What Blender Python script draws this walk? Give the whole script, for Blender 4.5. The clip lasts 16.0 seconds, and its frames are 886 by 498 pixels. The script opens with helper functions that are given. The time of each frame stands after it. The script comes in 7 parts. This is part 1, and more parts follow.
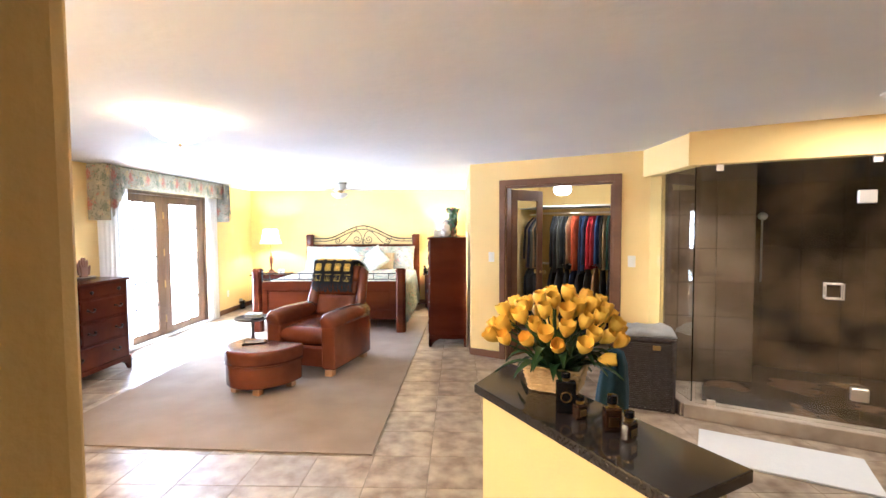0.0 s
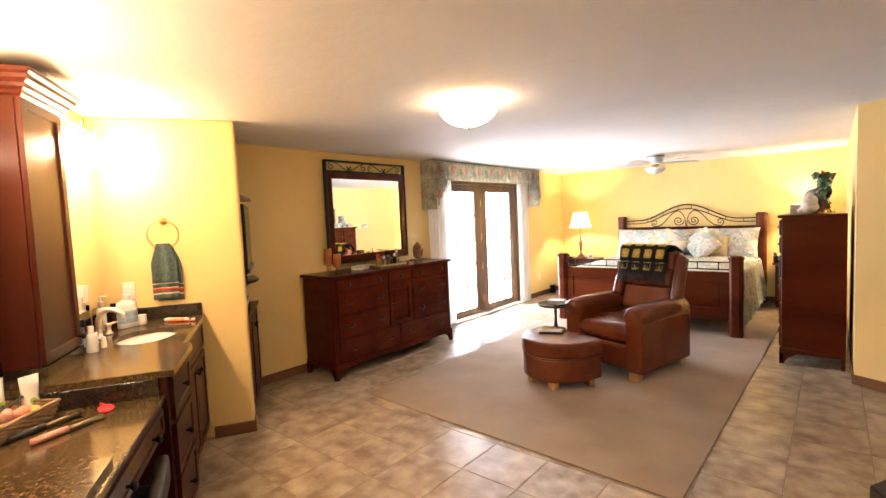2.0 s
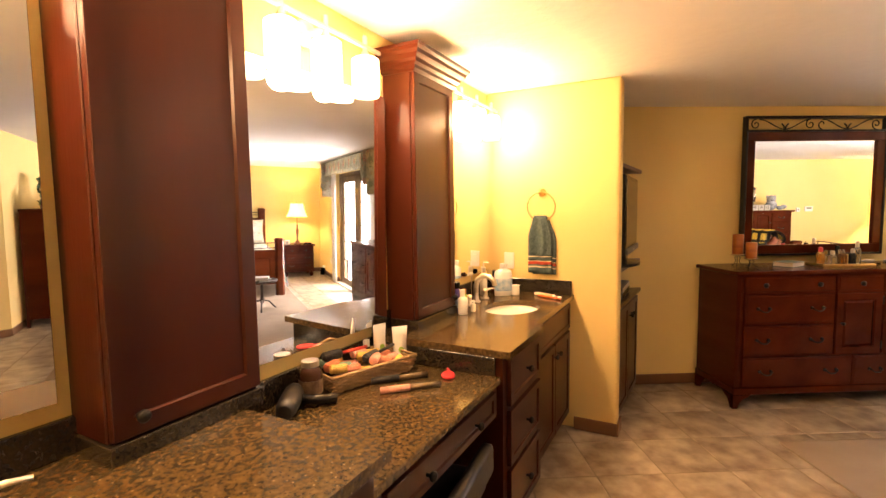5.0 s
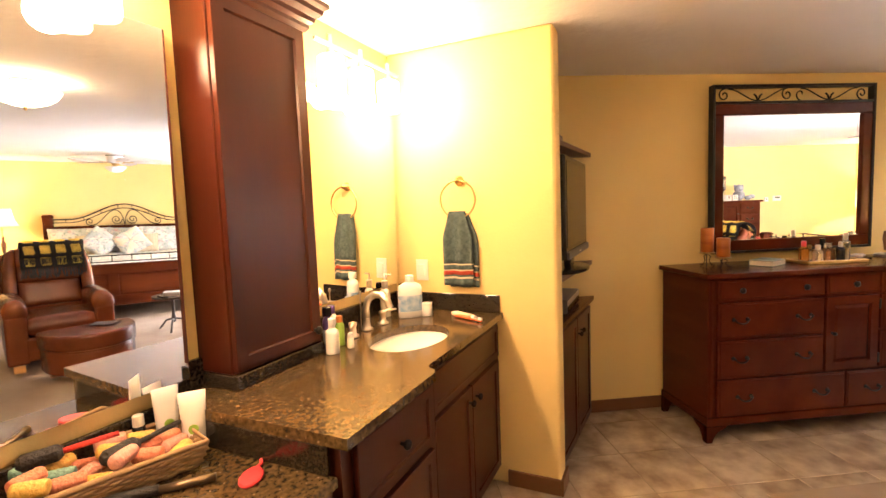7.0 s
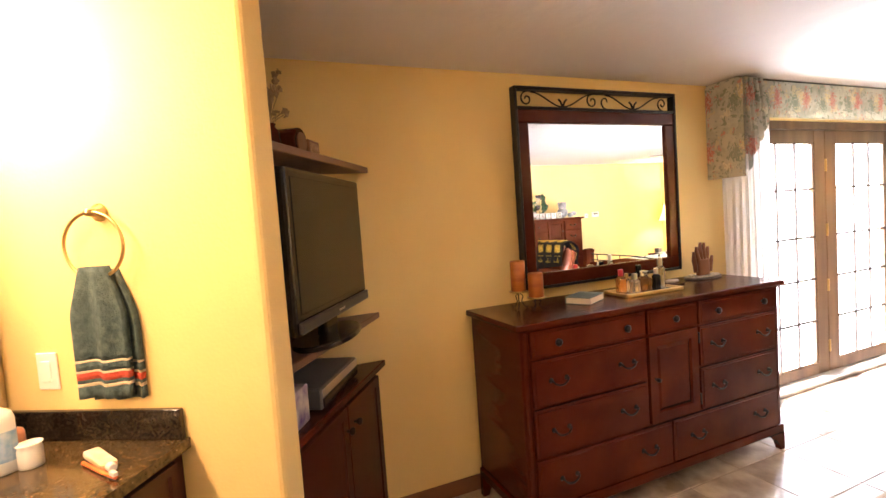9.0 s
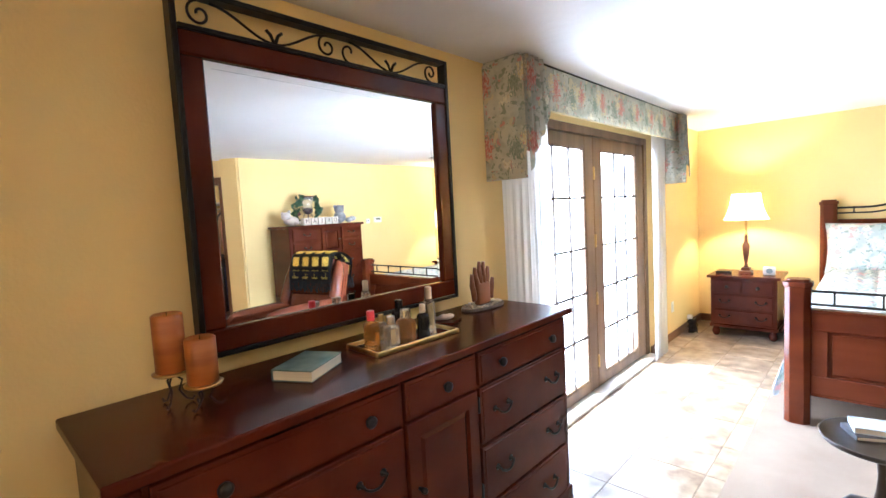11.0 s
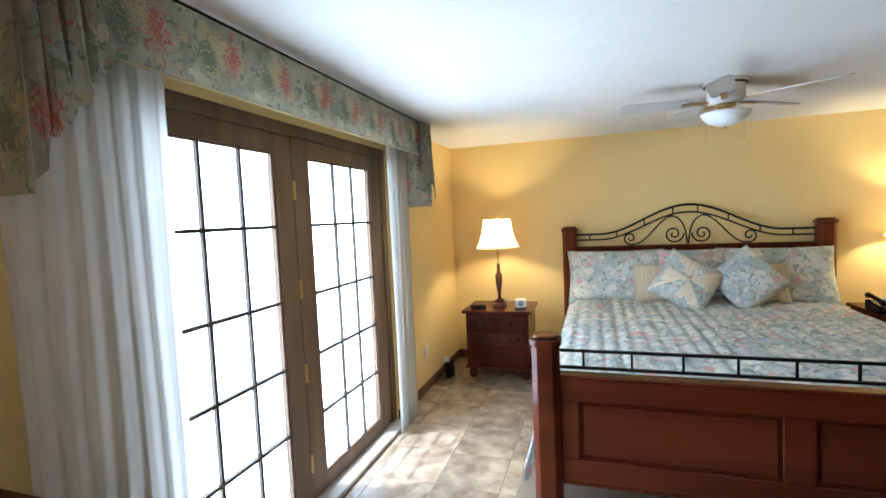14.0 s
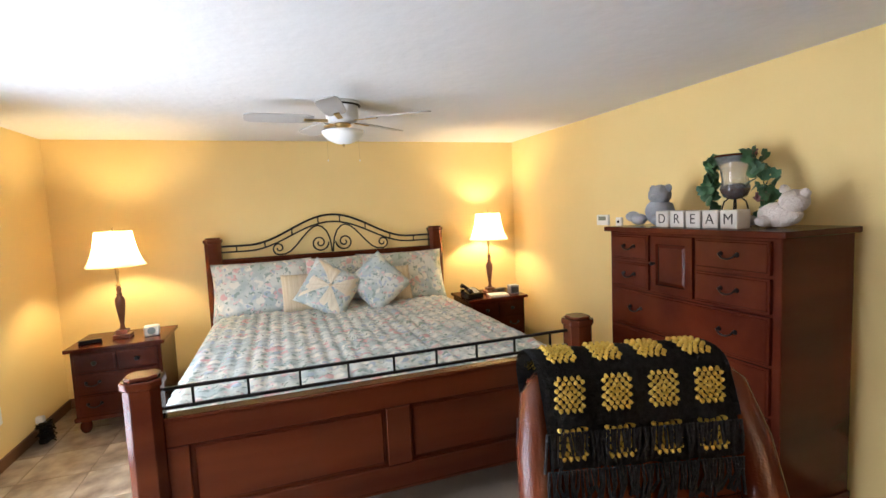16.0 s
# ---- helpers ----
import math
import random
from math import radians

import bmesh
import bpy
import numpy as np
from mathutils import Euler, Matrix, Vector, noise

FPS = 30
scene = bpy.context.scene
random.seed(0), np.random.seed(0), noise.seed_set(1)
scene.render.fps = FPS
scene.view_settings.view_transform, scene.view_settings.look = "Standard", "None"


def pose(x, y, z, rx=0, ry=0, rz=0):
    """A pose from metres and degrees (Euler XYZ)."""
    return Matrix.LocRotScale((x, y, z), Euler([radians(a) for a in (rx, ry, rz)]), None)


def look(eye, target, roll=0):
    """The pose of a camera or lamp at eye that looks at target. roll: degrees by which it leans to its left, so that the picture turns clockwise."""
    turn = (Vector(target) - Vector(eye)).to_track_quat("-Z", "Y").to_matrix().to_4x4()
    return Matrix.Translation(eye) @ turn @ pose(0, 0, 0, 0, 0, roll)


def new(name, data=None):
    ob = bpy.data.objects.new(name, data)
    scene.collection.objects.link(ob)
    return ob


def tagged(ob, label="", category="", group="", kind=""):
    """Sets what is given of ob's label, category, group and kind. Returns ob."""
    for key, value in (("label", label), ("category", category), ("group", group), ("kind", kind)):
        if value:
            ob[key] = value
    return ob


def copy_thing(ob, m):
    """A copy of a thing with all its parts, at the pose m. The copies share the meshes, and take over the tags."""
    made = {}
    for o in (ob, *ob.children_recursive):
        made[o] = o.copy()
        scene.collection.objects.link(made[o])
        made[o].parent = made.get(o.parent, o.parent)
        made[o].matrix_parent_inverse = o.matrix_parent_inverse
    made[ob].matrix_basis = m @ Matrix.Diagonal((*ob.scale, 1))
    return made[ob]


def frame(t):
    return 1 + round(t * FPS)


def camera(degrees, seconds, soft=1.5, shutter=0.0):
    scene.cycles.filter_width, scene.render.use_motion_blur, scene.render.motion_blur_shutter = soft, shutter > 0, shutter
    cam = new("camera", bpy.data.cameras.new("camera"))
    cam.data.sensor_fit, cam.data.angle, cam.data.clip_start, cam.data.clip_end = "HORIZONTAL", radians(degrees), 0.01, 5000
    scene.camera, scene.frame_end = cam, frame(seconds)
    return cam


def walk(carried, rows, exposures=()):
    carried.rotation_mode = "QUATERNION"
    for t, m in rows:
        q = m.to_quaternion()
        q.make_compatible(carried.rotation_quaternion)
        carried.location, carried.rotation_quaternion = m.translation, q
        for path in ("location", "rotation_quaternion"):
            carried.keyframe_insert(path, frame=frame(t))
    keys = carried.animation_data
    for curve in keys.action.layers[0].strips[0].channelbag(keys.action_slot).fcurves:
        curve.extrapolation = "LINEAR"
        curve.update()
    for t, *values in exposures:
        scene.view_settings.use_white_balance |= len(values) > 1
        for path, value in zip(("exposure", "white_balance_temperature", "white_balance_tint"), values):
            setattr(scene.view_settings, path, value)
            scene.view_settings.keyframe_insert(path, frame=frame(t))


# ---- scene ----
cam = camera(86.9, 16.0)
PATH = [
    (0, (-0.397, 0.806, 1.553), (-0.462, 2.803, 1.455), -0.3),
    (0.5, (-0.379, 0.977, 1.537), (-0.772, 2.934, 1.411), -0.9),
    (1, (-0.363, 1.118, 1.532), (-1.034, 2.997, 1.393), -1.5),
    (1.5, (-0.35, 1.258, 1.53), (-1.337, 2.992, 1.389), -2.5),
    (2, (-0.4, 1.364, 1.522), (-1.679, 2.896, 1.389), -2.5),
    (2.5, (-0.469, 1.448, 1.511), (-2.015, 2.711, 1.405), -2.5),
    (3, (-0.506, 1.537, 1.507), (-2.258, 2.497, 1.418), -1.8),
    (3.5, (-0.54, 1.61, 1.489), (-2.442, 2.224, 1.405), -1.0),
    (4, (-0.616, 1.664, 1.473), (-2.58, 2.028, 1.365), -0.2),
    (4.2, (-0.644, 1.677, 1.477), (-2.621, 1.955, 1.356), 0.0),
    (6.3, (-1.275, 2.102, 1.449), (-3.267, 2.125, 1.267), -1.3),
    (6.5, (-1.347, 2.142, 1.447), (-3.337, 2.211, 1.268), -1.4),
    (7, (-1.538, 2.28, 1.439), (-3.521, 2.474, 1.273), -2.2),
    (7.5, (-1.733, 2.442, 1.452), (-3.708, 2.719, 1.293), -3.4),
    (8, (-1.956, 2.59, 1.471), (-3.905, 3.012, 1.322), -3.7),
    (8.5, (-2.139, 2.787, 1.475), (-4.039, 3.397, 1.341), -3.8),
    (9, (-2.293, 2.999, 1.487), (-4.136, 3.767, 1.37), -4.1),
    (9.2, (-2.381, 3.075, 1.484), (-4.184, 3.934, 1.375), -4.1),
    (11.5, (-3.052, 4.135, 1.491), (-4.305, 5.683, 1.313), -3.2),
    (12, (-3.1, 4.41, 1.505), (-4.25, 6.034, 1.314), -3.5),
    (12.5, (-3.163, 4.669, 1.507), (-4.162, 6.39, 1.308), -2.8),
    (13, (-3.161, 4.878, 1.512), (-4.002, 6.683, 1.334), -2.5),
    (13.5, (-3.138, 5.094, 1.534), (-3.89, 6.941, 1.377), -2.6),
    (14, (-3.093, 5.235, 1.542), (-3.717, 7.13, 1.41), -2.6),
    (14.5, (-3.057, 5.359, 1.551), (-3.421, 7.322, 1.429), -2.6),
    (15, (-2.993, 5.425, 1.553), (-2.971, 7.421, 1.423), -2.3),
    (15.5, (-2.916, 5.438, 1.557), (-2.55, 7.399, 1.414), -2.4),
    (16, (-2.773, 5.372, 1.565), (-2.118, 7.254, 1.397), -2.5),
]
EXPOSURE = [(0, 2.08, 5050, 13), (1.5, 1.58, 5900, 17), (3.0, 1.2, 7050, 22), (4.0, 1.24, 7900, 27), (6.5, 1.62, 7050, 25), (7.5, 1.7, 6850, 25), (9.0, 1.76, 6400, 24), (11.5, 1.38, 5000, 8), (13.0, 0.82, 5050, 6), (14.5, -0.08, 5200, 5), (15.5, 0.2, 5550, 10), (16.0, 0.38, 5650, 12)]
walk(cam, [(t, look(eye, target, roll)) for t, eye, target, roll in PATH], EXPOSURE)

# ---- world and light ----
world = bpy.data.worlds.new("sky")
scene.world = world
world.use_nodes = True
wn = world.node_tree.nodes
sky = wn.new("ShaderNodeTexSky")
sky.sky_type, sky.sun_disc = "NISHITA", False
sky.sun_elevation, sky.sun_rotation = radians(38), radians(250)
world.node_tree.links.new(sky.outputs[0], wn["Background"].inputs[0])
wn["Background"].inputs[1].default_value = 0.15
sun = new("sun", bpy.data.lights.new("sun", "SUN"))
sun.data.energy, sun.data.angle, sun.data.color = 5.0, radians(0.6), (1.0, 0.95, 0.88)
sun.matrix_world = look((-4.2 - 3.5, 7.8 - 1.5, 10), (-4.2, 7.8, 0))



def lamp(name, m, watts, colour, size=0.1, kind="POINT"):
    ob = new(name, bpy.data.lights.new(name, kind))
    ob.data.energy, ob.data.color = watts, colour
    if kind == "AREA":
        ob.data.size = size
    else:
        ob.data.shadow_soft_size = size
    ob.matrix_world = m
    return ob


VANITY_W, BEDLAMP_W, CEIL_W, BATH_W = 5.7, 29.0, 1.0, 10.0
lamp("door_daylight", look((-4.66, 7.36, 1.0), (0, 7.36, 0.8)), 76, (0.93, 0.97, 1.0), 1.9, "AREA")

# ---- materials ----
def mat(name, colour, rough=0.6, metal=0.0, colour2=None, scale=8.0, bump=0.0, bscale=60.0, stretch=(1, 1, 1), detail=6.0, coat=0.0, vary=0.0, emit=0.0, spec=None, run=False):
    m = bpy.data.materials.new(name)
    m.use_nodes = True
    nt = m.node_tree
    b = nt.nodes["Principled BSDF"]
    b.inputs["Roughness"].default_value = rough
    b.inputs["Metallic"].default_value = metal
    b.inputs["Coat Weight"].default_value = coat
    b.inputs["Coat Roughness"].default_value = 0.12
    b.inputs["Base Color"].default_value = (*colour, 1)
    if spec is not None:
        b.inputs["Specular IOR Level"].default_value = spec
    if emit:
        b.inputs["Emission Color"].default_value = (*colour, 1)
        b.inputs["Emission Strength"].default_value = emit
    tc = nt.nodes.new("ShaderNodeTexCoord")
    mp = nt.nodes.new("ShaderNodeMapping")
    mp.inputs["Scale"].default_value = stretch
    nt.links.new(nt.nodes.new("ShaderNodeNewGeometry").outputs["Position"] if run else tc.outputs["Object"], mp.inputs[0])
    if vary and not run:
        info = nt.nodes.new("ShaderNodeObjectInfo")
        shift = nt.nodes.new("ShaderNodeVectorMath")
        shift.operation = "SCALE"
        shift.inputs[0].default_value = (37.0, 23.0, 11.0)
        nt.links.new(info.outputs["Random"], shift.inputs["Scale"])
        nt.links.new(shift.outputs[0], mp.inputs["Location"])
    if colour2:
        n1 = nt.nodes.new("ShaderNodeTexNoise")
        n1.inputs["Scale"].default_value, n1.inputs["Detail"].default_value = scale, detail
        nt.links.new(mp.outputs[0], n1.inputs[0])
        rp = nt.nodes.new("ShaderNodeValToRGB")
        rp.color_ramp.elements[0].position, rp.color_ramp.elements[1].position = 0.32, 0.68
        rp.color_ramp.elements[0].color, rp.color_ramp.elements[1].color = (*colour, 1), (*colour2, 1)
        nt.links.new(n1.outputs[0], rp.inputs[0])
        out = rp.outputs[0]
        if vary:
            oi = nt.nodes.new("ShaderNodeObjectInfo")
            hs = nt.nodes.new("ShaderNodeHueSaturation")
            mr = nt.nodes.new("ShaderNodeMapRange")
            mr.inputs[3].default_value, mr.inputs[4].default_value = 1 - vary, 1 + vary
            nt.links.new(oi.outputs["Random"], mr.inputs[0])
            nt.links.new(mr.outputs[0], hs.inputs["Value"])
            nt.links.new(out, hs.inputs["Color"])
            out = hs.outputs[0]
        nt.links.new(out, b.inputs["Base Color"])
        if emit:
            nt.links.new(out, b.inputs["Emission Color"])
    if bump:
        n2 = nt.nodes.new("ShaderNodeTexNoise")
        n2.inputs["Scale"].default_value, n2.inputs["Detail"].default_value = bscale, 4
        nt.links.new(mp.outputs[0], n2.inputs[0])
        bp = nt.nodes.new("ShaderNodeBump")
        bp.inputs["Strength"].default_value, bp.inputs["Distance"].default_value = bump, 0.01
        nt.links.new(n2.outputs[0], bp.inputs["Height"])
        nt.links.new(bp.outputs[0], b.inputs["Normal"])
    return m


YELLOW = mat("yellow_paint", (0.80, 0.60, 0.25), 0.75, colour2=(0.76, 0.56, 0.225), scale=1.2, bump=0.12, bscale=90)
CEIL = mat("ceiling_plaster", (0.78, 0.76, 0.73), 0.85, colour2=(0.74, 0.72, 0.69), scale=1.5, bump=0.4, bscale=15)
TILE = mat("floor_tile", (0.18, 0.125, 0.082), 0.28, colour2=(0.47, 0.38, 0.275), scale=7.5, detail=10, bump=0.06, bscale=30, vary=0.05)
GROUT = mat("grout", (0.27, 0.22, 0.165), 0.9, bump=0.2, bscale=200)
CHERRY = mat("cherry_wood", (0.029, 0.0048, 0.0023), 0.31, colour2=(0.066, 0.0128, 0.0048), scale=3, stretch=(1, 1, 0.12), bump=0.03, bscale=120, spec=0.25)
DARKWOOD = mat("dark_mahogany", (0.042, 0.0066, 0.0030), 0.22, colour2=(0.092, 0.0172, 0.0063), scale=3, stretch=(1, 0.15, 1), bump=0.03, bscale=120, spec=0.16)
BEDWOOD = mat("bed_cherry", (0.058, 0.011, 0.0042), 0.22, colour2=(0.128, 0.029, 0.0092), scale=3, stretch=(0.15, 1, 1), bump=0.03, bscale=120, spec=0.25)
TRIM = mat("walnut_trim", (0.105, 0.042, 0.016), 0.5, colour2=(0.185, 0.080, 0.032), scale=5, stretch=(0.2, 0.2, 1), bump=0.05)
OAK = mat("oak_door", (0.11, 0.062, 0.030), 0.5, colour2=(0.225, 0.135, 0.070), scale=6, stretch=(1, 1, 0.1), bump=0.08)
GRANITE = mat("brown_granite", (0.030, 0.019, 0.009), 0.14, colour2=(0.115, 0.073, 0.032), scale=70, detail=10)
g_t = GRANITE.node_tree
g_b = g_t.nodes["Principled BSDF"]
for g_scale, g_cut, g_colour in ((95, 0.24, (0.018, 0.012, 0.007)), (48, 0.13, (0.30, 0.215, 0.125))):
    g_v = g_t.nodes.new("ShaderNodeTexVoronoi")
    g_v.inputs["Scale"].default_value = g_scale
    g_t.links.new(next(n for n in g_t.nodes if n.type == "MAPPING").outputs[0], g_v.inputs[0])
    g_r = g_t.nodes.new("ShaderNodeValToRGB")
    g_r.color_ramp.elements[0].position, g_r.color_ramp.elements[1].position = g_cut * 0.7, g_cut
    g_r.color_ramp.elements[0].color, g_r.color_ramp.elements[1].color = (0.8, 0.8, 0.8, 1), (0, 0, 0, 1)
    g_t.links.new(g_v.outputs["Distance"], g_r.inputs[0])
    g_m = g_t.nodes.new("ShaderNodeMixRGB")
    g_m.inputs[2].default_value = (*g_colour, 1)
    g_t.links.new(g_r.outputs[0], g_m.inputs[0])
    g_t.links.new(g_b.inputs["Base Color"].links[0].from_socket, g_m.inputs[1])
    g_t.links.new(g_m.outputs[0], g_b.inputs["Base Color"])
# splash and plinth granite, its colour darkened for the shade it stands in
SHADEDGRAN = mat("dark_shaded_granite_edge", (0.010, 0.008, 0.006), 0.15, colour2=(0.035, 0.026, 0.017), scale=130, detail=8)
BLACKG = mat("black_granite", (0.012, 0.011, 0.012), 0.1, colour2=(0.035, 0.03, 0.03), scale=120)
CARPET = mat("beige_carpet", (0.27, 0.20, 0.14), 0.95, colour2=(0.33, 0.25, 0.18), scale=3, bump=0.5, bscale=300)
LEATHER = mat("brown_leather", (0.108, 0.025, 0.010), 0.23, colour2=(0.165, 0.041, 0.015), scale=4, bump=0.15, bscale=140)
IRON = mat("black_iron", (0.012, 0.011, 0.01), 0.45, metal=0.6)
WHITE = mat("white_fabric", (0.78, 0.77, 0.75), 0.9, colour2=(0.72, 0.71, 0.69), scale=20, bump=0.1)
MIRROR = mat("mirror_silver", (0.93, 0.94, 0.93), 0.01, metal=1.0)
CHROME = mat("brushed_nickel", (0.74, 0.68, 0.60), 0.36, metal=1.0)
BRASS = mat("aged_brass", (0.55, 0.38, 0.15), 0.28, metal=1.0)
PLASTIC = mat("white_plastic", (0.75, 0.73, 0.68), 0.4)
PORC = mat("white_porcelain", (0.82, 0.80, 0.75), 0.12, coat=0.4)


# ---- building helpers ----
def part(name, bm, material, parent=None, label="", smooth=False):
    me = bpy.data.meshes.new(name)
    bm.normal_update()
    bm.to_mesh(me)
    bm.free()
    if smooth:
        me.shade_smooth()
    ob = new(name, me)
    for m in (material if isinstance(material, (list, tuple)) else [material]):
        me.materials.append(m)
    if parent:
        ob.parent = parent
    if label:
        ob["label"] = label
    return ob


def box(bm, lo, hi, bevel=0.0, m=None, seg=1):
    r = bmesh.ops.create_cube(bm, size=1.0)
    vs = r["verts"]
    c = [(a + b) / 2 for a, b in zip(lo, hi)]
    d = [max(abs(b - a), 1e-4) for a, b in zip(lo, hi)]
    bmesh.ops.transform(bm, matrix=Matrix.Translation(c) @ Matrix.Diagonal((*d, 1)), verts=vs)
    if bevel:
        es = list({e for v in vs for e in v.link_edges})
        b = bmesh.ops.bevel(bm, geom=es, offset=bevel, segments=seg, profile=0.6, affect="EDGES", clamp_overlap=True)
        vs = list({v for f in b["faces"] for v in f.verts} | {v for v in vs if v.is_valid})
    if m:
        bmesh.ops.transform(bm, matrix=m, verts=vs)
    return vs


def bx(lo, hi, bevel=0.0, m=None, seg=1):
    bm = bmesh.new()
    box(bm, lo, hi, bevel, m, seg)
    return bm


def prism(pts, z0, z1, bevel=0.0, seg=1):
    bm = bmesh.new()
    f = bm.faces.new([bm.verts.new((x, y, z0)) for x, y in pts])
    up = bmesh.ops.extrude_face_region(bm, geom=[f])
    bmesh.ops.translate(bm, vec=(0, 0, z1 - z0), verts=[v for v in up["geom"] if isinstance(v, bmesh.types.BMVert)])
    bmesh.ops.recalc_face_normals(bm, faces=bm.faces)
    if bevel:
        bmesh.ops.bevel(bm, geom=bm.edges[:], offset=bevel, segments=seg, profile=0.5, affect="EDGES", clamp_overlap=True)
    return bm


def lathe(profile, steps=24, m=None, bm=None):
    bm = bm or bmesh.new()
    rings = []
    made = []
    for r, z in profile:
        ring = [bm.verts.new((r * math.cos(2 * math.pi * i / steps), r * math.sin(2 * math.pi * i / steps), z)) for i in range(steps)]
        rings.append(ring)
        made += ring
    for a, b in zip(rings, rings[1:]):
        for i in range(steps):
            bm.faces.new((a[i], a[(i + 1) % steps], b[(i + 1) % steps], b[i]))
    if profile[0][0] > 1e-4:
        bm.faces.new(rings[0][::-1])
    if profile[-1][0] > 1e-4:
        bm.faces.new(rings[-1])
    if m:
        bmesh.ops.transform(bm, matrix=m, verts=made)
    return bm


def tube(points, r, steps=8, closed=False, bm=None, radii=None):
    bm = bm or bmesh.new()
    pts = [Vector(p) for p in points]
    n = len(pts)
    rings = []
    side = None
    for i, p in enumerate(pts):
        a = pts[i - 1] if (i or closed) else p
        b = pts[(i + 1) % n] if (i < n - 1 or closed) else p
        t = (b - a).normalized()
        if side is None:
            side = t.orthogonal().normalized()
        side = (side - t * side.dot(t)).normalized()
        o = t.cross(side)
        rr = radii[i] if radii else r
        rings.append([bm.verts.new(p + (side * math.cos(2 * math.pi * k / steps) + o * math.sin(2 * math.pi * k / steps)) * rr) for k in range(steps)])
    for i in range(n if closed else n - 1):
        a, b = rings[i], rings[(i + 1) % n]
        for k in range(steps):
            bm.faces.new((a[k], a[(k + 1) % steps], b[(k + 1) % steps], b[k]))
    if not closed:
        bm.faces.new(rings[0][::-1])
        bm.faces.new(rings[-1])
    return bm


def empty(name, m, label, category, group="", kind=""):
    ob = new(name)
    ob.empty_display_size = 0.1
    ob.matrix_world = m
    return tagged(ob, label, category, group, kind)


# ---- plan ----
H = 2.28
WX, BY, RX, CY = -4.57, 10.13, -0.25, 6.41
VANG, CANG = -30.5, -29.1
VAN = pose(-3.839, 2.786, 0, 0, 0, VANG)      # vanity: x along the wall, y out into the room
CLO = pose(RX, CY, 0, 0, 0, CANG)             # closet wall: x along the wall, y into the closet
DY0, DY1, DTOP = 6.29, 8.42, 2.06             # french door opening
VW = -0.61


def wall(name, bm, label, material=YELLOW):
    return tagged(part(name, bm, material), label, "wall", kind="structure")


floor = tagged(part("floor", bx((-4.75, -1.6, -0.12), (4.4, 10.6, -0.0025)), GROUT), "tan mottled ceramic tile floor with pale grout", "floor", kind="structure")
bm = bmesh.new()
box(bm, (-4.75, -1.6, H), (4.4, 10.6, H + 0.12))
ceiling = tagged(part("ceiling", bm, CEIL), "white knockdown textured plaster ceiling", "ceiling", kind="structure")
bm = bmesh.new()
# southern stretch behind the vanity wall is unseen, added to keep daylight out
box(bm, (WX - 0.15, -1.35, 0), (WX, DY0, H))
box(bm, (WX - 0.15, DY1, 0), (WX, BY, H))
box(bm, (WX - 0.15, DY0, DTOP), (WX, DY1, H))
wall("wall_west", bm, "yellow painted wall with french door opening")
wall("wall_north", bx((WX - 0.15, BY, 0), (RX + 0.12, BY + 0.15, H)), "yellow painted wall behind the bed")
wall("wall_east", bx((RX, CY + 0.03, 0), (RX + 0.12, BY, H)), "yellow painted wall beside the tall chest")
wall("wall_vanity", bx((-0.85, VW - 0.12, 0), (4.6, VW, H), m=VAN), "yellow painted wall behind the vanity")
wall("wall_fin_1", bx((-0.13, VW, 0), (0, 0.29, H), 0.025, VAN, 4), "yellow wall end with rounded corners beside the sink")
wall("wall_fin_2", bx((3.45, VW, 0), (3.58, 0.185, H), 0.025, VAN, 4), "yellow wall end with rounded corners at the entry")
CL, CR, CTOP = 0.455, 1.64, 2.0
bm = bmesh.new()
box(bm, (0, 0, 0), (CL, 0.12, H), m=CLO)
box(bm, (CR, 0, 0), (2.08, 0.12, H), m=CLO)
box(bm, (CL, 0, CTOP), (CR, 0.12, H), m=CLO)
wall("wall_closet", bm, "yellow painted wall with closet doorway")
wall("wall_closet_back", bx((0.0, 2.0, 0), (2.2, 2.1, H), m=CLO), "yellow painted closet back wall")
wall("wall_closet_side_1", bx((0.02, 0.125, 0), (0.14, 2.0, H), m=CLO), "yellow painted closet side wall")
wall("wall_closet_side_2", bx((2.02, 0.125, 0), (2.10, 2.0, H), m=CLO), "yellow painted closet side wall")
# added walls out of view that shut the shell on its open sides
wall("closing_wall_south", bx((-4.7, -1.5, 0), (4.3, -1.35, H)), "unseen plain yellow wall added to close off the rooms")
wall("closing_wall_east", bx((4.15, -1.5, 0), (4.3, 8.5, H)), "unseen plain yellow wall added to close off the rooms")
wall("closing_wall_north", bx((0.4, 8.35, 0), (4.3, 8.5, H)), "unseen plain yellow wall added to close off the rooms")


# baseboards
def skirting(lo, hi, m=None):
    bm = bmesh.new()
    box(bm, lo, hi, 0.004, m)
    return tagged(part("baseboard", bm, TRIM), "dark stained wooden baseboard", "baseboard", kind="structure")


BH = 0.085
skirting((WX, 3.5, 0), (WX + 0.014, DY0 - 0.02, BH))
skirting((WX, DY1 + 0.02, 0), (WX + 0.014, BY, BH))
skirting((WX + 0.014, BY - 0.014, 0), (RX, BY, BH))
skirting((RX - 0.014, CY, 0), (RX, BY - 0.014, BH))
skirting((0.0, -0.014, 0), (CL - 0.075, 0, BH), CLO)
skirting((CR + 0.075, -0.014, 0), (2.06, 0, BH), CLO)
skirting((0.0, 0.02, 0), (0.014, 0.29, BH), VAN)
skirting((-0.145, 0.29, 0), (0.014, 0.304, BH), VAN)


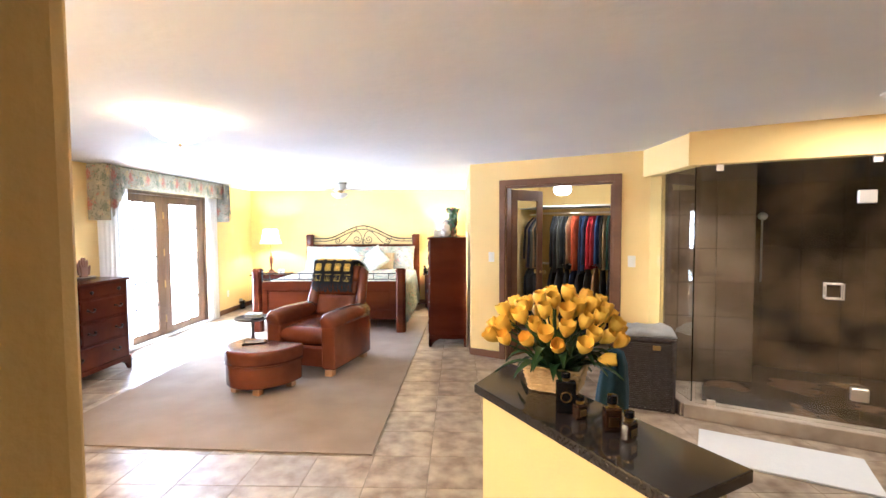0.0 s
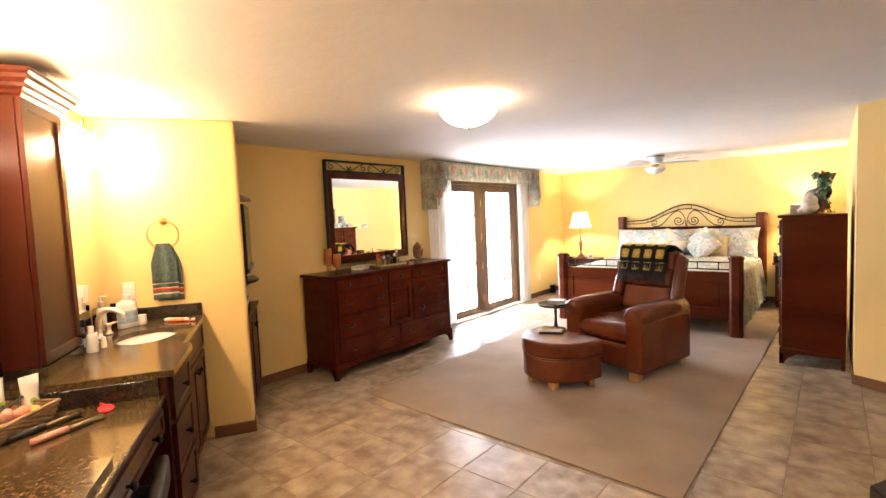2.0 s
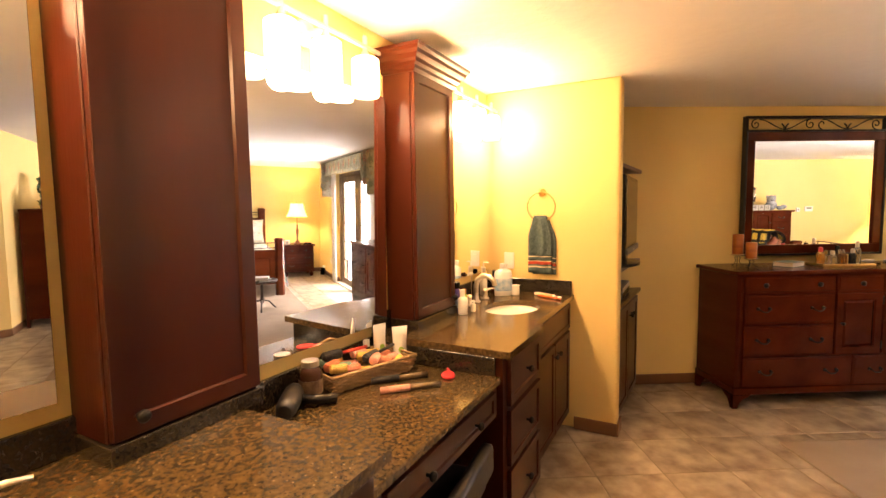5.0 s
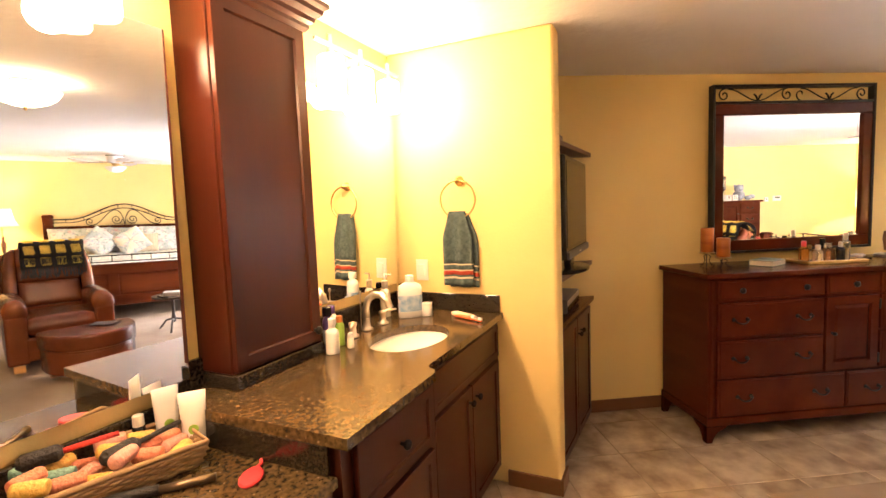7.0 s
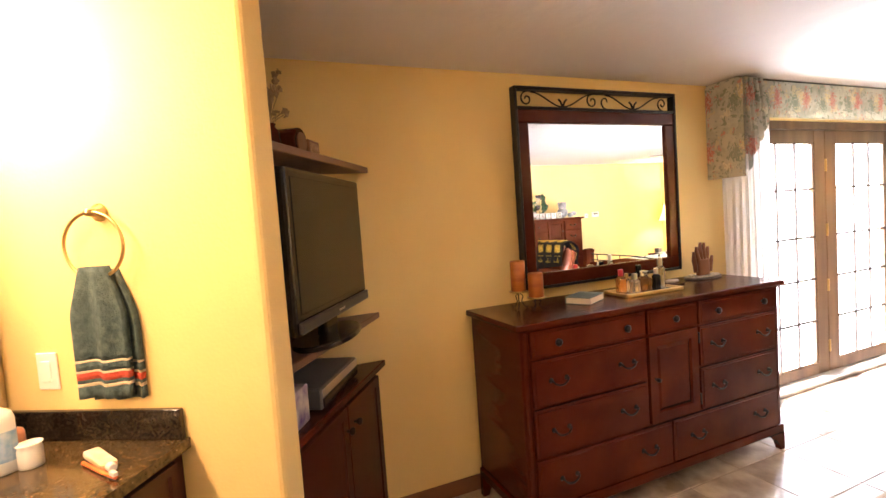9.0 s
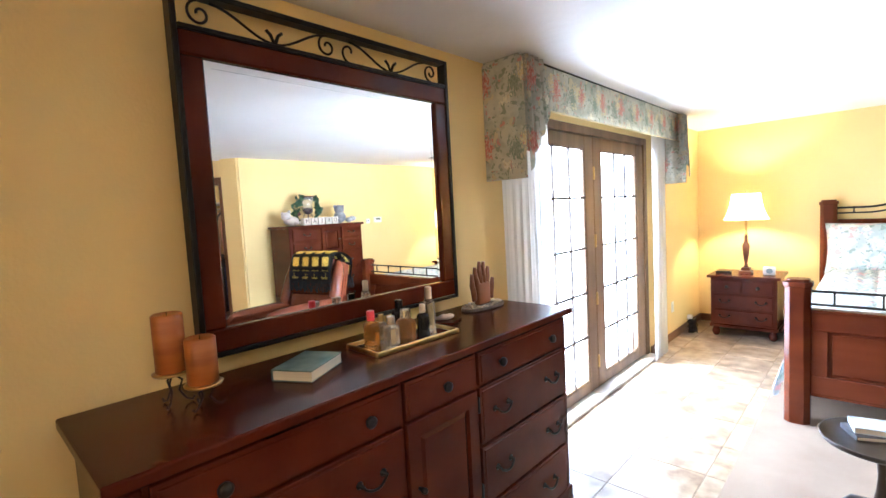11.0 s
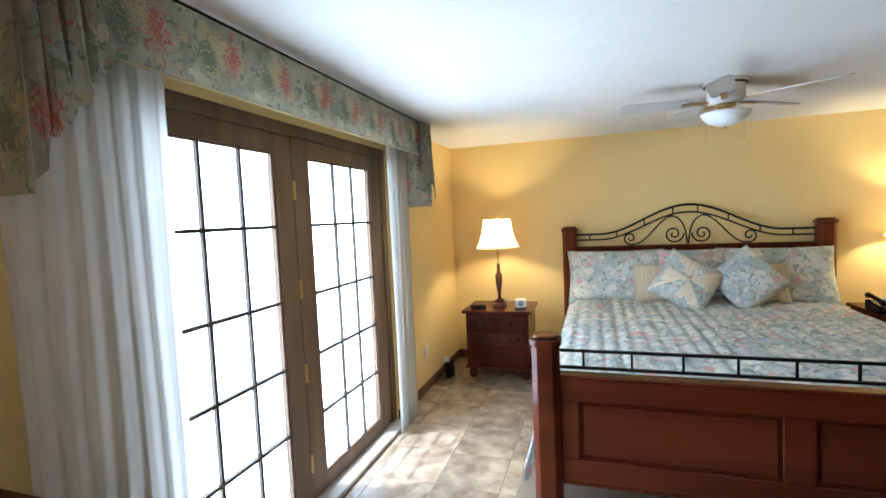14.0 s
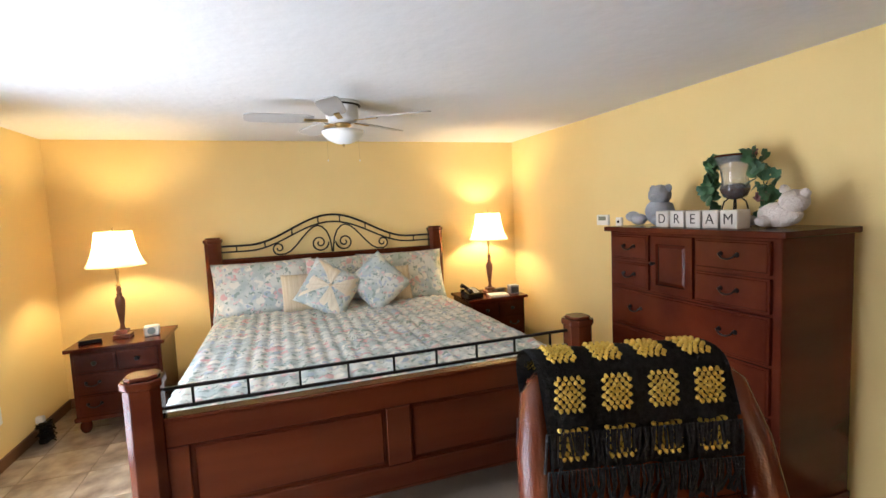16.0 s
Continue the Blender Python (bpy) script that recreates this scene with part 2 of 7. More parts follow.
# ---- panel helper: front faces local +y, starts at y ----
def panel(x0, x1, z0, z1, y, t=0.02, rail=0.055, deep=0.008, m=None, lip=0.006, raised=False):
    bm = bmesh.new()
    vs = box(bm, (x0, y, z0), (x1, y + t, z1), 0.002)
    bm.faces.ensure_lookup_table()
    bm.normal_update()
    f = max((q for q in bm.faces if q.normal.y > 0.9), key=lambda q: q.calc_area())
    if rail > 0:
        bmesh.ops.inset_region(bm, faces=[f], thickness=rail)
        bmesh.ops.inset_region(bm, faces=[f], thickness=lip)
        bmesh.ops.translate(bm, vec=(0, -deep, 0), verts=f.verts[:])
        if raised:
            bmesh.ops.inset_region(bm, faces=[f], thickness=0.025)
            bmesh.ops.translate(bm, vec=(0, deep * 0.7, 0), verts=f.verts[:])
    if m:
        bmesh.ops.transform(bm, matrix=m, verts=bm.verts[:])
    return bm


def knob(parent, x, y, z, r=0.015, material=None):
    bm = lathe([(0.006, 0), (0.006, 0.012), (r, 0.018), (r * 1.05, 0.026), (r * 0.7, 0.032), (0.0005, 0.034)], 14, pose(x, y, z, -90))
    return part("knob", bm, material or IRON, parent, "dark bronze round knob", smooth=True)


def pull(parent, x, y, z, w=0.085):
    bm = lathe([(0.012, 0), (0.012, 0.004), (0.006, 0.008), (0.005, 0.022), (0.0005, 0.024)], 10, pose(x - w / 2, y, z, -90))
    lathe([(0.012, 0), (0.012, 0.004), (0.006, 0.008), (0.005, 0.022), (0.0005, 0.024)], 10, pose(x + w / 2, y, z, -90), bm)
    pts = [(x - w / 2 + w * i / 10, y + 0.02 + 0.006 * math.sin(math.pi * i / 10), z - 0.022 * math.sin(math.pi * i / 10) ** 0.6) for i in range(11)]
    tube(pts, 0.004, 6, bm=bm)
    return part("drawer_pull", bm, IRON, parent, "dark bronze bail pull", smooth=True)


# ---- french doors ----
door = empty("door_1", pose(WX, 0, 0), "pair of oak french doors with leaded grilles, closed", "door", kind="structure")
bm = bmesh.new()
box(bm, (-0.15, DY0, 0), (0.0, DY0 + 0.07, DTOP), 0.003)
box(bm, (-0.15, DY1 - 0.07, 0), (0.0, DY1, DTOP), 0.003)
box(bm, (-0.15, DY0 + 0.07, DTOP - 0.06), (0.0, DY1 - 0.07, DTOP), 0.003)
part("door_frame", bm, OAK, door)
part("threshold", bx((-0.16, DY0 + 0.002, 0.001), (0.09, DY1 - 0.002, 0.03), 0.006), mat("pale_sill", (0.5, 0.46, 0.4), 0.5, colour2=(0.42, 0.38, 0.33), scale=9), door)
MID = 7.32
GLASS = bpy.data.materials.new("window_glass")
GLASS.use_nodes = True
gn = GLASS.node_tree
gb = gn.nodes["Principled BSDF"]
gb.inputs["Transmission Weight"].default_value, gb.inputs["Roughness"].default_value, gb.inputs["IOR"].default_value = 1.0, 0.0, 1.05
gb.inputs["Base Color"].default_value = (0.98, 0.99, 1, 1)
LEAD = mat("grille_bar", (0.07, 0.05, 0.035), 0.5, metal=0.3)
for a, b, g0, g1, bars, side in ((DY0 + 0.072, MID - 0.003, 6.49, 7.18, (6.72, 6.95), 1), (MID + 0.003, DY1 - 0.072, 7.47, 8.19, (7.73, 7.95), -1)):
    zb, zt = 0.12, 1.90
    leaf = part("door_leaf", bx((-0.06, a, 0.035), (-0.012, g0, DTOP - 0.065), 0.004), OAK, door)
    part("stile", bx((-0.06, g1, 0.035), (-0.012, b, DTOP - 0.065), 0.004), OAK, leaf)
    part("top_rail", bx((-0.058, g0, zt), (-0.014, g1, DTOP - 0.065), 0.003), OAK, leaf)
    part("bottom_rail", bx((-0.058, g0, 0.035), (-0.014, g1, zb), 0.003), OAK, leaf)
    for lo, hi in (((g0, zb), (g0 + 0.012, zt)), ((g1 - 0.012, zb), (g1, zt)), ((g0 + 0.012, zt - 0.012), (g1 - 0.012, zt)), ((g0 + 0.012, zb), (g1 - 0.012, zb + 0.012))):
        part("glazing_bead", bx((-0.033, lo[0], lo[1]), (-0.018, hi[0], hi[1]), 0.004), OAK, leaf)
    p = part("glass_pane", bx((-0.04, g0, zb), (-0.034, g1, zt)), GLASS, leaf)
    p.visible_shadow = False
    for y in bars:
        part("muntin", bx((-0.032, y - 0.008, zb), (-0.016, y + 0.008, zt)), LEAD, leaf)
    for z in (0.475, 0.815, 1.155, 1.535):
        part("muntin", bx((-0.0335, g0, z - 0.008), (-0.0145, g1, z + 0.008)), LEAD, leaf)
    for z in (0.25, 0.75, 1.2, 1.72):
        if side == 1:
            part("hinge", lathe([(0.007, -0.05), (0.009, -0.045), (0.009, 0.045), (0.007, 0.05)], 10, pose(-0.008, MID, z)), BRASS, leaf, "small brass hinge")

# ground and glare outside
tagged(part("ground", bx((-60, -60, -0.35), (-4.76, 70, -0.15)), mat("pale_patio", (0.6, 0.58, 0.54), 0.9, colour2=(0.5, 0.48, 0.44), scale=2)), "sunlit pale concrete patio", "ground", kind="structure")


# ---- curtains and valance ----
def drape(y0, y1, x, z0, z1, folds, amp, material, name, label, skew=0.0):
    bm = bmesh.new()
    n, rows = folds * 10, 14
    grid = []
    for j in range(rows + 1):
        v = j / rows
        row = []
        for i in range(n + 1):
            u = i / n
            ph = u * folds * 2 * math.pi
            w = amp * (0.5 + 0.5 * (1 - v)) * (math.sin(ph) + 0.35 * math.sin(2.3 * ph + 1.3 + v))
            y = y0 + (y1 - y0) * u + skew * (1 - v) * (1 - u) + 0.006 * math.sin(5 * v + 9 * u)
            row.append(bm.verts.new((x + w, y, z0 + (z1 - z0) * v)))
        grid.append(row)
    for j in range(rows):
        for i in range(n):
            bm.faces.new((grid[j][i], grid[j][i + 1], grid[j + 1][i + 1], grid[j + 1][i]))
    r = bmesh.ops.solidify(bm, geom=bm.faces[:], thickness=0.003)
    ob = tagged(part(name, bm, material, smooth=True), label, "curtain", "french door curtains")
    return ob


SHEER = mat("white_sheer", (0.88, 0.87, 0.84), 0.9, colour2=(0.82, 0.81, 0.78), scale=8, stretch=(4, 4, 0.2), bump=0.15, bscale=90)
sh_n = SHEER.node_tree
sh_t = sh_n.nodes.new("ShaderNodeBsdfTranslucent")
sh_t.inputs[0].default_value = (0.85, 0.83, 0.78, 1)
sh_m = sh_n.nodes.new("ShaderNodeMixShader")
sh_m.inputs[0].default_value = 0.62
sh_n.links.new(sh_n.nodes["Principled BSDF"].outputs[0], sh_m.inputs[1])
sh_n.links.new(sh_t.outputs[0], sh_m.inputs[2])
sh_n.links.new(sh_m.outputs[0], sh_n.nodes["Material Output"].inputs[0])
drape(6.0, 6.50, WX + 0.075, 0.02, 2.1, 7, 0.009, SHEER, "curtain", "white woven curtain panel gathered beside the french doors")
drape(8.22, 8.57, WX + 0.115, 0.02, 2.1, 4, 0.009, SHEER, "curtain", "white woven curtain panel hanging to the tiled floor")


def floral(name, ground, ground2, spots, scale, line=False, rough=0.9):
    m = bpy.data.materials.new(name)
    m.use_nodes = True
    nt = m.node_tree
    b = nt.nodes["Principled BSDF"]
    b.inputs["Roughness"].default_value = rough
    tc = nt.nodes.new("ShaderNodeTexCoord")
    src = tc.outputs["Object"]
    warp = nt.nodes.new("ShaderNodeTexNoise")
    warp.inputs["Scale"].default_value = scale * 1.7
    nt.links.new(src, warp.inputs[0])
    add = nt.nodes.new("ShaderNodeMixRGB")
    add.blend_type = "LINEAR_LIGHT"
    add.inputs[0].default_value = 0.06
    nt.links.new(src, add.inputs[1])
    nt.links.new(warp.outputs["Color"], add.inputs[2])
    base = nt.nodes.new("ShaderNodeTexNoise")
    base.inputs["Scale"].default_value = scale * 0.8
    nt.links.new(add.outputs[0], base.inputs[0])
    ramp = nt.nodes.new("ShaderNodeValToRGB")
    ramp.color_ramp.elements[0].position, ramp.color_ramp.elements[1].position = 0.4, 0.6
    ramp.color_ramp.elements[0].color, ramp.color_ramp.elements[1].color = (*ground, 1), (*ground2, 1)
    nt.links.new(base.outputs[0], ramp.inputs[0])
    out = ramp.outputs[0]
    for k, (colour, sc, cut) in enumerate(spots):
        vo = nt.nodes.new("ShaderNodeTexVoronoi")
        vo.inputs["Scale"].default_value = sc
        mp = nt.nodes.new("ShaderNodeMapping")
        mp.inputs["Location"].default_value = (k * 3.7, k * 1.9, k * 2.3)
        nt.links.new(add.outputs[0], mp.inputs[0])
        nt.links.new(mp.outputs[0], vo.inputs[0])
        gate = nt.nodes.new("ShaderNodeValToRGB")
        gate.color_ramp.elements[0].position, gate.color_ramp.elements[1].position = cut * 0.75, cut
        gate.color_ramp.elements[0].color, gate.color_ramp.elements[1].color = (1, 1, 1, 1), (0, 0, 0, 1)
        nt.links.new(vo.outputs["Distance"], gate.inputs[0])
        mix = nt.nodes.new("ShaderNodeMixRGB")
        mix.inputs[2].default_value = (*colour, 1)
        nt.links.new(gate.outputs[0], mix.inputs[0])
        nt.links.new(out, mix.inputs[1])
        out = mix.outputs[0]
    nt.links.new(out, b.inputs["Base Color"])
    fine = nt.nodes.new("ShaderNodeTexNoise")
    fine.inputs["Scale"].default_value = 260
    nt.links.new(src, fine.inputs[0])
    bp = nt.nodes.new("ShaderNodeBump")
    bp.inputs["Strength"].default_value, bp.inputs["Distance"].default_value = 0.3, 0.002
    nt.links.new(fine.outputs[0], bp.inputs["Height"])
    nt.links.new(bp.outputs[0], b.inputs["Normal"])
    return m


VALFAB = floral("valance_floral", (0.37, 0.36, 0.285), (0.50, 0.485, 0.39), [((0.25, 0.275, 0.20), 19, 0.34), ((0.52, 0.45, 0.29), 10, 0.30), ((0.50, 0.24, 0.20), 17, 0.20), ((0.29, 0.31, 0.265), 26, 0.26)], 10)
vf = VALFAB.node_tree
vb = vf.nodes["Principled BSDF"]
v_sep = vf.nodes.new("ShaderNodeSeparateXYZ")
vf.links.new(next(n for n in vf.nodes if n.type == "TEX_COORD").outputs["Object"], v_sep.inputs[0])
v_warp = vf.nodes.new("ShaderNodeTexNoise")
v_warp.inputs["Scale"].default_value, v_warp.inputs["Detail"].default_value = 22, 1


def calc(op, a, b=None):
    n = vf.nodes.new("ShaderNodeMath")
    n.operation = op
    for k, q in enumerate((a, b)):
        if isinstance(q, (int, float)):
            n.inputs[k].default_value = q
        elif q is not None:
            vf.links.new(q, n.inputs[k])
    return n.outputs[0]


def bloom(shift, height, squash, size, dark, pale):
    # one flower head in every repeat of the cloth
    run = calc("ADD", calc("ADD", v_sep.outputs[0], v_sep.outputs[1]), shift)
    across = calc("MULTIPLY", calc("SUBTRACT", calc("FRACT", calc("DIVIDE", run, 0.31)), 0.5), 0.31)
    up = calc("MULTIPLY", calc("SUBTRACT", calc("MULTIPLY", calc("FRACT", calc("DIVIDE", calc("SUBTRACT", v_sep.outputs[2], height - 0.17), 0.34)), 0.34), 0.17), squash)
    r = calc("SQRT", calc("ADD", calc("MULTIPLY", across, across), calc("MULTIPLY", up, up)))
    r = calc("ADD", r, calc("MULTIPLY", calc("SUBTRACT", v_warp.outputs[0], 0.5), 0.16))
    gate = calc("LESS_THAN", r, size)
    petal = vf.nodes.new("ShaderNodeTexNoise")
    petal.inputs["Scale"].default_value = 42
    tone = vf.nodes.new("ShaderNodeValToRGB")
    tone.color_ramp.elements[0].position, tone.color_ramp.elements[1].position = 0.42, 0.6
    tone.color_ramp.elements[0].color, tone.color_ramp.elements[1].color = (*dark, 1), (*pale, 1)
    vf.links.new(petal.outputs[0], tone.inputs[0])
    mix = vf.nodes.new("ShaderNodeMixRGB")
    vf.links.new(gate, mix.inputs[0])
    vf.links.new(vb.inputs["Base Color"].links[0].from_socket, mix.inputs[1])
    vf.links.new(tone.outputs[0], mix.inputs[2])
    vf.links.new(mix.outputs[0], vb.inputs["Base Color"])


bloom(0.11, 2.13, 0.7, 0.036, (0.19, 0.225, 0.16), (0.29, 0.325, 0.25))
bloom(0.0, 2.16, 0.75, 0.040, (0.44, 0.13, 0.10), (0.60, 0.34, 0.27))
bloom(0.055, 2.18, 0.8, 0.026, (0.56, 0.45, 0.22), (0.62, 0.55, 0.38))
bloom(0.17, 2.055, 1.3, 0.022, (0.60, 0.55, 0.38), (0.66, 0.62, 0.50))
CREAM_CORD = mat("cream_cord", (0.55, 0.47, 0.27), 0.85, bump=0.4, bscale=200)
valance = empty("valance", pose(0, 0, 0), "floral upholstered box valance above the french doors", "valance")
VF, VB = WX + 0.22, 2.02
bm = bmesh.new()
n = 150
rows = []
for j in range(7):
    v = j / 6
    row = []
    for i in range(n + 1):
        u = i / n
        y = 5.985 + (8.68 - 5.985) * u
        row.append(bm.verts.new((VF + 0.004 * math.sin(40 * y) * (1 - v) + 0.004, y, VB + (H - 0.012 - VB) * v + 0.0015 * math.sin(22 * y) * (1 - v))))
    rows.append(row)
for a, b in zip(rows, rows[1:]):
    for i in range(n):
        bm.faces.new((a[i], a[i + 1], b[i + 1], b[i]))
bmesh.ops.solidify(bm, geom=bm.faces[:], thickness=0.012)
part("front", bm, VALFAB, valance, smooth=True)
part("top_board", bx((WX, 5.985, H - 0.012), (VF, 8.68, H - 0.001)), VALFAB, valance)
for pz, pm, lab in ((H - 0.014, IRON, "dark cord along the top"), (VB, CREAM_CORD, "pale cord along the hem")):
    part("piping", tube([(VF + 0.010, 5.985, pz), (VF + 0.010, 7.3, pz), (VF + 0.010, 8.68, pz)], 0.0045, 6), pm, valance, lab, smooth=True)
for y in (5.972, 8.682):
    part("return", bx((WX, y, 2.0), (VF + 0.008, y + 0.012, H - 0.002)), VALFAB, valance)


def jabot(y_out, y_in, z_low, z_high, pleats):
    # knife pleats side by side, the hem stepping up towards the middle of the doors
    bm = bmesh.new()
    fold = ((0.0, 0.056, 0.0), (0.22, 0.066, -0.004), (0.5, 0.070, 0.0), (0.72, 0.062, 0.014), (0.82, 0.042, 0.045), (0.72, 0.024, 0.065), (0.74, 0.012, 0.045), (0.93, 0.014, 0.02))
    path = []
    for k in range(pleats):
        for f, out, up in fold:
            path.append(((k + f) / pleats, out, up))
    path.append((1.0, 0.016, 0.0))
    rows = 10
    grid = []
    for j in range(rows + 1):
        v = j / rows
        row = []
        for i, (u, out, up) in enumerate(path):
            hem = z_low + (z_high - z_low) * u ** 0.85 + up
            sway = 0.010 * (1 - v) * math.sin(i * 1.9 + v * 3)
            row.append(bm.verts.new((VF + out * (0.85 + 0.3 * (1 - v)) + 0.004, y_out + (y_in - y_out) * (u * (0.90 + 0.10 * (1 - v))) + sway * (u > 0.05), hem + (H - 0.02 - hem) * v)))
        grid.append(row)
    for j in range(rows):
        for i in range(len(path) - 1):
            bm.faces.new((grid[j][i], grid[j][i + 1], grid[j + 1][i + 1], grid[j + 1][i]))
    bmesh.ops.solidify(bm, geom=bm.faces[:], thickness=0.004)
    return part("jabot", bm, VALFAB, valance, "pleated cascading side swag")


jabot(5.958, 6.17, 1.67, 1.99, 4)
jabot(8.702, 8.52, 1.68, 1.99, 3)
for y in (5.962, 8.698):
    part("side_drop", bx((WX + 0.002, y - 0.004, 1.64), (VF + 0.045, y + 0.004, H - 0.02)), VALFAB, valance)


# ---- vanity ----
def vanity_unit(x0, x1, drawers_low, label):
    t = empty("vanity_cabinet", VAN, label, "cabinet", "vanity cabinets")
    split = x0 + 0.84 if drawers_low else x0 + 0.52
    body = bmesh.new()
    d0, d1, s0, s1 = (split, x1, x0, split) if drawers_low else (x0, split, split, x1)
    box(body, (s0 + 0.003, VW + 0.003, 0.1), (s1, -0.02, 0.70))
    box(body, (s0 + 0.003, -0.05, 0.70), (s1, -0.02, 0.879))
    box(body, (s0 + 0.003, VW + 0.003, 0.70), (s0 + 0.02, -0.05, 0.879))
    box(body, (s1 - 0.02, VW + 0.003, 0.70), (s1, -0.05, 0.879))
    box(body, (d0, VW + 0.003, 0.1), (d1 - 0.003, 0.025, 0.879))
    box(body, (x0 + 0.01, VW + 0.003, 0.001), (x1 - 0.01, -0.09, 0.1))
    part("body", body, CHERRY, t)
    w = (s1 - s0 - 0.1) / 2
    for i in range(2):
        a = s0 + 0.05 + i * w
        d = part("door", panel(a + 0.004, a + w - 0.004, 0.13, 0.68, -0.0195), CHERRY, t)
        knob(d, a + (w - 0.04 if i == 0 else 0.04), 0.0, 0.62)
    part("false_front", panel(s0 + 0.05, s1 - 0.05, 0.70, 0.86, -0.0195, rail=0.035), CHERRY, t)
    for z0, z1 in ((0.13, 0.38), (0.40, 0.64), (0.66, 0.86)):
        d = part("drawer", panel(d0 + 0.045, d1 - 0.045, z0, z1, 0.0255, rail=0.045), CHERRY, t)
        knob(d, (d0 + d1) / 2, 0.043, (z0 + z1) / 2)
    return t


vanity_unit(0.0, 1.36, True, "cherry sink cabinet with doors and drawer stack")
vanity_unit(2.23, 3.45, False, "cherry sink cabinet beside the makeup desk")


def slab_with_hole(outline, centre, rx, ry, z0, z1):
    bm = bmesh.new()
    vo = [bm.verts.new((x, y, z1)) for x, y in outline]
    eo = [bm.edges.new((vo[i], vo[(i + 1) % len(vo)])) for i in range(len(vo))]
    k = 40
    vi = [bm.verts.new((centre[0] + rx * math.cos(2 * math.pi * i / k), centre[1] + ry * math.sin(2 * math.pi * i / k), z1)) for i in range(k)]
    ei = [bm.edges.new((vi[i], vi[(i + 1) % k])) for i in range(k)]
    bmesh.ops.triangle_fill(bm, use_beauty=True, edges=eo + ei)
    faces = bm.faces[:]
    ex = bmesh.ops.extrude_face_region(bm, geom=faces)
    bmesh.ops.translate(bm, vec=(0, 0, z0 - z1), verts=[v for v in ex["geom"] if isinstance(v, bmesh.types.BMVert)])
    bmesh.ops.recalc_face_normals(bm, faces=bm.faces[:])
    return bm


def counter(x0, x1, notch, centre, low, label):
    t = empty("countertop", VAN, label, "countertop")
    if low:
        out = [(x0 + 0.002, VW + 0.002), (x1, VW + 0.002), (x1, 0.065), (notch + 0.03, 0.065), (notch + 0.005, 0.05), (notch - 0.01, 0.015), (notch - 0.03, 0.012), (x0 + 0.002, 0.012)]
    else:
        out = [(x0, VW + 0.002), (x1 - 0.002, VW + 0.002), (x1 - 0.002, 0.012), (notch + 0.03, 0.012), (notch + 0.01, 0.015), (notch - 0.005, 0.05), (notch - 0.03, 0.065), (x0, 0.065)]
    part("slab", slab_with_hole(out, centre, 0.215, 0.155, 0.88, 0.91), GRANITE, t)
    part("backsplash", bx((x0 + 0.002, VW + 0.001, 0.9105), (x1 - 0.002, VW + 0.021, 1.0), 0.003), SHADEDGRAN, t, "dark polished granite splash with shade in its colour")
    e = x0 if low else x1 - 0.022
    part("side_splash", bx((e + 0.001, VW + 0.022, 0.9105), (e + 0.021, 0.0, 1.0), 0.003), SHADEDGRAN, t, "dark polished granite splash with shade in its colour")
    s = empty("sink_basin", VAN @ pose(centre[0], centre[1], 0), "white oval porcelain undermount sink", "sink")
    prof = [(0.02, 0.735), (0.10, 0.745), (0.16, 0.775), (0.20, 0.82), (0.218, 0.879)]
    bm = lathe([(r + 0.012, z - 0.012) for r, z in prof] + [(0.231, 0.879)] + prof[::-1], 40)
    bmesh.ops.transform(bm, matrix=Matrix.Diagonal((1, 0.73, 1, 1)), verts=bm.verts[:])
    part("bowl", bm, PORC, s, smooth=True)
    part("drain", lathe([(0.022, 0.749), (0.024, 0.752), (0.012, 0.753), (0.0005, 0.7525)], 20), CHROME, s, "round metal drain")
    return t


counter(0.0, 1.38, 0.87, (0.545, -0.225), True, "polished brown granite countertop with notched front edge")
counter(2.21, 3.45, 2.70, (2.97, -0.225), False, "polished brown granite countertop beside the desk")


def faucet(cx):
    f = empty("faucet", VAN @ pose(cx, -0.47, 0.911), "brushed nickel widespread gooseneck faucet", "faucet")
    bm = lathe([(0.028, 0), (0.028, 0.008), (0.018, 0.014), (0.015, 0.05), (0.017, 0.055), (0.012, 0.062)], 18)
    tube([(0, 0, 0.05), (0, 0, 0.10), (0, 0.012, 0.14), (0, 0.045, 0.165), (0, 0.085, 0.162), (0, 0.115, 0.138), (0, 0.125, 0.108)], 0.016, 12, bm=bm)
    part("spout", bm, CHROME, f, smooth=True)
    part("lift_rod", lathe([(0.003, 0.0), (0.003, 0.16), (0.006, 0.165), (0.006, 0.178), (0.0005, 0.18)], 10, pose(0, -0.03, 0.0)), CHROME, f, smooth=True)
    for s in (-1, 1):
        bm = lathe([(0.026, 0), (0.026, 0.008), (0.016, 0.014), (0.014, 0.045), (0.018, 0.05), (0.018, 0.062), (0.0005, 0.068)], 18, pose(0.12 * s, 0.01, 0))
        tube([(0.12 * s, 0.01, 0.055), (0.15 * s, 0.03, 0.062), (0.185 * s, 0.045, 0.06)], 0.007, 8, bm=bm, radii=[0.009, 0.007, 0.005])
        part("handle", bm, CHROME, f, smooth=True)


faucet(0.50)
faucet(2.89)

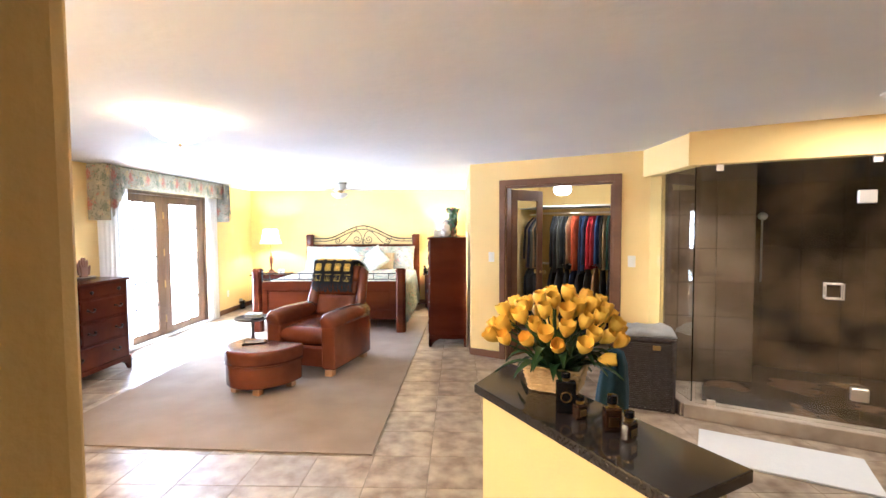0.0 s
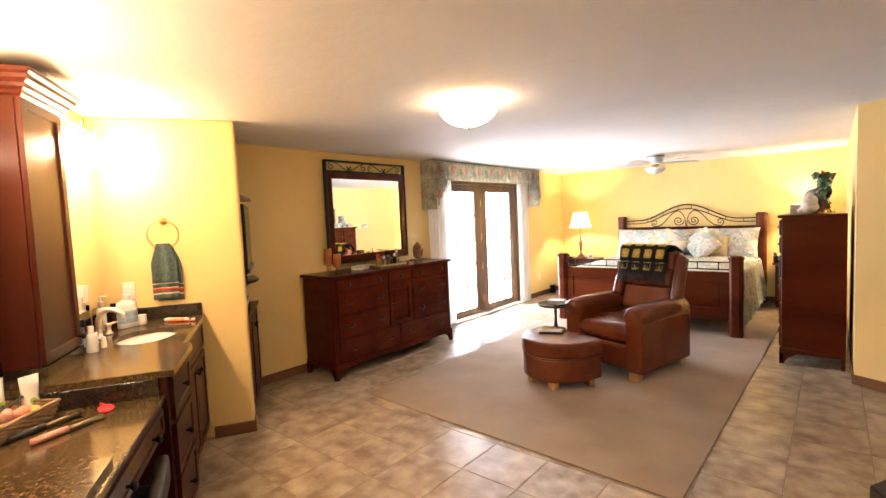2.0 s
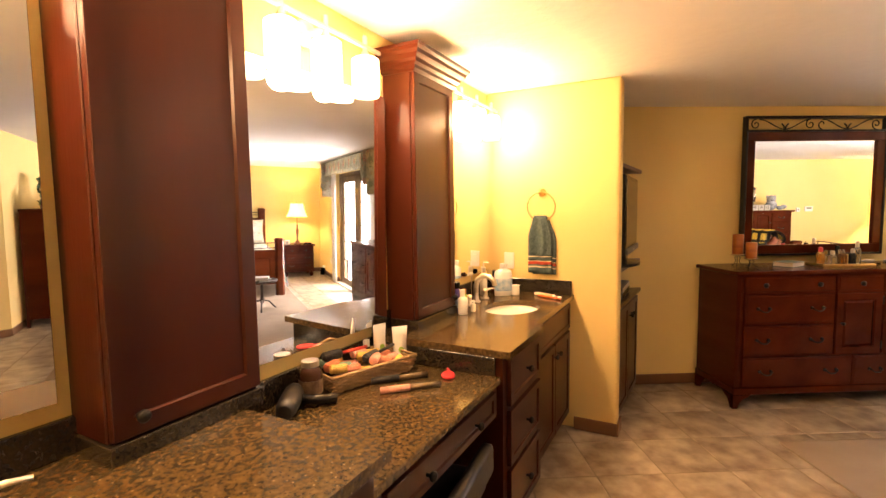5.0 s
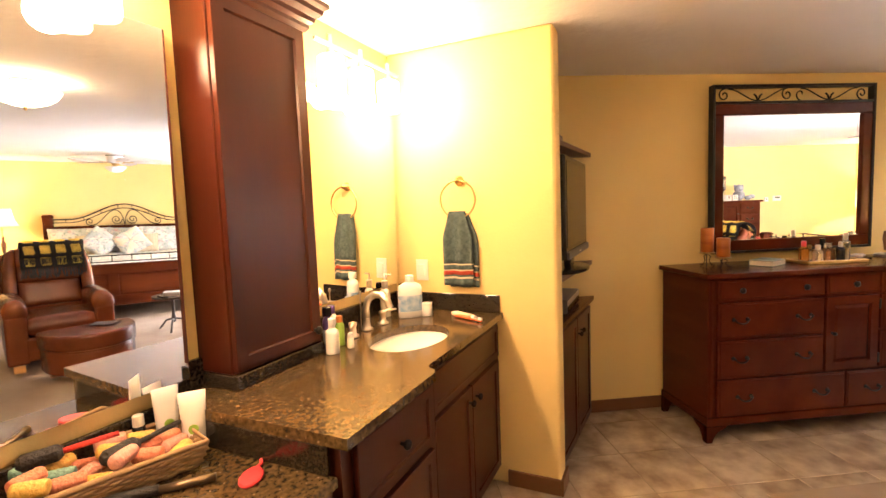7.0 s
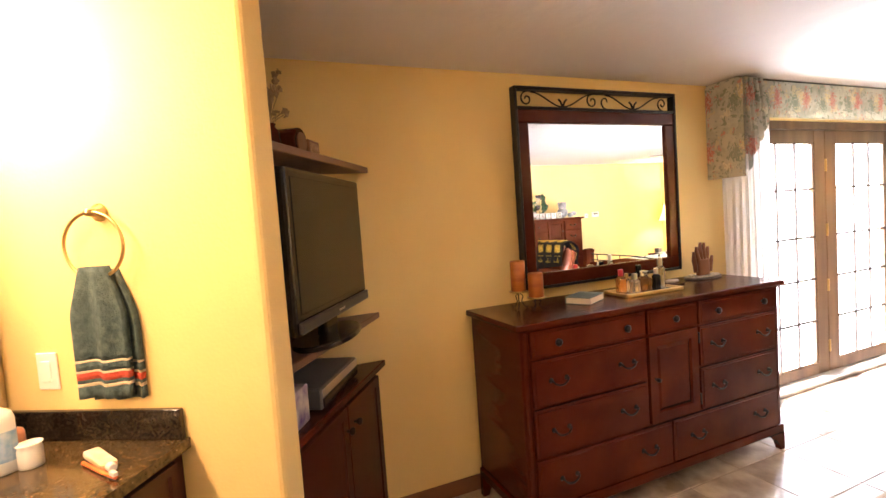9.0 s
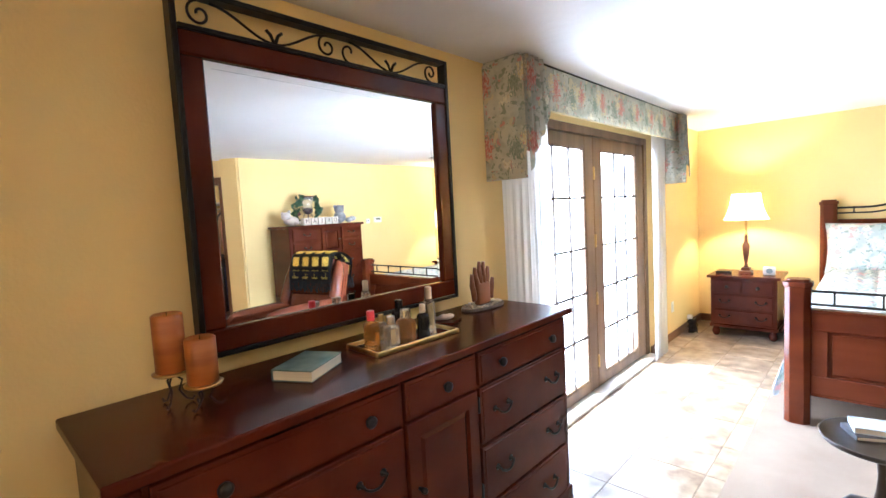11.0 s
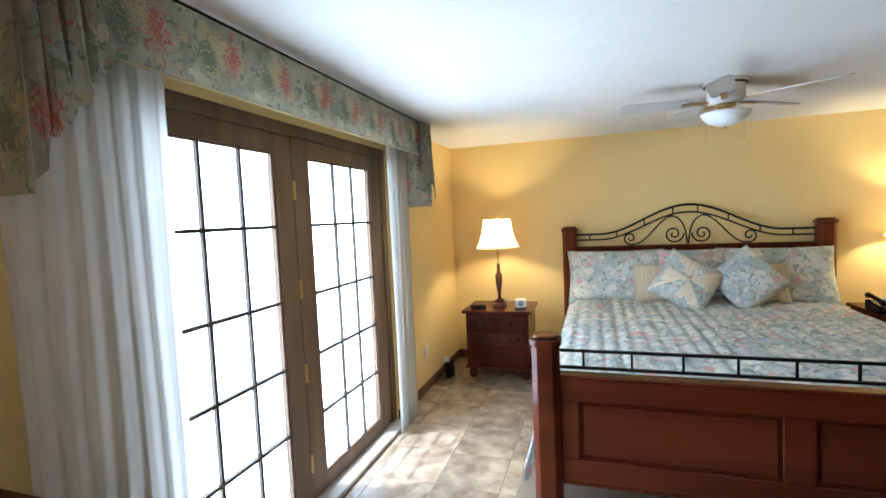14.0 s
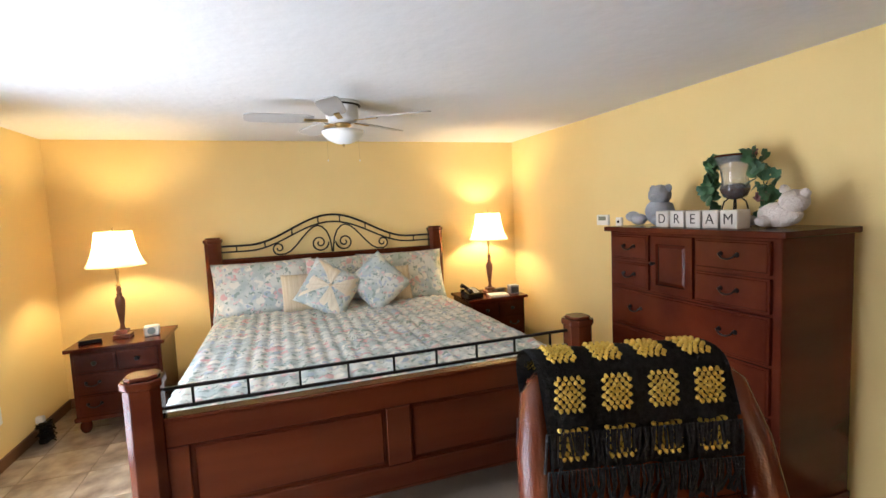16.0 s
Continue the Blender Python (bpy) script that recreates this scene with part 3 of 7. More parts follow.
desk = empty("makeup_desk", VAN, "lower granite topped makeup desk with cherry drawer", "desk")
part("desktop", bx((1.364, VW + 0.002, 0.77), (2.226, 0.02, 0.80), 0.004), GRANITE, desk)
part("backsplash", bx((1.382, VW + 0.001, 0.8005), (2.208, VW + 0.02, 0.9), 0.003), SHADEDGRAN, desk, "dark polished granite splash with shade in its colour")
for a in (1.364, 2.208):
    part("side_splash", bx((a + 0.0005, VW + 0.022, 0.8005), (a + 0.0165, 0.0, 0.879), 0.003), SHADEDGRAN, desk, "dark polished granite splash with shade in its colour")
part("apron", bx((1.364, -0.03, 0.64), (2.226, 0.0, 0.769)), CHERRY, desk)
d = part("drawer", panel(1.42, 2.17, 0.655, 0.757, 0.0005, rail=0.03), CHERRY, desk)
knob(d, 1.62, 0.02, 0.706)
knob(d, 1.97, 0.02, 0.706)
part("back_panel", bx((1.364, VW + 0.002, 0.0), (2.226, VW + 0.02, 0.769)), CHERRY, desk)

stool = empty("vanity_stool", VAN @ pose(1.72, -0.13, 0, 0, 0, 6), "black leather padded vanity stool under the desk", "stool")
BLACKL = mat("black_leather", (0.012, 0.012, 0.014), 0.35, colour2=(0.025, 0.025, 0.028), scale=6, bump=0.1)
part("seat", bx((-0.2, -0.17, 0.40), (0.2, 0.17, 0.49), 0.035, seg=4), BLACKL, stool, smooth=True)
part("backrest", bx((-0.19, 0.15, 0.48), (0.19, 0.20, 0.60), 0.024, seg=4), BLACKL, stool, smooth=True)
for sx in (-1, 1):
    for sy in (-1, 1):
        part("leg", tube([(0.17 * sx, 0.14 * sy, 0.41), (0.175 * sx, 0.145 * sy, 0.0)], 0.015, 8), IRON, stool)


def tower(x0, x1, knob_low_x):
    t = empty("tower_cabinet", VAN, "tall cherry tower cabinet with crown standing on counter", "cabinet", "tower cabinets")
    F = -0.46
    part("plinth", bx((x0 - 0.006, VW + 0.022, 0.9105), (x1 + 0.006, F + 0.026, 0.955), 0.002), SHADEDGRAN, t, "dark granite base strip with shade in its colour")
    part("body", bx((x0, VW + 0.001, 0.956), (x1, F, 2.12), 0.003), CHERRY, t)
    d = part("door", panel(x0 + 0.004, x1 - 0.004, 0.962, 2.105, F + 0.0005, 0.021, 0.06, 0.009), CHERRY, t)
    knob(d, knob_low_x, F + 0.02, 1.01)
    bm = bmesh.new()
    steps = [(0.0, 2.10), (0.012, 2.112), (0.012, 2.125), (0.026, 2.135), (0.03, 2.15), (0.048, 2.165), (0.052, 2.18), (0.066, 2.19), (0.066, 2.205)]
    loops = []
    for o, z in steps:
        o += 0.002
        loops.append([bm.verts.new(p) for p in ((x0 - o, VW + 0.001, z), (x0 - o, F + 0.022 + o, z), (x1 + o, F + 0.022 + o, z), (x1 + o, VW + 0.001, z))])
    for a, b in zip(loops, loops[1:]):
        for i in range(4):
            bm.faces.new((a[i], a[(i + 1) % 4], b[(i + 1) % 4], b[i]))
    bm.faces.new(loops[0])
    bm.faces.new(loops[-1][::-1])
    bmesh.ops.recalc_face_normals(bm, faces=bm.faces[:])
    part("crown", bm, CHERRY, t, "stepped crown moulding")
    return t


tower(0.845, 1.245, 0.885)
tower(2.15, 2.56, 2.50)

for x0, x1, low in ((0.035, 0.80, 1.05), (1.305, 2.065, 0.955), (2.60, 3.42, 1.05)):
    w = empty("wall_mirror", VAN, "frameless plate mirror above the vanity counter", "mirror", "vanity mirrors")
    hw, hh = (x1 - x0) / 2, (1.985 - low) / 2
    # the plates hang a little out of true
    hang = pose((x0 + x1) / 2, VW + 0.028, low + hh, -0.75, 0, -2.25)
    part("glass", bx((-hw, -0.003, -hh), (hw, 0.003, hh), 0.001), MIRROR, w).matrix_basis = hang
    part("backing", bx((-hw + 0.004, -0.0105, -hh + 0.004), (hw - 0.004, -0.0035, hh - 0.004)), PLASTIC, w).matrix_basis = hang.copy()

BULB = mat("lit_milk_glass", (1.0, 0.82, 0.56), 0.3, emit=2.6)


def vanity_light(xs):
    t = empty("vanity_light", VAN, "brushed nickel bar light with lit milk-glass shades", "lamp", "vanity lights")
    c = sum(xs) / len(xs)
    bm = bmesh.new()
    box(bm, (min(xs) - 0.1, -0.505, 2.125), (max(xs) + 0.1, -0.49, 2.14), 0.002)
    part("bar", bm, CHROME, t)
    part("mount", lathe([(0.055, 0), (0.055, 0.012), (0.04, 0.02), (0.012, 0.022), (0.012, 0.115)], 20, pose(c, VW + 0.001, 2.13, -90)), CHROME, t, smooth=True)
    for x in xs:
        part("post", lathe([(0.012, 2.085), (0.016, 2.09), (0.016, 2.11), (0.01, 2.115), (0.01, 2.17), (0.008, 2.175)], 12, pose(x, -0.498, 0)), CHROME, t, smooth=True)
        bm = lathe([(0.046, 1.94), (0.050, 1.935), (0.055, 1.945), (0.055, 2.08), (0.045, 2.088), (0.012, 2.09)], 20, pose(x, -0.498, 0))
        part("shade", bm, BULB, t, "lit white glass cylinder", smooth=True)
        lamp("vanity_bulb", VAN @ pose(x, -0.40, 1.99), VANITY_W, (1.0, 0.70, 0.38), 0.05)


vanity_light((0.62, 0.40, 0.17))
vanity_light((1.96, 1.75, 1.52))
vanity_light((3.2, 3.0, 2.8))

# towel ring and towel
ring = empty("towel_ring", VAN @ pose(0.002, -0.20, 1.585), "brass towel ring on the yellow wall", "towel ring")
part("mount", lathe([(0.026, 0), (0.026, 0.008), (0.014, 0.014), (0.012, 0.045), (0.0005, 0.05)], 16, pose(0, 0, 0, 0, 90, 0)), BRASS, ring, smooth=True)
part("ring", tube([(0.035, 0.095 * math.sin(a * math.pi / 18), -0.095 + 0.095 * math.cos(a * math.pi / 18)) for a in range(36)], 0.005, 8, True), BRASS, ring, smooth=True)
TEAL = mat("teal_terry", (0.05, 0.085, 0.083), 0.95, colour2=(0.10, 0.145, 0.14), scale=60, bump=0.9, bscale=220)
CREAM = mat("cream_cloth", (0.62, 0.52, 0.36), 0.95, bump=0.6, bscale=220)
RED = mat("red_cloth", (0.45, 0.06, 0.03), 0.95, bump=0.6, bscale=220)
towel = empty("hand_towel", VAN @ pose(0.038, -0.205, 0), "teal striped hand towel hanging from a brass ring", "towel")


def towel_bit(z0, z1, material, name, shift=0.0, back=0.0):
    bm = bmesh.new()
    grid = []
    rows = max(2, int((z1 - z0) / 0.02))
    for side in (1, -1):
        for j in range(rows + 1):
            z = z0 + (z1 - z0) * j / rows
            hw = 0.040 + 0.036 * min(1, (1.43 - z) / 0.13)
            grid.append([bm.verts.new((0.011 * side - back + 0.011 * math.sin(11 * u + 1 + 40 * shift) * min(1, (1.45 - z) * 6), hw * (u - 0.5) * 2 + shift * min(1, (1.45 - z) * 5), z)) for u in [k / 16 for k in range(17)]])
    h = len(grid) // 2
    for s in (0, h):
        for j in range(h - 1):
            for i in range(16):
                bm.faces.new((grid[s + j][i], grid[s + j][i + 1], grid[s + j + 1][i + 1], grid[s + j + 1][i]))
    for a, b in ((0, h), (h - 1, 2 * h - 1)):
        for i in range(16):
            bm.faces.new((grid[a][i], grid[a][i + 1], grid[b][i + 1], grid[b][i]))
    for i in (0, 16):
        for j in range(h - 1):
            bm.faces.new((grid[j][i], grid[j + 1][i], grid[h + j + 1][i], grid[h + j][i]))
    bmesh.ops.recalc_face_normals(bm, faces=bm.faces[:])
    return part(name, bm, material, towel, smooth=True)


for z0, z1, mm, nm in ((1.05, 1.085, TEAL, "hem"), (1.085, 1.095, CREAM, "stripe"), (1.095, 1.105, TEAL, "band"), (1.105, 1.125, RED, "stripe"), (1.125, 1.132, CREAM, "stripe"), (1.132, 1.155, TEAL, "band"), (1.155, 1.162, CREAM, "stripe"), (1.162, 1.43, TEAL, "cloth")):
    towel_bit(z0, z1, mm, nm)
    towel_bit(z0 - 0.012, z1 - 0.012, mm, nm, 0.024, 0.026)


def plate(m, label):
    t = empty("switch_plate", m, label, "switch plate", "wall plates")
    part("plate", bx((-0.036, 0, -0.057), (0.036, 0.006, 0.057), 0.003), PLASTIC, t)
    part("rocker", bx((-0.016, 0.006, -0.032), (0.016, 0.011, 0.032), 0.002), PLASTIC, t)


plate(VAN @ pose(0.0005, -0.435, 1.12, 0, 0, -90), "white plastic outlet plate above the counter")
plate(CLO @ pose(0.278, -0.0005, 1.19, 0, 0, 180), "white plastic light switch beside the closet")
plate(CLO @ pose(1.815, -0.0005, 1.19, 0, 0, 180), "white plastic light switch beside the closet")

# ---- corner shelves and television ----
SHELF = mat("shelf_wood", (0.13, 0.06, 0.03), 0.45, colour2=(0.22, 0.11, 0.055), scale=6, stretch=(0.2, 1, 1), bump=0.05)
TRI = [(-0.132, 0.27), (-0.90, 0.32), (-0.985, 0.325), (-0.56, -0.40), (-0.45, VW + 0.004), (-0.132, VW + 0.004)]
for z, nm in ((1.745, "upper"), (1.04, "lower")):
    s = tagged(part("corner_shelf", prism(TRI, z, z + 0.028, 0.003), SHELF), "brown wooden corner shelf fixed in the niche", "shelf", "niche shelves")
    s.matrix_world = VAN
cab = empty("corner_cabinet", VAN, "dark cherry corner cabinet under the television", "cabinet")
part("top", prism([(x, y + 0.01 if y > 0 else y) for x, y in TRI], 0.80, 0.83, 0.003), DARKWOOD, cab)
part("body", prism([(-0.134, 0.245), (-0.93, 0.295), (-0.56, -0.39), (-0.45, VW + 0.006), (-0.134, VW + 0.006)], 0.001, 0.799), CHERRY, cab)
for a, b, k in ((-0.52, -0.15, -0.48), (-0.90, -0.53, -0.57)):
    d = part("door", panel(a, b, 0.06, 0.78, 0.297, m=Matrix.Translation((0, 0.0, 0)) @ pose(-0.5, 0.297, 0, 0, 0, -3.6) @ Matrix.Translation((0.5, -0.318, 0))), CHERRY, cab)
    knob(d, k, 0.305, 0.70)
tv = empty("television", VAN @ pose(-0.49, 0.29, 1.068, 0, 0, 0), "black flat screen television on the corner shelf", "television")
TVB = mat("black_plastic", (0.007, 0.007, 0.008), 0.2, spec=0.3)
part("housing", bx((-0.36, -0.07, 0.09), (0.36, 0.02, 0.625), 0.012, seg=2), TVB, tv)
part("screen", bx((-0.325, 0.0185, 0.155), (0.325, 0.0225, 0.595), 0.002), mat("dark_screen", (0.008, 0.009, 0.007), 0.12, spec=0.25), tv)
part("speaker_bar", bx((-0.35, 0.018, 0.095), (0.35, 0.034, 0.135), 0.008, seg=2), mat("grey_bezel", (0.05, 0.05, 0.055), 0.3), tv)
part("badge", bx((-0.03, 0.034, 0.11), (0.03, 0.036, 0.118)), CHROME, tv)
part("neck", bx((-0.06, -0.05, 0.02), (0.06, -0.01, 0.1), 0.008), TVB, tv)
part("stand", prism([(0.22 * math.cos(a * math.pi / 12), -0.03 + 0.11 * math.sin(a * math.pi / 12)) for a in range(24)], 0.001, 0.022, 0.004), TVB, tv)
dvd = empty("disc_player", VAN @ pose(-0.55, 0.15, 0.831), "grey disc player on the corner cabinet", "disc player")
part("case", bx((-0.2, -0.14, 0.006), (0.2, 0.12, 0.085), 0.006), mat("grey_case", (0.11, 0.11, 0.115), 0.35), dvd)
part("front_panel", bx((-0.19, 0.1205, 0.012), (0.19, 0.126, 0.045), 0.002), TVB, dvd)
part("tray_slot", bx((-0.19, 0.1205, 0.05), (0.19, 0.125, 0.08), 0.002), CHROME, dvd)
boxm = tagged(part("tissue_carton", bx((-0.05, -0.04, 0), (0.05, 0.04, 0.13), 0.003), mat("printed_card", (0.6, 0.55, 0.5), 0.6, colour2=(0.12, 0.06, 0.25), scale=18)), "small printed cardboard box on the cabinet", "box")
boxm.matrix_world = VAN @ pose(-0.24, 0.21, 0.831)
clk = empty("mantel_clock", VAN @ pose(-0.68, 0.16, 1.774), "small brown wooden clock on the upper shelf", "clock")
part("case", prism([(-0.055, -0.03), (0.055, -0.03), (0.055, 0.03), (-0.055, 0.03)], 0, 0.09, 0.004), SHELF, clk)
part("face", bx((-0.042, 0.0305, 0.012), (0.042, 0.034, 0.078), 0.001), mat("ornate_face", (0.45, 0.33, 0.2), 0.5, colour2=(0.2, 0.12, 0.06), scale=60), clk)
clk2 = empty("keepsake_box", VAN @ pose(-0.53, 0.15, 1.774), "rounded dark wooden keepsake box on the shelf", "box")
bm = lathe([(0.055, -0.05), (0.058, -0.045), (0.058, 0.045), (0.055, 0.05)], 20, pose(0, 0, 0.058, 90))
part("body", bm, DARKWOOD, clk2)
part("lid", lathe([(0.04, 0.05), (0.04, 0.056), (0.0005, 0.057)], 20, pose(0, 0, 0.058, -90)), SHELF, clk2)
dry = empty("dried_flowers", VAN @ pose(-0.40, 0.14, 1.774), "dried brown flowers in a small vase", "plant")
part("vase", lathe([(0.03, 0), (0.04, 0.03), (0.035, 0.08), (0.02, 0.1), (0.024, 0.11)], 16), DARKWOOD, dry, smooth=True)
bm = bmesh.new()
rd = random.Random(5)
for i in range(40):
    a, r = rd.uniform(0, 6.28), rd.uniform(0.01, 0.07)
    z = rd.uniform(0.15, 0.30)
    tube([(0, 0, 0.1), (0.5 * r * math.cos(a), 0.5 * r * math.sin(a), 0.1 + (z - 0.1) * 0.6), (r * math.cos(a), r * math.sin(a), z)], 0.0015, 4, bm=bm)
    for k in range(4):
        box(bm, (-0.009, -0.002, -0.006), (0.009, 0.002, 0.006), m=pose(r * math.cos(a) + rd.uniform(-.01, .01), r * math.sin(a) + rd.uniform(-.01, .01), z + rd.uniform(-.015, .015), rd.uniform(0, 180), rd.uniform(0, 180), rd.uniform(0, 180)))
tagged(part("dried_spray", bm, mat("dried_stem", (0.28, 0.19, 0.09), 0.9, colour2=(0.4, 0.28, 0.15), scale=30), dry), kind="stuff")

# ---- island ----
isl = empty("island_counter", pose(0, 0, 0), "black granite ledge on a yellow half wall", "counter")
part("top", prism([(-0.335, 2.655), (0.105, 1.86), (0.365, 2.01), (-0.165, 2.96)], 0.885, 0.92, 0.004, 2), BLACKG, isl)
part("half_wall", prism([(-0.30, 2.655), (0.105, 1.92), (0.315, 2.04), (-0.165, 2.91)], 0.0, 0.8845), YELLOW, isl)

# ---- closet doorway ----
dr = empty("door_2", CLO, "walnut cased closet doorway with mirrored door standing open", "door", kind="structure")
part("casing_side", bx((CL - 0.075, -0.018, 0), (CL, -0.0005, CTOP + 0.07), 0.004), TRIM, dr)
part("casing_side", bx((CR, -0.018, 0), (CR + 0.075, -0.0005, CTOP + 0.07), 0.004), TRIM, dr)
part("casing_top", bx((CL, -0.018, CTOP), (CR, -0.0005, CTOP + 0.07), 0.004), TRIM, dr)
part("jamb", bx((CL + 0.0005, -0.0005, 0), (CL + 0.02, 0.122, CTOP - 0.0005)), TRIM, dr)
part("jamb", bx((CR - 0.02, -0.0005, 0), (CR - 0.0005, 0.122, CTOP - 0.0005)), TRIM, dr)
part("head_jamb", bx((CL + 0.02, -0.0005, CTOP - 0.02), (CR - 0.02, 0.122, CTOP - 0.0005)), TRIM, dr)
for hx, ang in ((CL + 0.025, 71), (CR - 0.025, 96)):
    m = pose(hx, 0.125, 0, 0, 0, ang)
    leafm = part("door_leaf", bx((0, 0, 0.01), (0.10, 0.035, CTOP - 0.025), 0.003), TRIM, dr)
    leafm.matrix_basis = m
    part("stile", bx((0.47, 0, 0.01), (0.57, 0.035, CTOP - 0.025), 0.003), TRIM, leafm)
    part("top_rail", bx((0.1, 0.001, CTOP - 0.15), (0.47, 0.034, CTOP - 0.025)), TRIM, leafm)
    part("bottom_rail", bx((0.1, 0.001, 0.01), (0.47, 0.034, 0.25)), TRIM, leafm)
    part("mirror_panel", bx((0.1, 0.012, 0.25), (0.47, 0.022, CTOP - 0.15)), MIRROR, leafm)
    part("knob", lathe([(0.02, 0), (0.01, 0.006), (0.009, 0.03), (0.024, 0.045), (0.024, 0.06), (0.0005, 0.066)], 16, pose(0.53, 0.0, 0.98, 90)), BRASS, leafm, "brass door knob", smooth=True)

# hanging clothes
rod = empty("closet_rod", CLO @ pose(0, 1.35, 0), "chrome closet rod across the closet", "closet rod", "closet rods")
part("pole", tube([(0.141, 0, 1.72), (2.019, 0, 1.72)], 0.014, 10), CHROME, rod)
copy_thing(rod, CLO @ pose(0, 1.30, -0.69))
shelfc = tagged(part("closet_shelf", bx((0.145, 1.15, 1.80), (2.015, 1.95, 1.82), m=CLO), PLASTIC), "white closet shelf above the clothes rod", "shelf")
rd = random.Random(11)


def garment(x, y, ztop, length, colour, name, label, width=0.42):
    t = empty(name, CLO @ pose(x, y, 0, 0, 0, rd.uniform(-8, 8)), label, "clothing", "closet clothes")
    hook = [(0, 0, ztop - 0.03), (0, 0, ztop + 0.03), (0, 0.012, ztop + 0.043), (0, 0.024, ztop + 0.03), (0, 0.022, ztop + 0.015)]
    part("hanger", tube(hook, 0.002, 5), CHROME, t)
    bm = bmesh.new()
    n, rows = 20, 8
    rings = []
    for j in range(rows + 1):
        v = j / rows
        z = ztop - 0.02 - (length * v)
        hw = width / 2 * (0.25 + 0.75 * min(1, v * 5)) * (1 + 0.06 * math.sin(4 * v + x * 9))
        th = 0.020 + 0.012 * v
        rings.append([bm.verts.new(((th + 0.012 * math.sin(6 * a + 7 * v + x * 30)) * math.sin(a), hw * math.cos(a), z + 0.01 * math.sin(3 * a) * v)) for a in [2 * math.pi * i / n for i in range(n)]])
    for a, b in zip(rings, rings[1:]):
        for i in range(n):
            bm.faces.new((a[i], a[(i + 1) % n], b[(i + 1) % n], b[i]))
    bm.faces.new(rings[0][::-1])
    bm.faces.new(rings[-1])
    bmesh.ops.recalc_face_normals(bm, faces=bm.faces[:])
    part("cloth", bm, CLOTH[colour], t, smooth=True)


CLOTH = {k: mat("cloth_" + k, c, 0.9, colour2=tuple(min(1, q * 1.4 + 0.01) for q in c), scale=9, bump=0.3, bscale=120) for k, c in
         dict(black=(0.012, 0.012, 0.014), charcoal=(0.035, 0.037, 0.04), orange=(0.55, 0.10, 0.03), navy=(0.015, 0.025, 0.07), red=(0.42, 0.02, 0.03), blue=(0.03, 0.07, 0.22), tan=(0.34, 0.22, 0.12), green=(0.02, 0.08, 0.06), coral=(0.6, 0.30, 0.22), grey=(0.11, 0.12, 0.11)).items()}
top_row = ["black", "charcoal", "grey", "charcoal", "black", "tan", "orange", "orange", "navy", "blue", "navy", "red", "red", "blue", "black", "tan", "green", "black", "coral", "coral", "tan", "tan", "charcoal", "tan", "grey", "black", "navy", "tan", "black"]
for i, c in enumerate(top_row):
    garment(0.60 + 0.0455 * i, 1.35, 1.70, 0.67 + rd.uniform(-0.05, 0.1), c, "shirt", "%s shirt on a hanger in the closet" % c)
low_row = ["black", "charcoal", "black", "navy", "black", "charcoal", "tan", "black", "black", "navy", "black", "black", "charcoal", "black"]
for i, c in enumerate(low_row):
    garment(0.60 + 0.094 * i, 1.30, 1.01, 0.88 + rd.uniform(-0.05, 0.05), c, "trousers", "%s trousers on a hanger in the closet" % c)
cl_light = empty("closet_light", CLO @ pose(0.81, 1.0, H), "round white closet ceiling light on a short stem, lit", "lamp")
part("base", lathe([(0.06, -0.02), (0.065, -0.001)], 28), PLASTIC, cl_light)
part("stem", lathe([(0.012, -0.22), (0.012, -0.02)], 12), PLASTIC, cl_light)
part("diffuser", lathe([(0.0005, -0.34), (0.06, -0.335), (0.10, -0.31), (0.115, -0.27), (0.10, -0.225), (0.02, -0.22)], 28), mat("closet_glass", (1.0, 0.92, 0.75), 0.4, emit=5.0), cl_light, "lit white glass bowl", smooth=True)
cl_two = empty("closet_light", CLO @ pose(1.17, 1.02, H), "flat round flush closet ceiling light, lit", "lamp")
part("base", lathe([(0.145, -0.012), (0.15, -0.001)], 28), PLASTIC, cl_two)
part("diffuser", lathe([(0.0005, -0.05), (0.08, -0.046), (0.125, -0.032), (0.14, -0.0125)], 28), bpy.data.materials["closet_glass"], cl_two, "lit white glass dish", smooth=True)
lamp("closet_bulb", CLO @ pose(0.81, 1.0, H - 0.42), 1.5, (1, 0.85, 0.6), 0.08)

# ---- shower ----
SHW = pose(1.50, 4.60, 0, 0, 0, -28.5)
SLATE = mat("brown_slate_tile", (0.024, 0.016, 0.010), 0.2, colour2=(0.20, 0.125, 0.070), scale=2.4, detail=10, bump=0.03, bscale=7, vary=0.05, run=True)
TANSLATE = mat("tan_slate_tile", (0.075, 0.05, 0.03), 0.25, colour2=(0.20, 0.145, 0.095), scale=2.2, detail=9, bump=0.06, bscale=25, vary=0.05, run=True)
CURB = mat("tan_stone_curb", (0.30, 0.24, 0.18), 0.5, colour2=(0.42, 0.35, 0.27), scale=6, bump=0.08)
SGLASS = bpy.data.materials.new("shower_glass")
SGLASS.use_nodes = True
sb = SGLASS.node_tree.nodes["Principled BSDF"]
sb.inputs["Transmission Weight"].default_value, sb.inputs["Roughness"].default_value, sb.inputs["IOR"].default_value = 1.0, 0.0, 1.3
sb.inputs["Base Color"].default_value = (0.94, 0.97, 0.955, 1)
shw = empty("shower_enclosure", SHW, "frameless glass shower on a tan stone curb", "shower", kind="structure")
part("curb", bx((-0.06, -0.07, 0), (2.3, 0.09, 0.115), 0.006), CURB, shw)
sc = part("curb_side", bx((-0.09, 0, 0), (0.06, 1.0, 0.113), 0.006), CURB, shw)
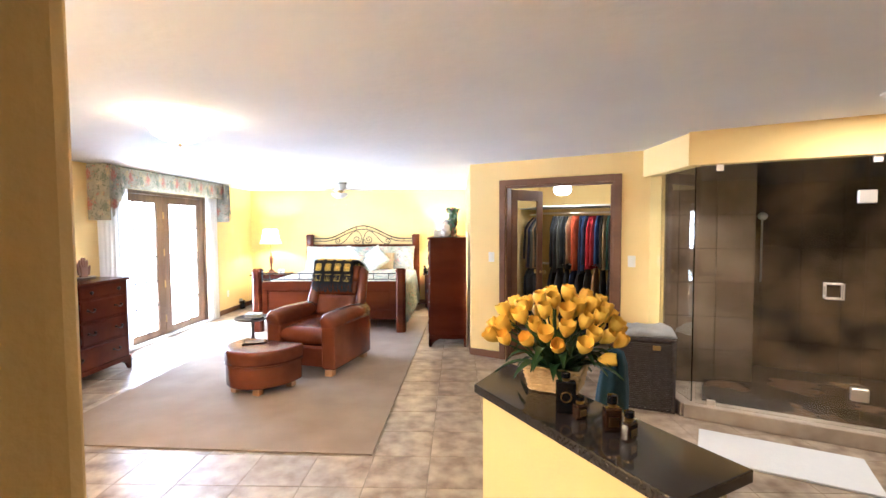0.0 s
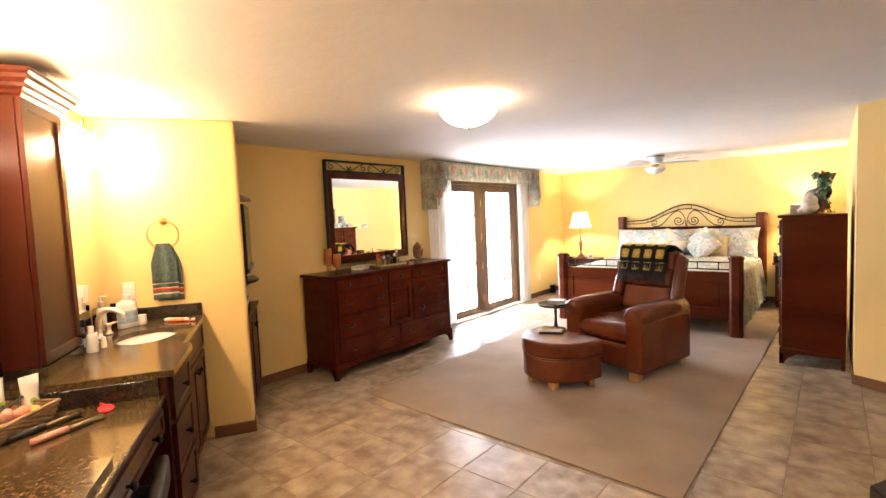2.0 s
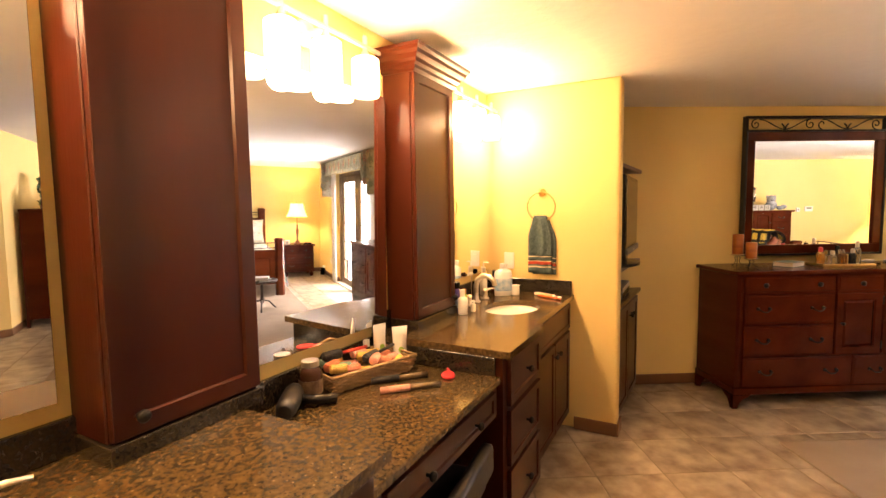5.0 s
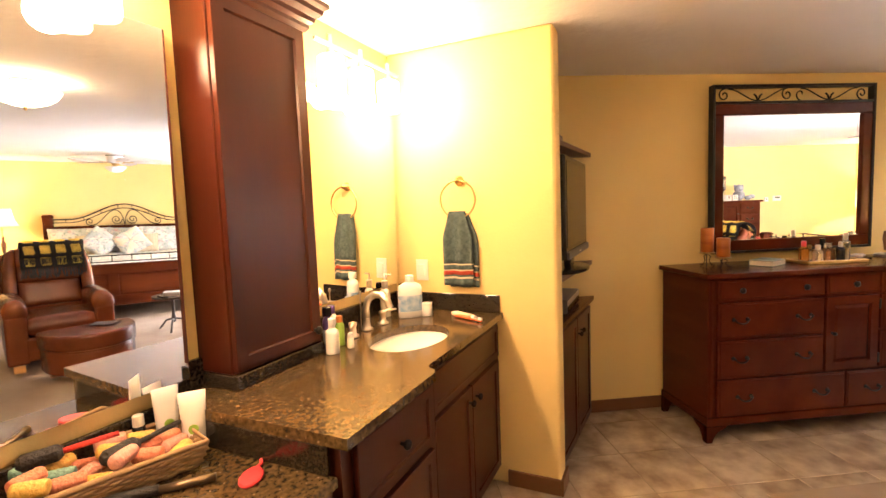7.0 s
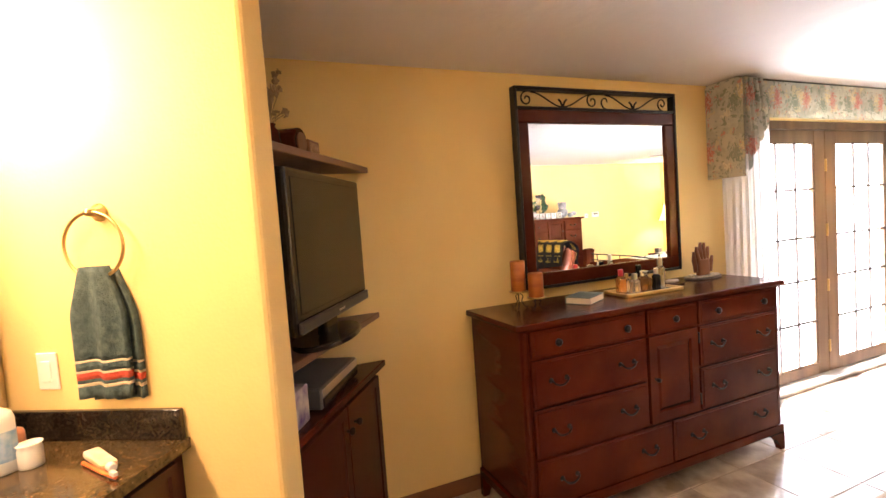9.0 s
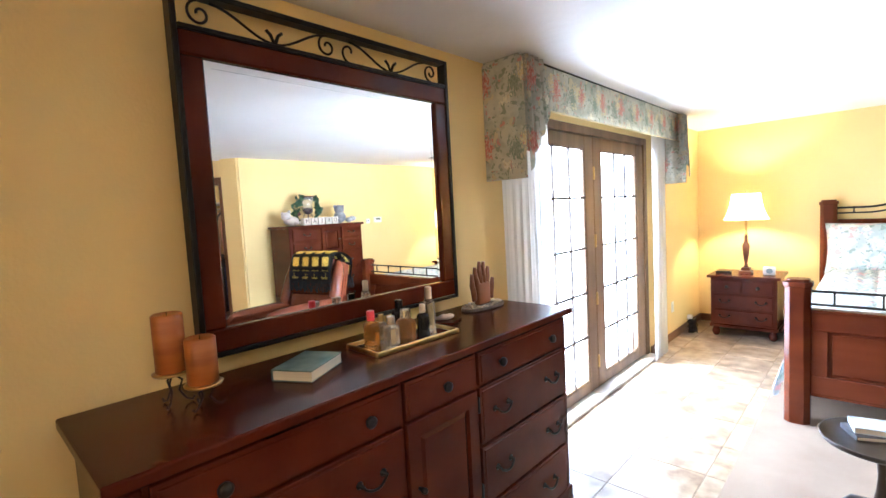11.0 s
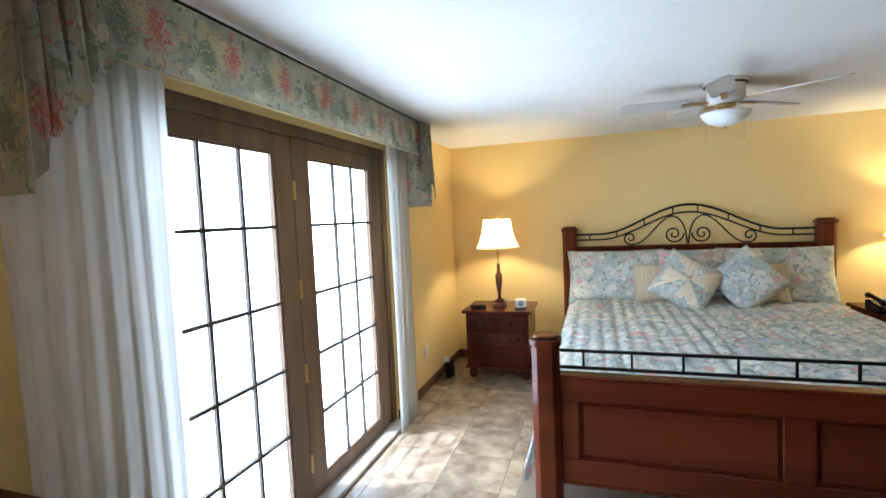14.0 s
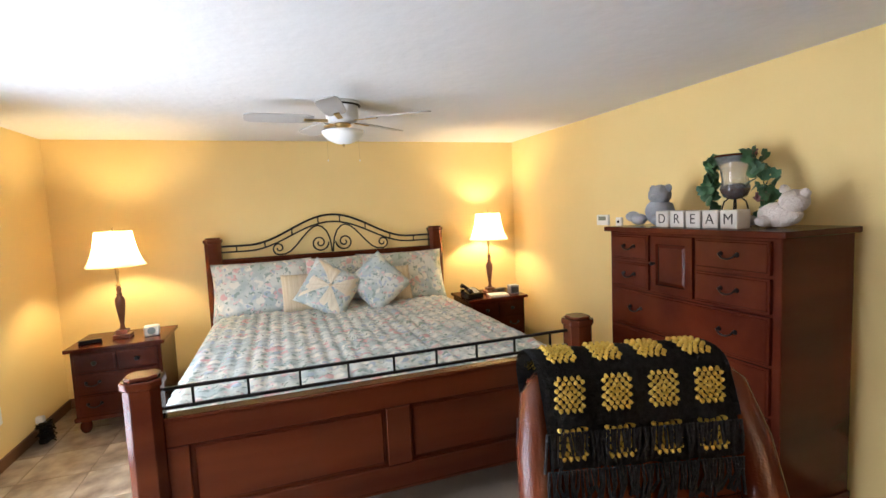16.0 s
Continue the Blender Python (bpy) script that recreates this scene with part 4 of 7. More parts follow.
sc.matrix_basis = pose(0.0, 0.0, 0, 0, 0, 30)
part("header", bx((-0.06, -0.06, 2.02), (2.6, 0.06, H - 0.0005)), YELLOW, shw)
hd = part("header_side", bx((-0.06, 0, 2.021), (0.06, 0.95, H - 0.001)), YELLOW, shw)
hd.matrix_basis = pose(0.0, 0.0, 0, 0, 0, 30)
for a, b in ((0.02, 0.1), (0.105, 1.02), (1.03, 2.3)):
    g = part("glass_panel", bx((a, -0.005, 0.117), (b, 0.005, 2.019), 0.001), SGLASS, shw)
    g.visible_shadow = False
g = part("glass_panel", bx((-0.005, 0.02, 0.116), (0.005, 0.94, 2.02), 0.001), SGLASS, shw)
g.matrix_basis = pose(0.0, 0.0, 0, 0, 0, 30)
g.visible_shadow = False
for z in (0.36, 1.74):
    part("hinge", bx((0.975, -0.022, z - 0.045), (1.075, 0.022, z + 0.045), 0.004), CHROME, shw, "brushed nickel glass hinge")
for x in (0.13, 1.05):
    part("clip", bx((x, -0.016, 1.97), (x + 0.05, 0.016, 2.018), 0.003), CHROME, shw)
part("clip", bx((0.1, -0.016, 0.117), (0.16, 0.016, 0.155), 0.003), CHROME, shw)
for s in (-1, 1):
    hb = tube([(0.815, s * 0.035, 1.025), (0.915, s * 0.035, 1.025), (0.915, s * 0.035, 1.13), (0.815, s * 0.035, 1.13)], 0.007, 10, True)
    for hz in (1.04, 1.115):
        tube([(0.815, s * 0.0055, hz), (0.815, s * 0.035, hz)], 0.006, 8, bm=hb)
    part("handle", hb, CHROME, shw, "square brushed nickel pull handle", smooth=True)
part("shower_pan", bx((0.06, 0.08, 0.0), (2.3, 1.9, 0.04)), SLATE, shw)
TS = 0.33
DGROUT = mat("dark_grout", (0.045, 0.03, 0.02), 0.9)


def tile_wall(name, m, nx, nz, label, stone=SLATE):
    w = empty(name, m, label, "wall", kind="structure")
    part("backing", bx((0, 0.012, 0), (nx * TS, 0.05, H)), DGROUT, w)
    me = None
    for i in range(nx):
        for k in range(nz):
            z0, z1 = k * TS, min((k + 1) * TS, H)
            if me is None or k == nz - 1:
                bm = bx((0.002, 0, 0.002), (TS - 0.002, 0.013, z1 - z0 - 0.002), 0.002)
                ob = part("tile", bm, stone, w)
                if k < nz - 1:
                    me = ob.data
            else:
                ob = new("tile", me)
                ob.parent = w
            ob.matrix_basis = pose(i * TS, 0, z0)


tile_wall("shower_wall_1", SHW @ pose(-0.1, 1.75, 0), 8, 7, "brown slate tiled shower back wall")
tile_wall("shower_wall_2", SHW @ pose(0.0, 0.0, 0, 0, 0, 30) @ pose(-0.02, 0.95, 0, 0, 0, -14), 3, 7, "tan brown stone tiled shower side wall", TANSLATE)
tile_wall("shower_wall_3", SHW @ pose(2.35, 1.75, 0, 0, 0, -90), 6, 7, "brown slate tiled shower side wall")
head = empty("hand_shower", SHW @ pose(0.55, 1.74, 0), "brushed nickel hand shower on a slide bar", "shower head")
part("bar", tube([(0, -0.02, 0.95), (0, -0.03, 1.0), (0, -0.03, 1.6), (0, -0.02, 1.65)], 0.009, 8), CHROME, head)
part("spray_head", lathe([(0.02, 0), (0.045, 0.03), (0.045, 0.04), (0.0005, 0.042)], 16, pose(0, -0.06, 1.62, 60)), CHROME, head, smooth=True)

rc = empty("recessed_light", pose(2.06, 3.50, H), "white recessed ceiling light, lit", "lamp")
part("trim_ring", lathe([(0.075, -0.0005), (0.098, -0.002), (0.095, -0.008), (0.072, -0.006)], 28), PLASTIC, rc, smooth=True)
part("lens", lathe([(0.0005, -0.004), (0.072, -0.0035)], 28), mat("lit_lens", (1.0, 0.86, 0.66), 0.4, emit=14.0), rc, "lit frosted lens")
lamp("recessed_bulb", pose(2.06, 3.50, H - 0.012), BATH_W, (1.0, 0.80, 0.56), 0.13, "AREA")

# ---- rug ----
tagged(part("rug", prism([(-3.53, 4.0), (-0.985, 3.885), (-0.87, 8.75), (-3.55, 8.75)], 0.0005, 0.012, 0.003), CARPET), "large flat beige woven area rug", "rug")


# ---- case furniture: front faces local +y at y = 0 ----
def bracket_foot(parent, x, s, y, h, material, turn=0):
    # curved bracket foot profile in xz, s = +1 points right
    pts = [(0, 0), (0.035, 0), (0.045, 0.03), (0.07, 0.065), (0.11, h * 0.85), (0.13, h), (0, h)]
    bm = bmesh.new()
    f = bm.faces.new([bm.verts.new((px * s, 0, pz)) for px, pz in pts])
    ex = bmesh.ops.extrude_face_region(bm, geom=[f])
    bmesh.ops.translate(bm, vec=(0, -0.03, 0), verts=[v for v in ex["geom"] if isinstance(v, bmesh.types.BMVert)])
    bmesh.ops.recalc_face_normals(bm, faces=bm.faces[:])
    bmesh.ops.transform(bm, matrix=Matrix.Translation((x, y, 0)) @ Matrix.Rotation(radians(turn), 4, "Z"), verts=bm.verts[:])
    return part("foot", bm, material, parent)


def case_piece(name, m, w, dep, h, label, cat, material, base=0.13, over=0.03, group=""):
    t = empty(name, m, label, cat, group)
    part("body", bx((0.0, -dep, base - 0.002), (w, -0.0, h - 0.03), 0.004), material, t)
    part("top", bx((-over, -dep - 0.0, h - 0.03), (w + over, over, h), 0.008, seg=3), material, t)
    part("base_moulding", bx((-0.012, -dep + 0.002, base - 0.03), (w + 0.012, 0.014, base + 0.02), 0.006, seg=2), material, t)
    if base > 0.05:
        hz = base - 0.031
        for x, s in ((-0.012, 1), (w + 0.012, -1)):
            bracket_foot(t, x, s, 0.014, hz, material)
            bracket_foot(t, x, s, -dep + 0.034, hz, material)
            bracket_foot(t, x if s == 1 else x - 0.03, -1, 0.012, hz, material, 90)
    return t


def drawer(t, x0, x1, z0, z1, material, pulls="bail", n=2):
    d = part("drawer", panel(x0, x1, z0, z1, 0.0005, 0.018, 0.012, -0.004, lip=0.004), material, t)
    w = x1 - x0
    xs = [x0 + w / 2] if n == 1 else [x0 + w * 0.2, x1 - w * 0.2]
    for x in xs:
        knob(d, x, 0.018, (z0 + z1) / 2, 0.017) if pulls == "knob" else pull(d, x, 0.02, (z0 + z1) / 2 + 0.008)
    return d


dres = case_piece("dresser", pose(-4.05, 5.82, 0, 0, 0, -90), 1.76, 0.47, 1.012, "wide dark cherry dresser with many drawers", "dresser", DARKWOOD)
for x in (0.012, 1.722):
    part("corner_column", bx((x, 0.0005, 0.155), (x + 0.026, 0.012, 0.975), 0.005), DARKWOOD, dres)
for x0, x1 in ((1.04, 1.71), (0.05, 0.665)):
    drawer(dres, x0, x1, 0.85, 0.972, DARKWOOD, "knob")
    drawer(dres, x0, x1, 0.625, 0.838, DARKWOOD)
    drawer(dres, x0, x1, 0.39, 0.613, DARKWOOD)
drawer(dres, 0.89, 1.71, 0.16, 0.378, DARKWOOD)
drawer(dres, 0.05, 0.88, 0.16, 0.378, DARKWOOD)
drawer(dres, 0.68, 1.025, 0.85, 0.972, DARKWOOD, "knob", 1)
d = part("door", panel(0.68, 1.025, 0.39, 0.838, 0.0005, 0.02, 0.07, 0.012, raised=True), DARKWOOD, dres)
knob(d, 0.99, 0.02, 0.62, 0.010)
for z in (0.45, 0.78):
    part("hinge", bx((0.668, 0.0005, z - 0.03), (0.678, 0.022, z + 0.03), 0.002), IRON, d)

# ---- dresser mirror ----
mr = empty("dresser_mirror", pose(-4.47, 5.548, 0, 0, 0, -90), "large cherry framed mirror with scrolled iron top", "mirror")
MW, M0, M1 = 1.158, 1.085, 2.185
part("back_board", bx((0.05, WX + 4.4705, M0 + 0.05), (MW - 0.05, -0.045, 2.0), 0.002), DARKWOOD, mr)
bm = bmesh.new()
ft = 2.065
for lo, hi in (((0, -0.045, M0), (MW, -0.005, M0 + 0.075)), ((0, -0.045, ft - 0.075), (MW, -0.005, ft)), ((0, -0.045, M0 + 0.075), (0.075, -0.005, ft - 0.075)), ((MW - 0.075, -0.045, M0 + 0.075), (MW, -0.005, ft - 0.075))):
    box(bm, lo, hi, 0.006)
part("frame", bm, DARKWOOD, mr)
for lo, hi in (((-0.012, M0 - 0.012), (0.006, M1)), ((MW - 0.006, M0 - 0.012), (MW + 0.012, M1)), ((0.006, M1 - 0.018), (MW - 0.006, M1)), ((0.006, M0 - 0.012), (MW - 0.006, M0 + 0.004)), ((0.006, ft - 0.004), (MW - 0.006, ft + 0.012))):
    part("iron_band", bx((lo[0], -0.047, lo[1]), (hi[0], 0.004, hi[1]), 0.003), IRON, mr, "black iron edge band")
part("glass", bx((0.07, -0.03, M0 + 0.07), (MW - 0.07, -0.022, ft - 0.07), 0.0), MIRROR, mr)
# bevelled rim of the glass
bm = bmesh.new()
o = ((0.075, M0 + 0.075), (MW - 0.075, M0 + 0.075), (MW - 0.075, ft - 0.075), (0.075, ft - 0.075))
i_ = ((0.10, M0 + 0.10), (MW - 0.10, M0 + 0.10), (MW - 0.10, ft - 0.10), (0.10, ft - 0.10))
vo = [bm.verts.new((x, -0.0215, z)) for x, z in o]
vi = [bm.verts.new((x, -0.0211, z)) for x, z in i_]
for k in range(4):
    bm.faces.new((vo[k], vo[(k + 1) % 4], vi[(k + 1) % 4], vi[k]))
bmesh.ops.recalc_face_normals(bm, faces=bm.faces[:])
part("bevel", bm, MIRROR, mr)


def spiral(cx, cz, r0, r1, a0, a1, n=22):
    return [(cx + (r0 + (r1 - r0) * k / n) * math.cos(a0 + (a1 - a0) * k / n), cz + (r0 + (r1 - r0) * k / n) * math.sin(a0 + (a1 - a0) * k / n)) for k in range(n + 1)]


def iron_line(pts, y, r, parent, name="scroll"):
    return part(name, tube([(x, y, z) for x, z in pts], r, 6), IRON, parent, smooth=True)


zc = (ft + 0.012 + M1 - 0.018) / 2
hh = (M1 - 0.018 - ft - 0.012) / 2
for c, s in ((MW / 2, 1), (MW / 2, -1)):
    # centre curl, flowing line out, end curl
    p = spiral(c + s * 0.05, zc, 0.008, hh * 0.92, 0 if s > 0 else math.pi, (math.pi * 2.5) if s > 0 else (math.pi - math.pi * 1.5), 24)
    iron_line(p, -0.02, 0.0045, mr)
    q = [(c + s * (0.05 + 0.42 * k / 16), zc + hh * 0.85 * math.cos(math.pi * 2 * k / 16 * 1.0)) for k in range(17)]
    iron_line(q, -0.02, 0.0045, mr)
    e = spiral(c + s * 0.50, zc, 0.008, hh * 0.9, 0, 2.5 * math.pi * s, 24)
    iron_line(e, -0.02, 0.0045, mr)
    for dx in (-0.022, 0.022):
        iron_line([(c + s * 0.26, zc - hh * 0.9), (c + s * 0.26 + dx * 0.6, zc - hh * 0.2), (c + s * 0.26 + dx * 1.3, zc + hh * 0.1)], -0.02, 0.006, mr, "leaf_bud")

# ---- tall chest ----
chest = case_piece("tall_chest", pose(-0.765, 6.76, 0, 0, 0, 90), 1.09, 0.47, 1.41, "tall dark cherry chest of drawers", "chest", DARKWOOD)
for z0, z1 in ((1.215, 1.365), (1.045, 1.20)):
    drawer(chest, 0.04, 0.43, z0, z1, DARKWOOD, n=1)
    drawer(chest, 0.75, 1.05, z0, z1, DARKWOOD, n=1)
d = part("door", panel(0.445, 0.735, 1.045, 1.365, 0.0005, 0.02, 0.06, 0.012, raised=True), DARKWOOD, chest)
knob(d, 0.70, 0.02, 1.21, 0.010)
for z0, z1 in ((0.815, 1.03), (0.585, 0.80), (0.365, 0.57), (0.16, 0.35)):
    drawer(chest, 0.04, 1.05, z0, z1, DARKWOOD)


# ---- nightstands ----
def nightstand(xr, yf, label):
    t = empty("nightstand", pose(xr, yf, 0, 0, 0, 180), label, "nightstand", "nightstands by the bed")
    w, dep, h = 0.63, 0.50, 0.66
    part("body", bx((0.02, -dep, 0.11), (w - 0.02, 0, h - 0.028), 0.004), DARKWOOD, t)
    part("top", bx((-0.012, -dep, h - 0.028), (w + 0.012, 0.03, h), 0.007, seg=3), DARKWOOD, t)
    part("base_moulding", bx((0.008, -dep, 0.10), (w - 0.008, 0.012, 0.135), 0.005), DARKWOOD, t)
    drawer(t, 0.045, w / 2 - 0.006, 0.475, 0.615, DARKWOOD, "knob", 1)
    drawer(t, w / 2 + 0.006, w - 0.045, 0.475, 0.615, DARKWOOD, "knob", 1)
    drawer(t, 0.045, w - 0.045, 0.315, 0.463, DARKWOOD)
    drawer(t, 0.045, w - 0.045, 0.15, 0.303, DARKWOOD)
    for x in (0.06, w - 0.06):
        for y in (-0.05, -dep + 0.05):
            part("bun_foot", lathe([(0.02, 0), (0.034, 0.02), (0.04, 0.045), (0.034, 0.075), (0.022, 0.088), (0.03, 0.1)], 16, pose(x, y, 0)), DARKWOOD, t, smooth=True)
    return t


nightstand(-3.68, 9.47, "cherry nightstand carrying a lit lamp and clock")
nightstand(-0.42, 9.60, "cherry nightstand carrying a lit lamp and telephone")

SHADE = bpy.data.materials.new("lit_lampshade")
SHADE.use_nodes = True
sn = SHADE.node_tree
sp = sn.nodes["Principled BSDF"]
sp.inputs["Base Color"].default_value, sp.inputs["Roughness"].default_value = (0.85, 0.72, 0.5, 1), 0.9
tr = sn.nodes.new("ShaderNodeBsdfTranslucent")
tr.inputs[0].default_value = (0.95, 0.80, 0.55, 1)
mx = sn.nodes.new("ShaderNodeMixShader")
mx.inputs[0].default_value = 0.5
sn.links.new(sp.outputs[0], mx.inputs[1])
sn.links.new(tr.outputs[0], mx.inputs[2])
sn.links.new(mx.outputs[0], sn.nodes["Material Output"].inputs[0])
LAMPWOOD = mat("lamp_wood", (0.12, 0.035, 0.015), 0.3, colour2=(0.2, 0.07, 0.03), scale=8, coat=0.3)


def table_lamp(x, y, z):
    t = empty("table_lamp", pose(x, y, z), "turned wooden table lamp with lit cream bell shade", "lamp", "bedside lamps")
    part("base", bx((-0.06, -0.06, 0.0005), (0.06, 0.06, 0.03), 0.006, seg=2), LAMPWOOD, t)
    part("step", bx((-0.042, -0.042, 0.03), (0.042, 0.042, 0.065), 0.008, seg=2), LAMPWOOD, t)
    part("column", lathe([(0.03, 0.065), (0.018, 0.08), (0.014, 0.11), (0.02, 0.15), (0.032, 0.24), (0.036, 0.29), (0.03, 0.32), (0.016, 0.335), (0.022, 0.345), (0.015, 0.36), (0.019, 0.39), (0.011, 0.415)], 20), LAMPWOOD, t, smooth=True)
    part("collar", lathe([(0.02, 0.415), (0.02, 0.425), (0.009, 0.43), (0.009, 0.50), (0.014, 0.51), (0.014, 0.60)], 14), BRASS, t, "brass lamp collar", smooth=True)
    n = 32
    bm = bmesh.new()
    prof = [(0.205, 0.574), (0.188, 0.60), (0.170, 0.64), (0.150, 0.70), (0.136, 0.77), (0.125, 0.845)]
    rings = []
    for r, zz in prof:
        rings.append([bm.verts.new(((r + 0.008 * r / 0.2 * math.cos(8 * 2 * math.pi * i / n)) * math.cos(2 * math.pi * i / n), (r + 0.008 * r / 0.2 * math.cos(8 * 2 * math.pi * i / n)) * math.sin(2 * math.pi * i / n), zz)) for i in range(n)])
    for a, b in zip(rings, rings[1:]):
        for i in range(n):
            bm.faces.new((a[i], a[(i + 1) % n], b[(i + 1) % n], b[i]))
    part("shade", bm, SHADE, t, "lit cream fabric bell shade", smooth=True)
    part("finial", lathe([(0.003, 0.58), (0.003, 0.85), (0.009, 0.855), (0.007, 0.87), (0.0005, 0.88)], 10), BRASS, t, smooth=True)
    lamp("lamp_bulb", pose(x, y, z + 0.72), BEDLAMP_W, (1.0, 0.75, 0.39), 0.04)


table_lamp(-4.005, 9.70, 0.66)
table_lamp(-0.70, 9.86, 0.66)

# ---- bed ----
bed = empty("bed", pose(0, 0, 0), "king cherry poster bed with scrolled iron headboard", "bed")


def post(cx, cy, h, s=0.068):
    c = s * 0.55
    octo = [(s, c), (c, s), (-c, s), (-s, c), (-s, -c), (-c, -s), (c, -s), (s, -c)]
    p = part("post", prism([(cx + x, cy + y) for x, y in octo], 0.0, h - 0.05, 0.003), BEDWOOD, bed)
    part("cap", prism([(cx + x * 1.14, cy + y * 1.14) for x, y in octo], h - 0.0495, h - 0.015, 0.008, 2), BEDWOOD, p)
    part("cap_top", prism([(cx + x * 0.9, cy + y * 0.9) for x, y in octo], h - 0.0148, h, 0.007, 2), BEDWOOD, p)


XL, XR, YF, YH = -3.345, -1.235, 7.56, 10.04
for x in (XL, XR):
    post(x, YF, 0.945)
    post(x, YH, 1.40)
fa, fb = XL + 0.069, XR - 0.069
part("footboard", bx((fa, YF - 0.015, 0.22), (fb, YF + 0.02, 0.742), 0.003), BEDWOOD, bed)
xm = (fa + fb) / 2
bm = bmesh.new()
for lo, hi in (((fa, 0.625), (fb, 0.742)), ((fa, 0.22), (fb, 0.335)), ((fa, 0.335), (fa + 0.085, 0.625)), ((fb - 0.085, 0.335), (fb, 0.625)), ((xm - 0.06, 0.335), (xm + 0.06, 0.625))):
    box(bm, (lo[0], YF - 0.037, lo[1]), (hi[0], YF - 0.0155, hi[1]), 0.004)
part("footboard_frame", bm, BEDWOOD, bed)
for a, b in ((fa + 0.1, xm - 0.075), (xm + 0.075, fb - 0.1)):
    part("raised_panel", bx((a, YF - 0.025, 0.352), (b, YF - 0.0155, 0.608), 0.008), BEDWOOD, bed)
part("footboard_cap", bx((fa, YF - 0.045, 0.7425), (fb, YF + 0.03, 0.757), 0.005, seg=2), BEDWOOD, bed)
part("foot_skirt", bx((fa, YF - 0.03, 0.20), (fb, YF - 0.0, 0.2195), 0.004), BEDWOOD, bed)
for z in (0.785, 0.868):
    part("iron_rail", bx((fa, YF - 0.008, z - 0.007), (fb, YF + 0.008, z + 0.007), 0.002), IRON, bed, "black iron foot rail")
k = 9
for i in range(k):
    x = fa + (fb - fa) * (i + 0.5) / k
    part("iron_baluster", bx((x - 0.005, YF - 0.005, 0.7915), (x + 0.005, YF + 0.005, 0.8615)), IRON, bed)
part("headboard", bx((fa, YH - 0.025, 0.4), (fb, YH + 0.02, 1.175), 0.004), BEDWOOD, bed)
part("headboard_cap", bx((fa, YH - 0.04, 1.1755), (fb, YH + 0.035, 1.20), 0.006, seg=2), BEDWOOD, bed)
for x in (XL - 0.0, XR + 0.0):
    part("side_rail", bx((x - 0.02, YF + 0.07, 0.26), (x + 0.02, YH - 0.07, 0.44), 0.004), BEDWOOD, bed)


def arch(z0, rise, n=48):
    out = []
    for k in range(n + 1):
        u = k / n
        x = fa + (fb - fa) * u
        d = abs(u - 0.5) * 2
        out.append((x, z0 + rise * (0.5 + 0.5 * math.cos(math.pi * min(1, d / 0.78))) ))
    return out


iron_line(arch(1.315, 0.25), YH, 0.010, bed, "iron_arch")
iron_line(arch(1.262, 0.235), YH, 0.008, bed, "iron_arch")
for u in (0.08, 0.2, 0.32, 0.44, 0.56, 0.68, 0.80, 0.92):
    k = int(u * 48)
    a, b = arch(1.262, 0.235)[k], arch(1.315, 0.25)[k]
    iron_line([a, b], YH, 0.006, bed, "iron_strut")
for s in (-1, 1):
    lobe = ((0.006, 1.205), (0.010, 1.26), (0.022, 1.34), (0.050, 1.41), (0.090, 1.452), (0.13, 1.466), (0.175, 1.452), (0.225, 1.412), (0.28, 1.352), (0.335, 1.288), (0.39, 1.236), (0.44, 1.211), (0.485, 1.209))
    curl = spiral(0.495, 1.268, 0.060, 0.012, -math.pi * 0.5, math.pi * 2.1, 34)
    iron_line([(xm + s * x, z) for x, z in list(lobe) + curl], YH, 0.007, bed)
    inner = spiral(0.118, 1.297, 0.084, 0.012, math.pi * 0.98, math.pi * 4.3, 44)
    iron_line([(xm + s * x, z) for x, z in inner], YH, 0.007, bed)
part("mattress", bx((XL + 0.03, YF + 0.05, 0.40), (XR - 0.03, YH - 0.06, 0.66), 0.04, seg=3), WHITE, bed)
part("box_spring", bx((XL + 0.03, YF + 0.05, 0.2), (XR - 0.03, YH - 0.06, 0.395), 0.02), WHITE, bed)

BEDFAB = floral("bedspread_floral", (0.40, 0.45, 0.43), (0.60, 0.61, 0.55), [((0.27, 0.33, 0.29), 15, 0.33), ((0.68, 0.65, 0.56), 11, 0.36), ((0.58, 0.36, 0.34), 8, 0.27), ((0.64, 0.48, 0.45), 14, 0.26), ((0.37, 0.43, 0.49), 12, 0.28), ((0.24, 0.31, 0.25), 24, 0.22)], 9)
spread = empty("bedspread", pose(0, 0, 0), "quilted pale floral bedspread hanging over the mattress", "bedspread")
bm = bmesh.new()
nx, ny = 120, 130
x0, x1, y0, y1 = XL + 0.0, XR - 0.0, YF + 0.035, YH - 0.10
grid = []
for j in range(ny + 1):
    row = []
    v = j / ny
    for i in range(nx + 1):
        u = i / nx
        s = (u - 0.5) * 2
        x = x0 + (x1 - x0) * u
        y = y0 + (y1 - y0) * v
        z = 0.70 + 0.03 * (1 - abs(s) ** 6) - 0.03 * max(0, (abs(s) - 0.93) / 0.07) ** 2
        puff = abs(math.sin(x * math.pi / 0.085)) ** 0.5 * abs(math.sin(y * math.pi / 0.085)) ** 0.5
        z += 0.022 * puff + 0.008 * noise.noise(Vector((x * 3, y * 3, 0)))
        z -= 0.05 * max(0, 1 - v / 0.02) ** 2
        row.append(bm.verts.new((x, y, z)))
    grid.append(row)
for j in range(ny):
    for i in range(nx):
        bm.faces.new((grid[j][i], grid[j][i + 1], grid[j + 1][i + 1], grid[j + 1][i]))
part("top", bm, BEDFAB, spread, smooth=True)
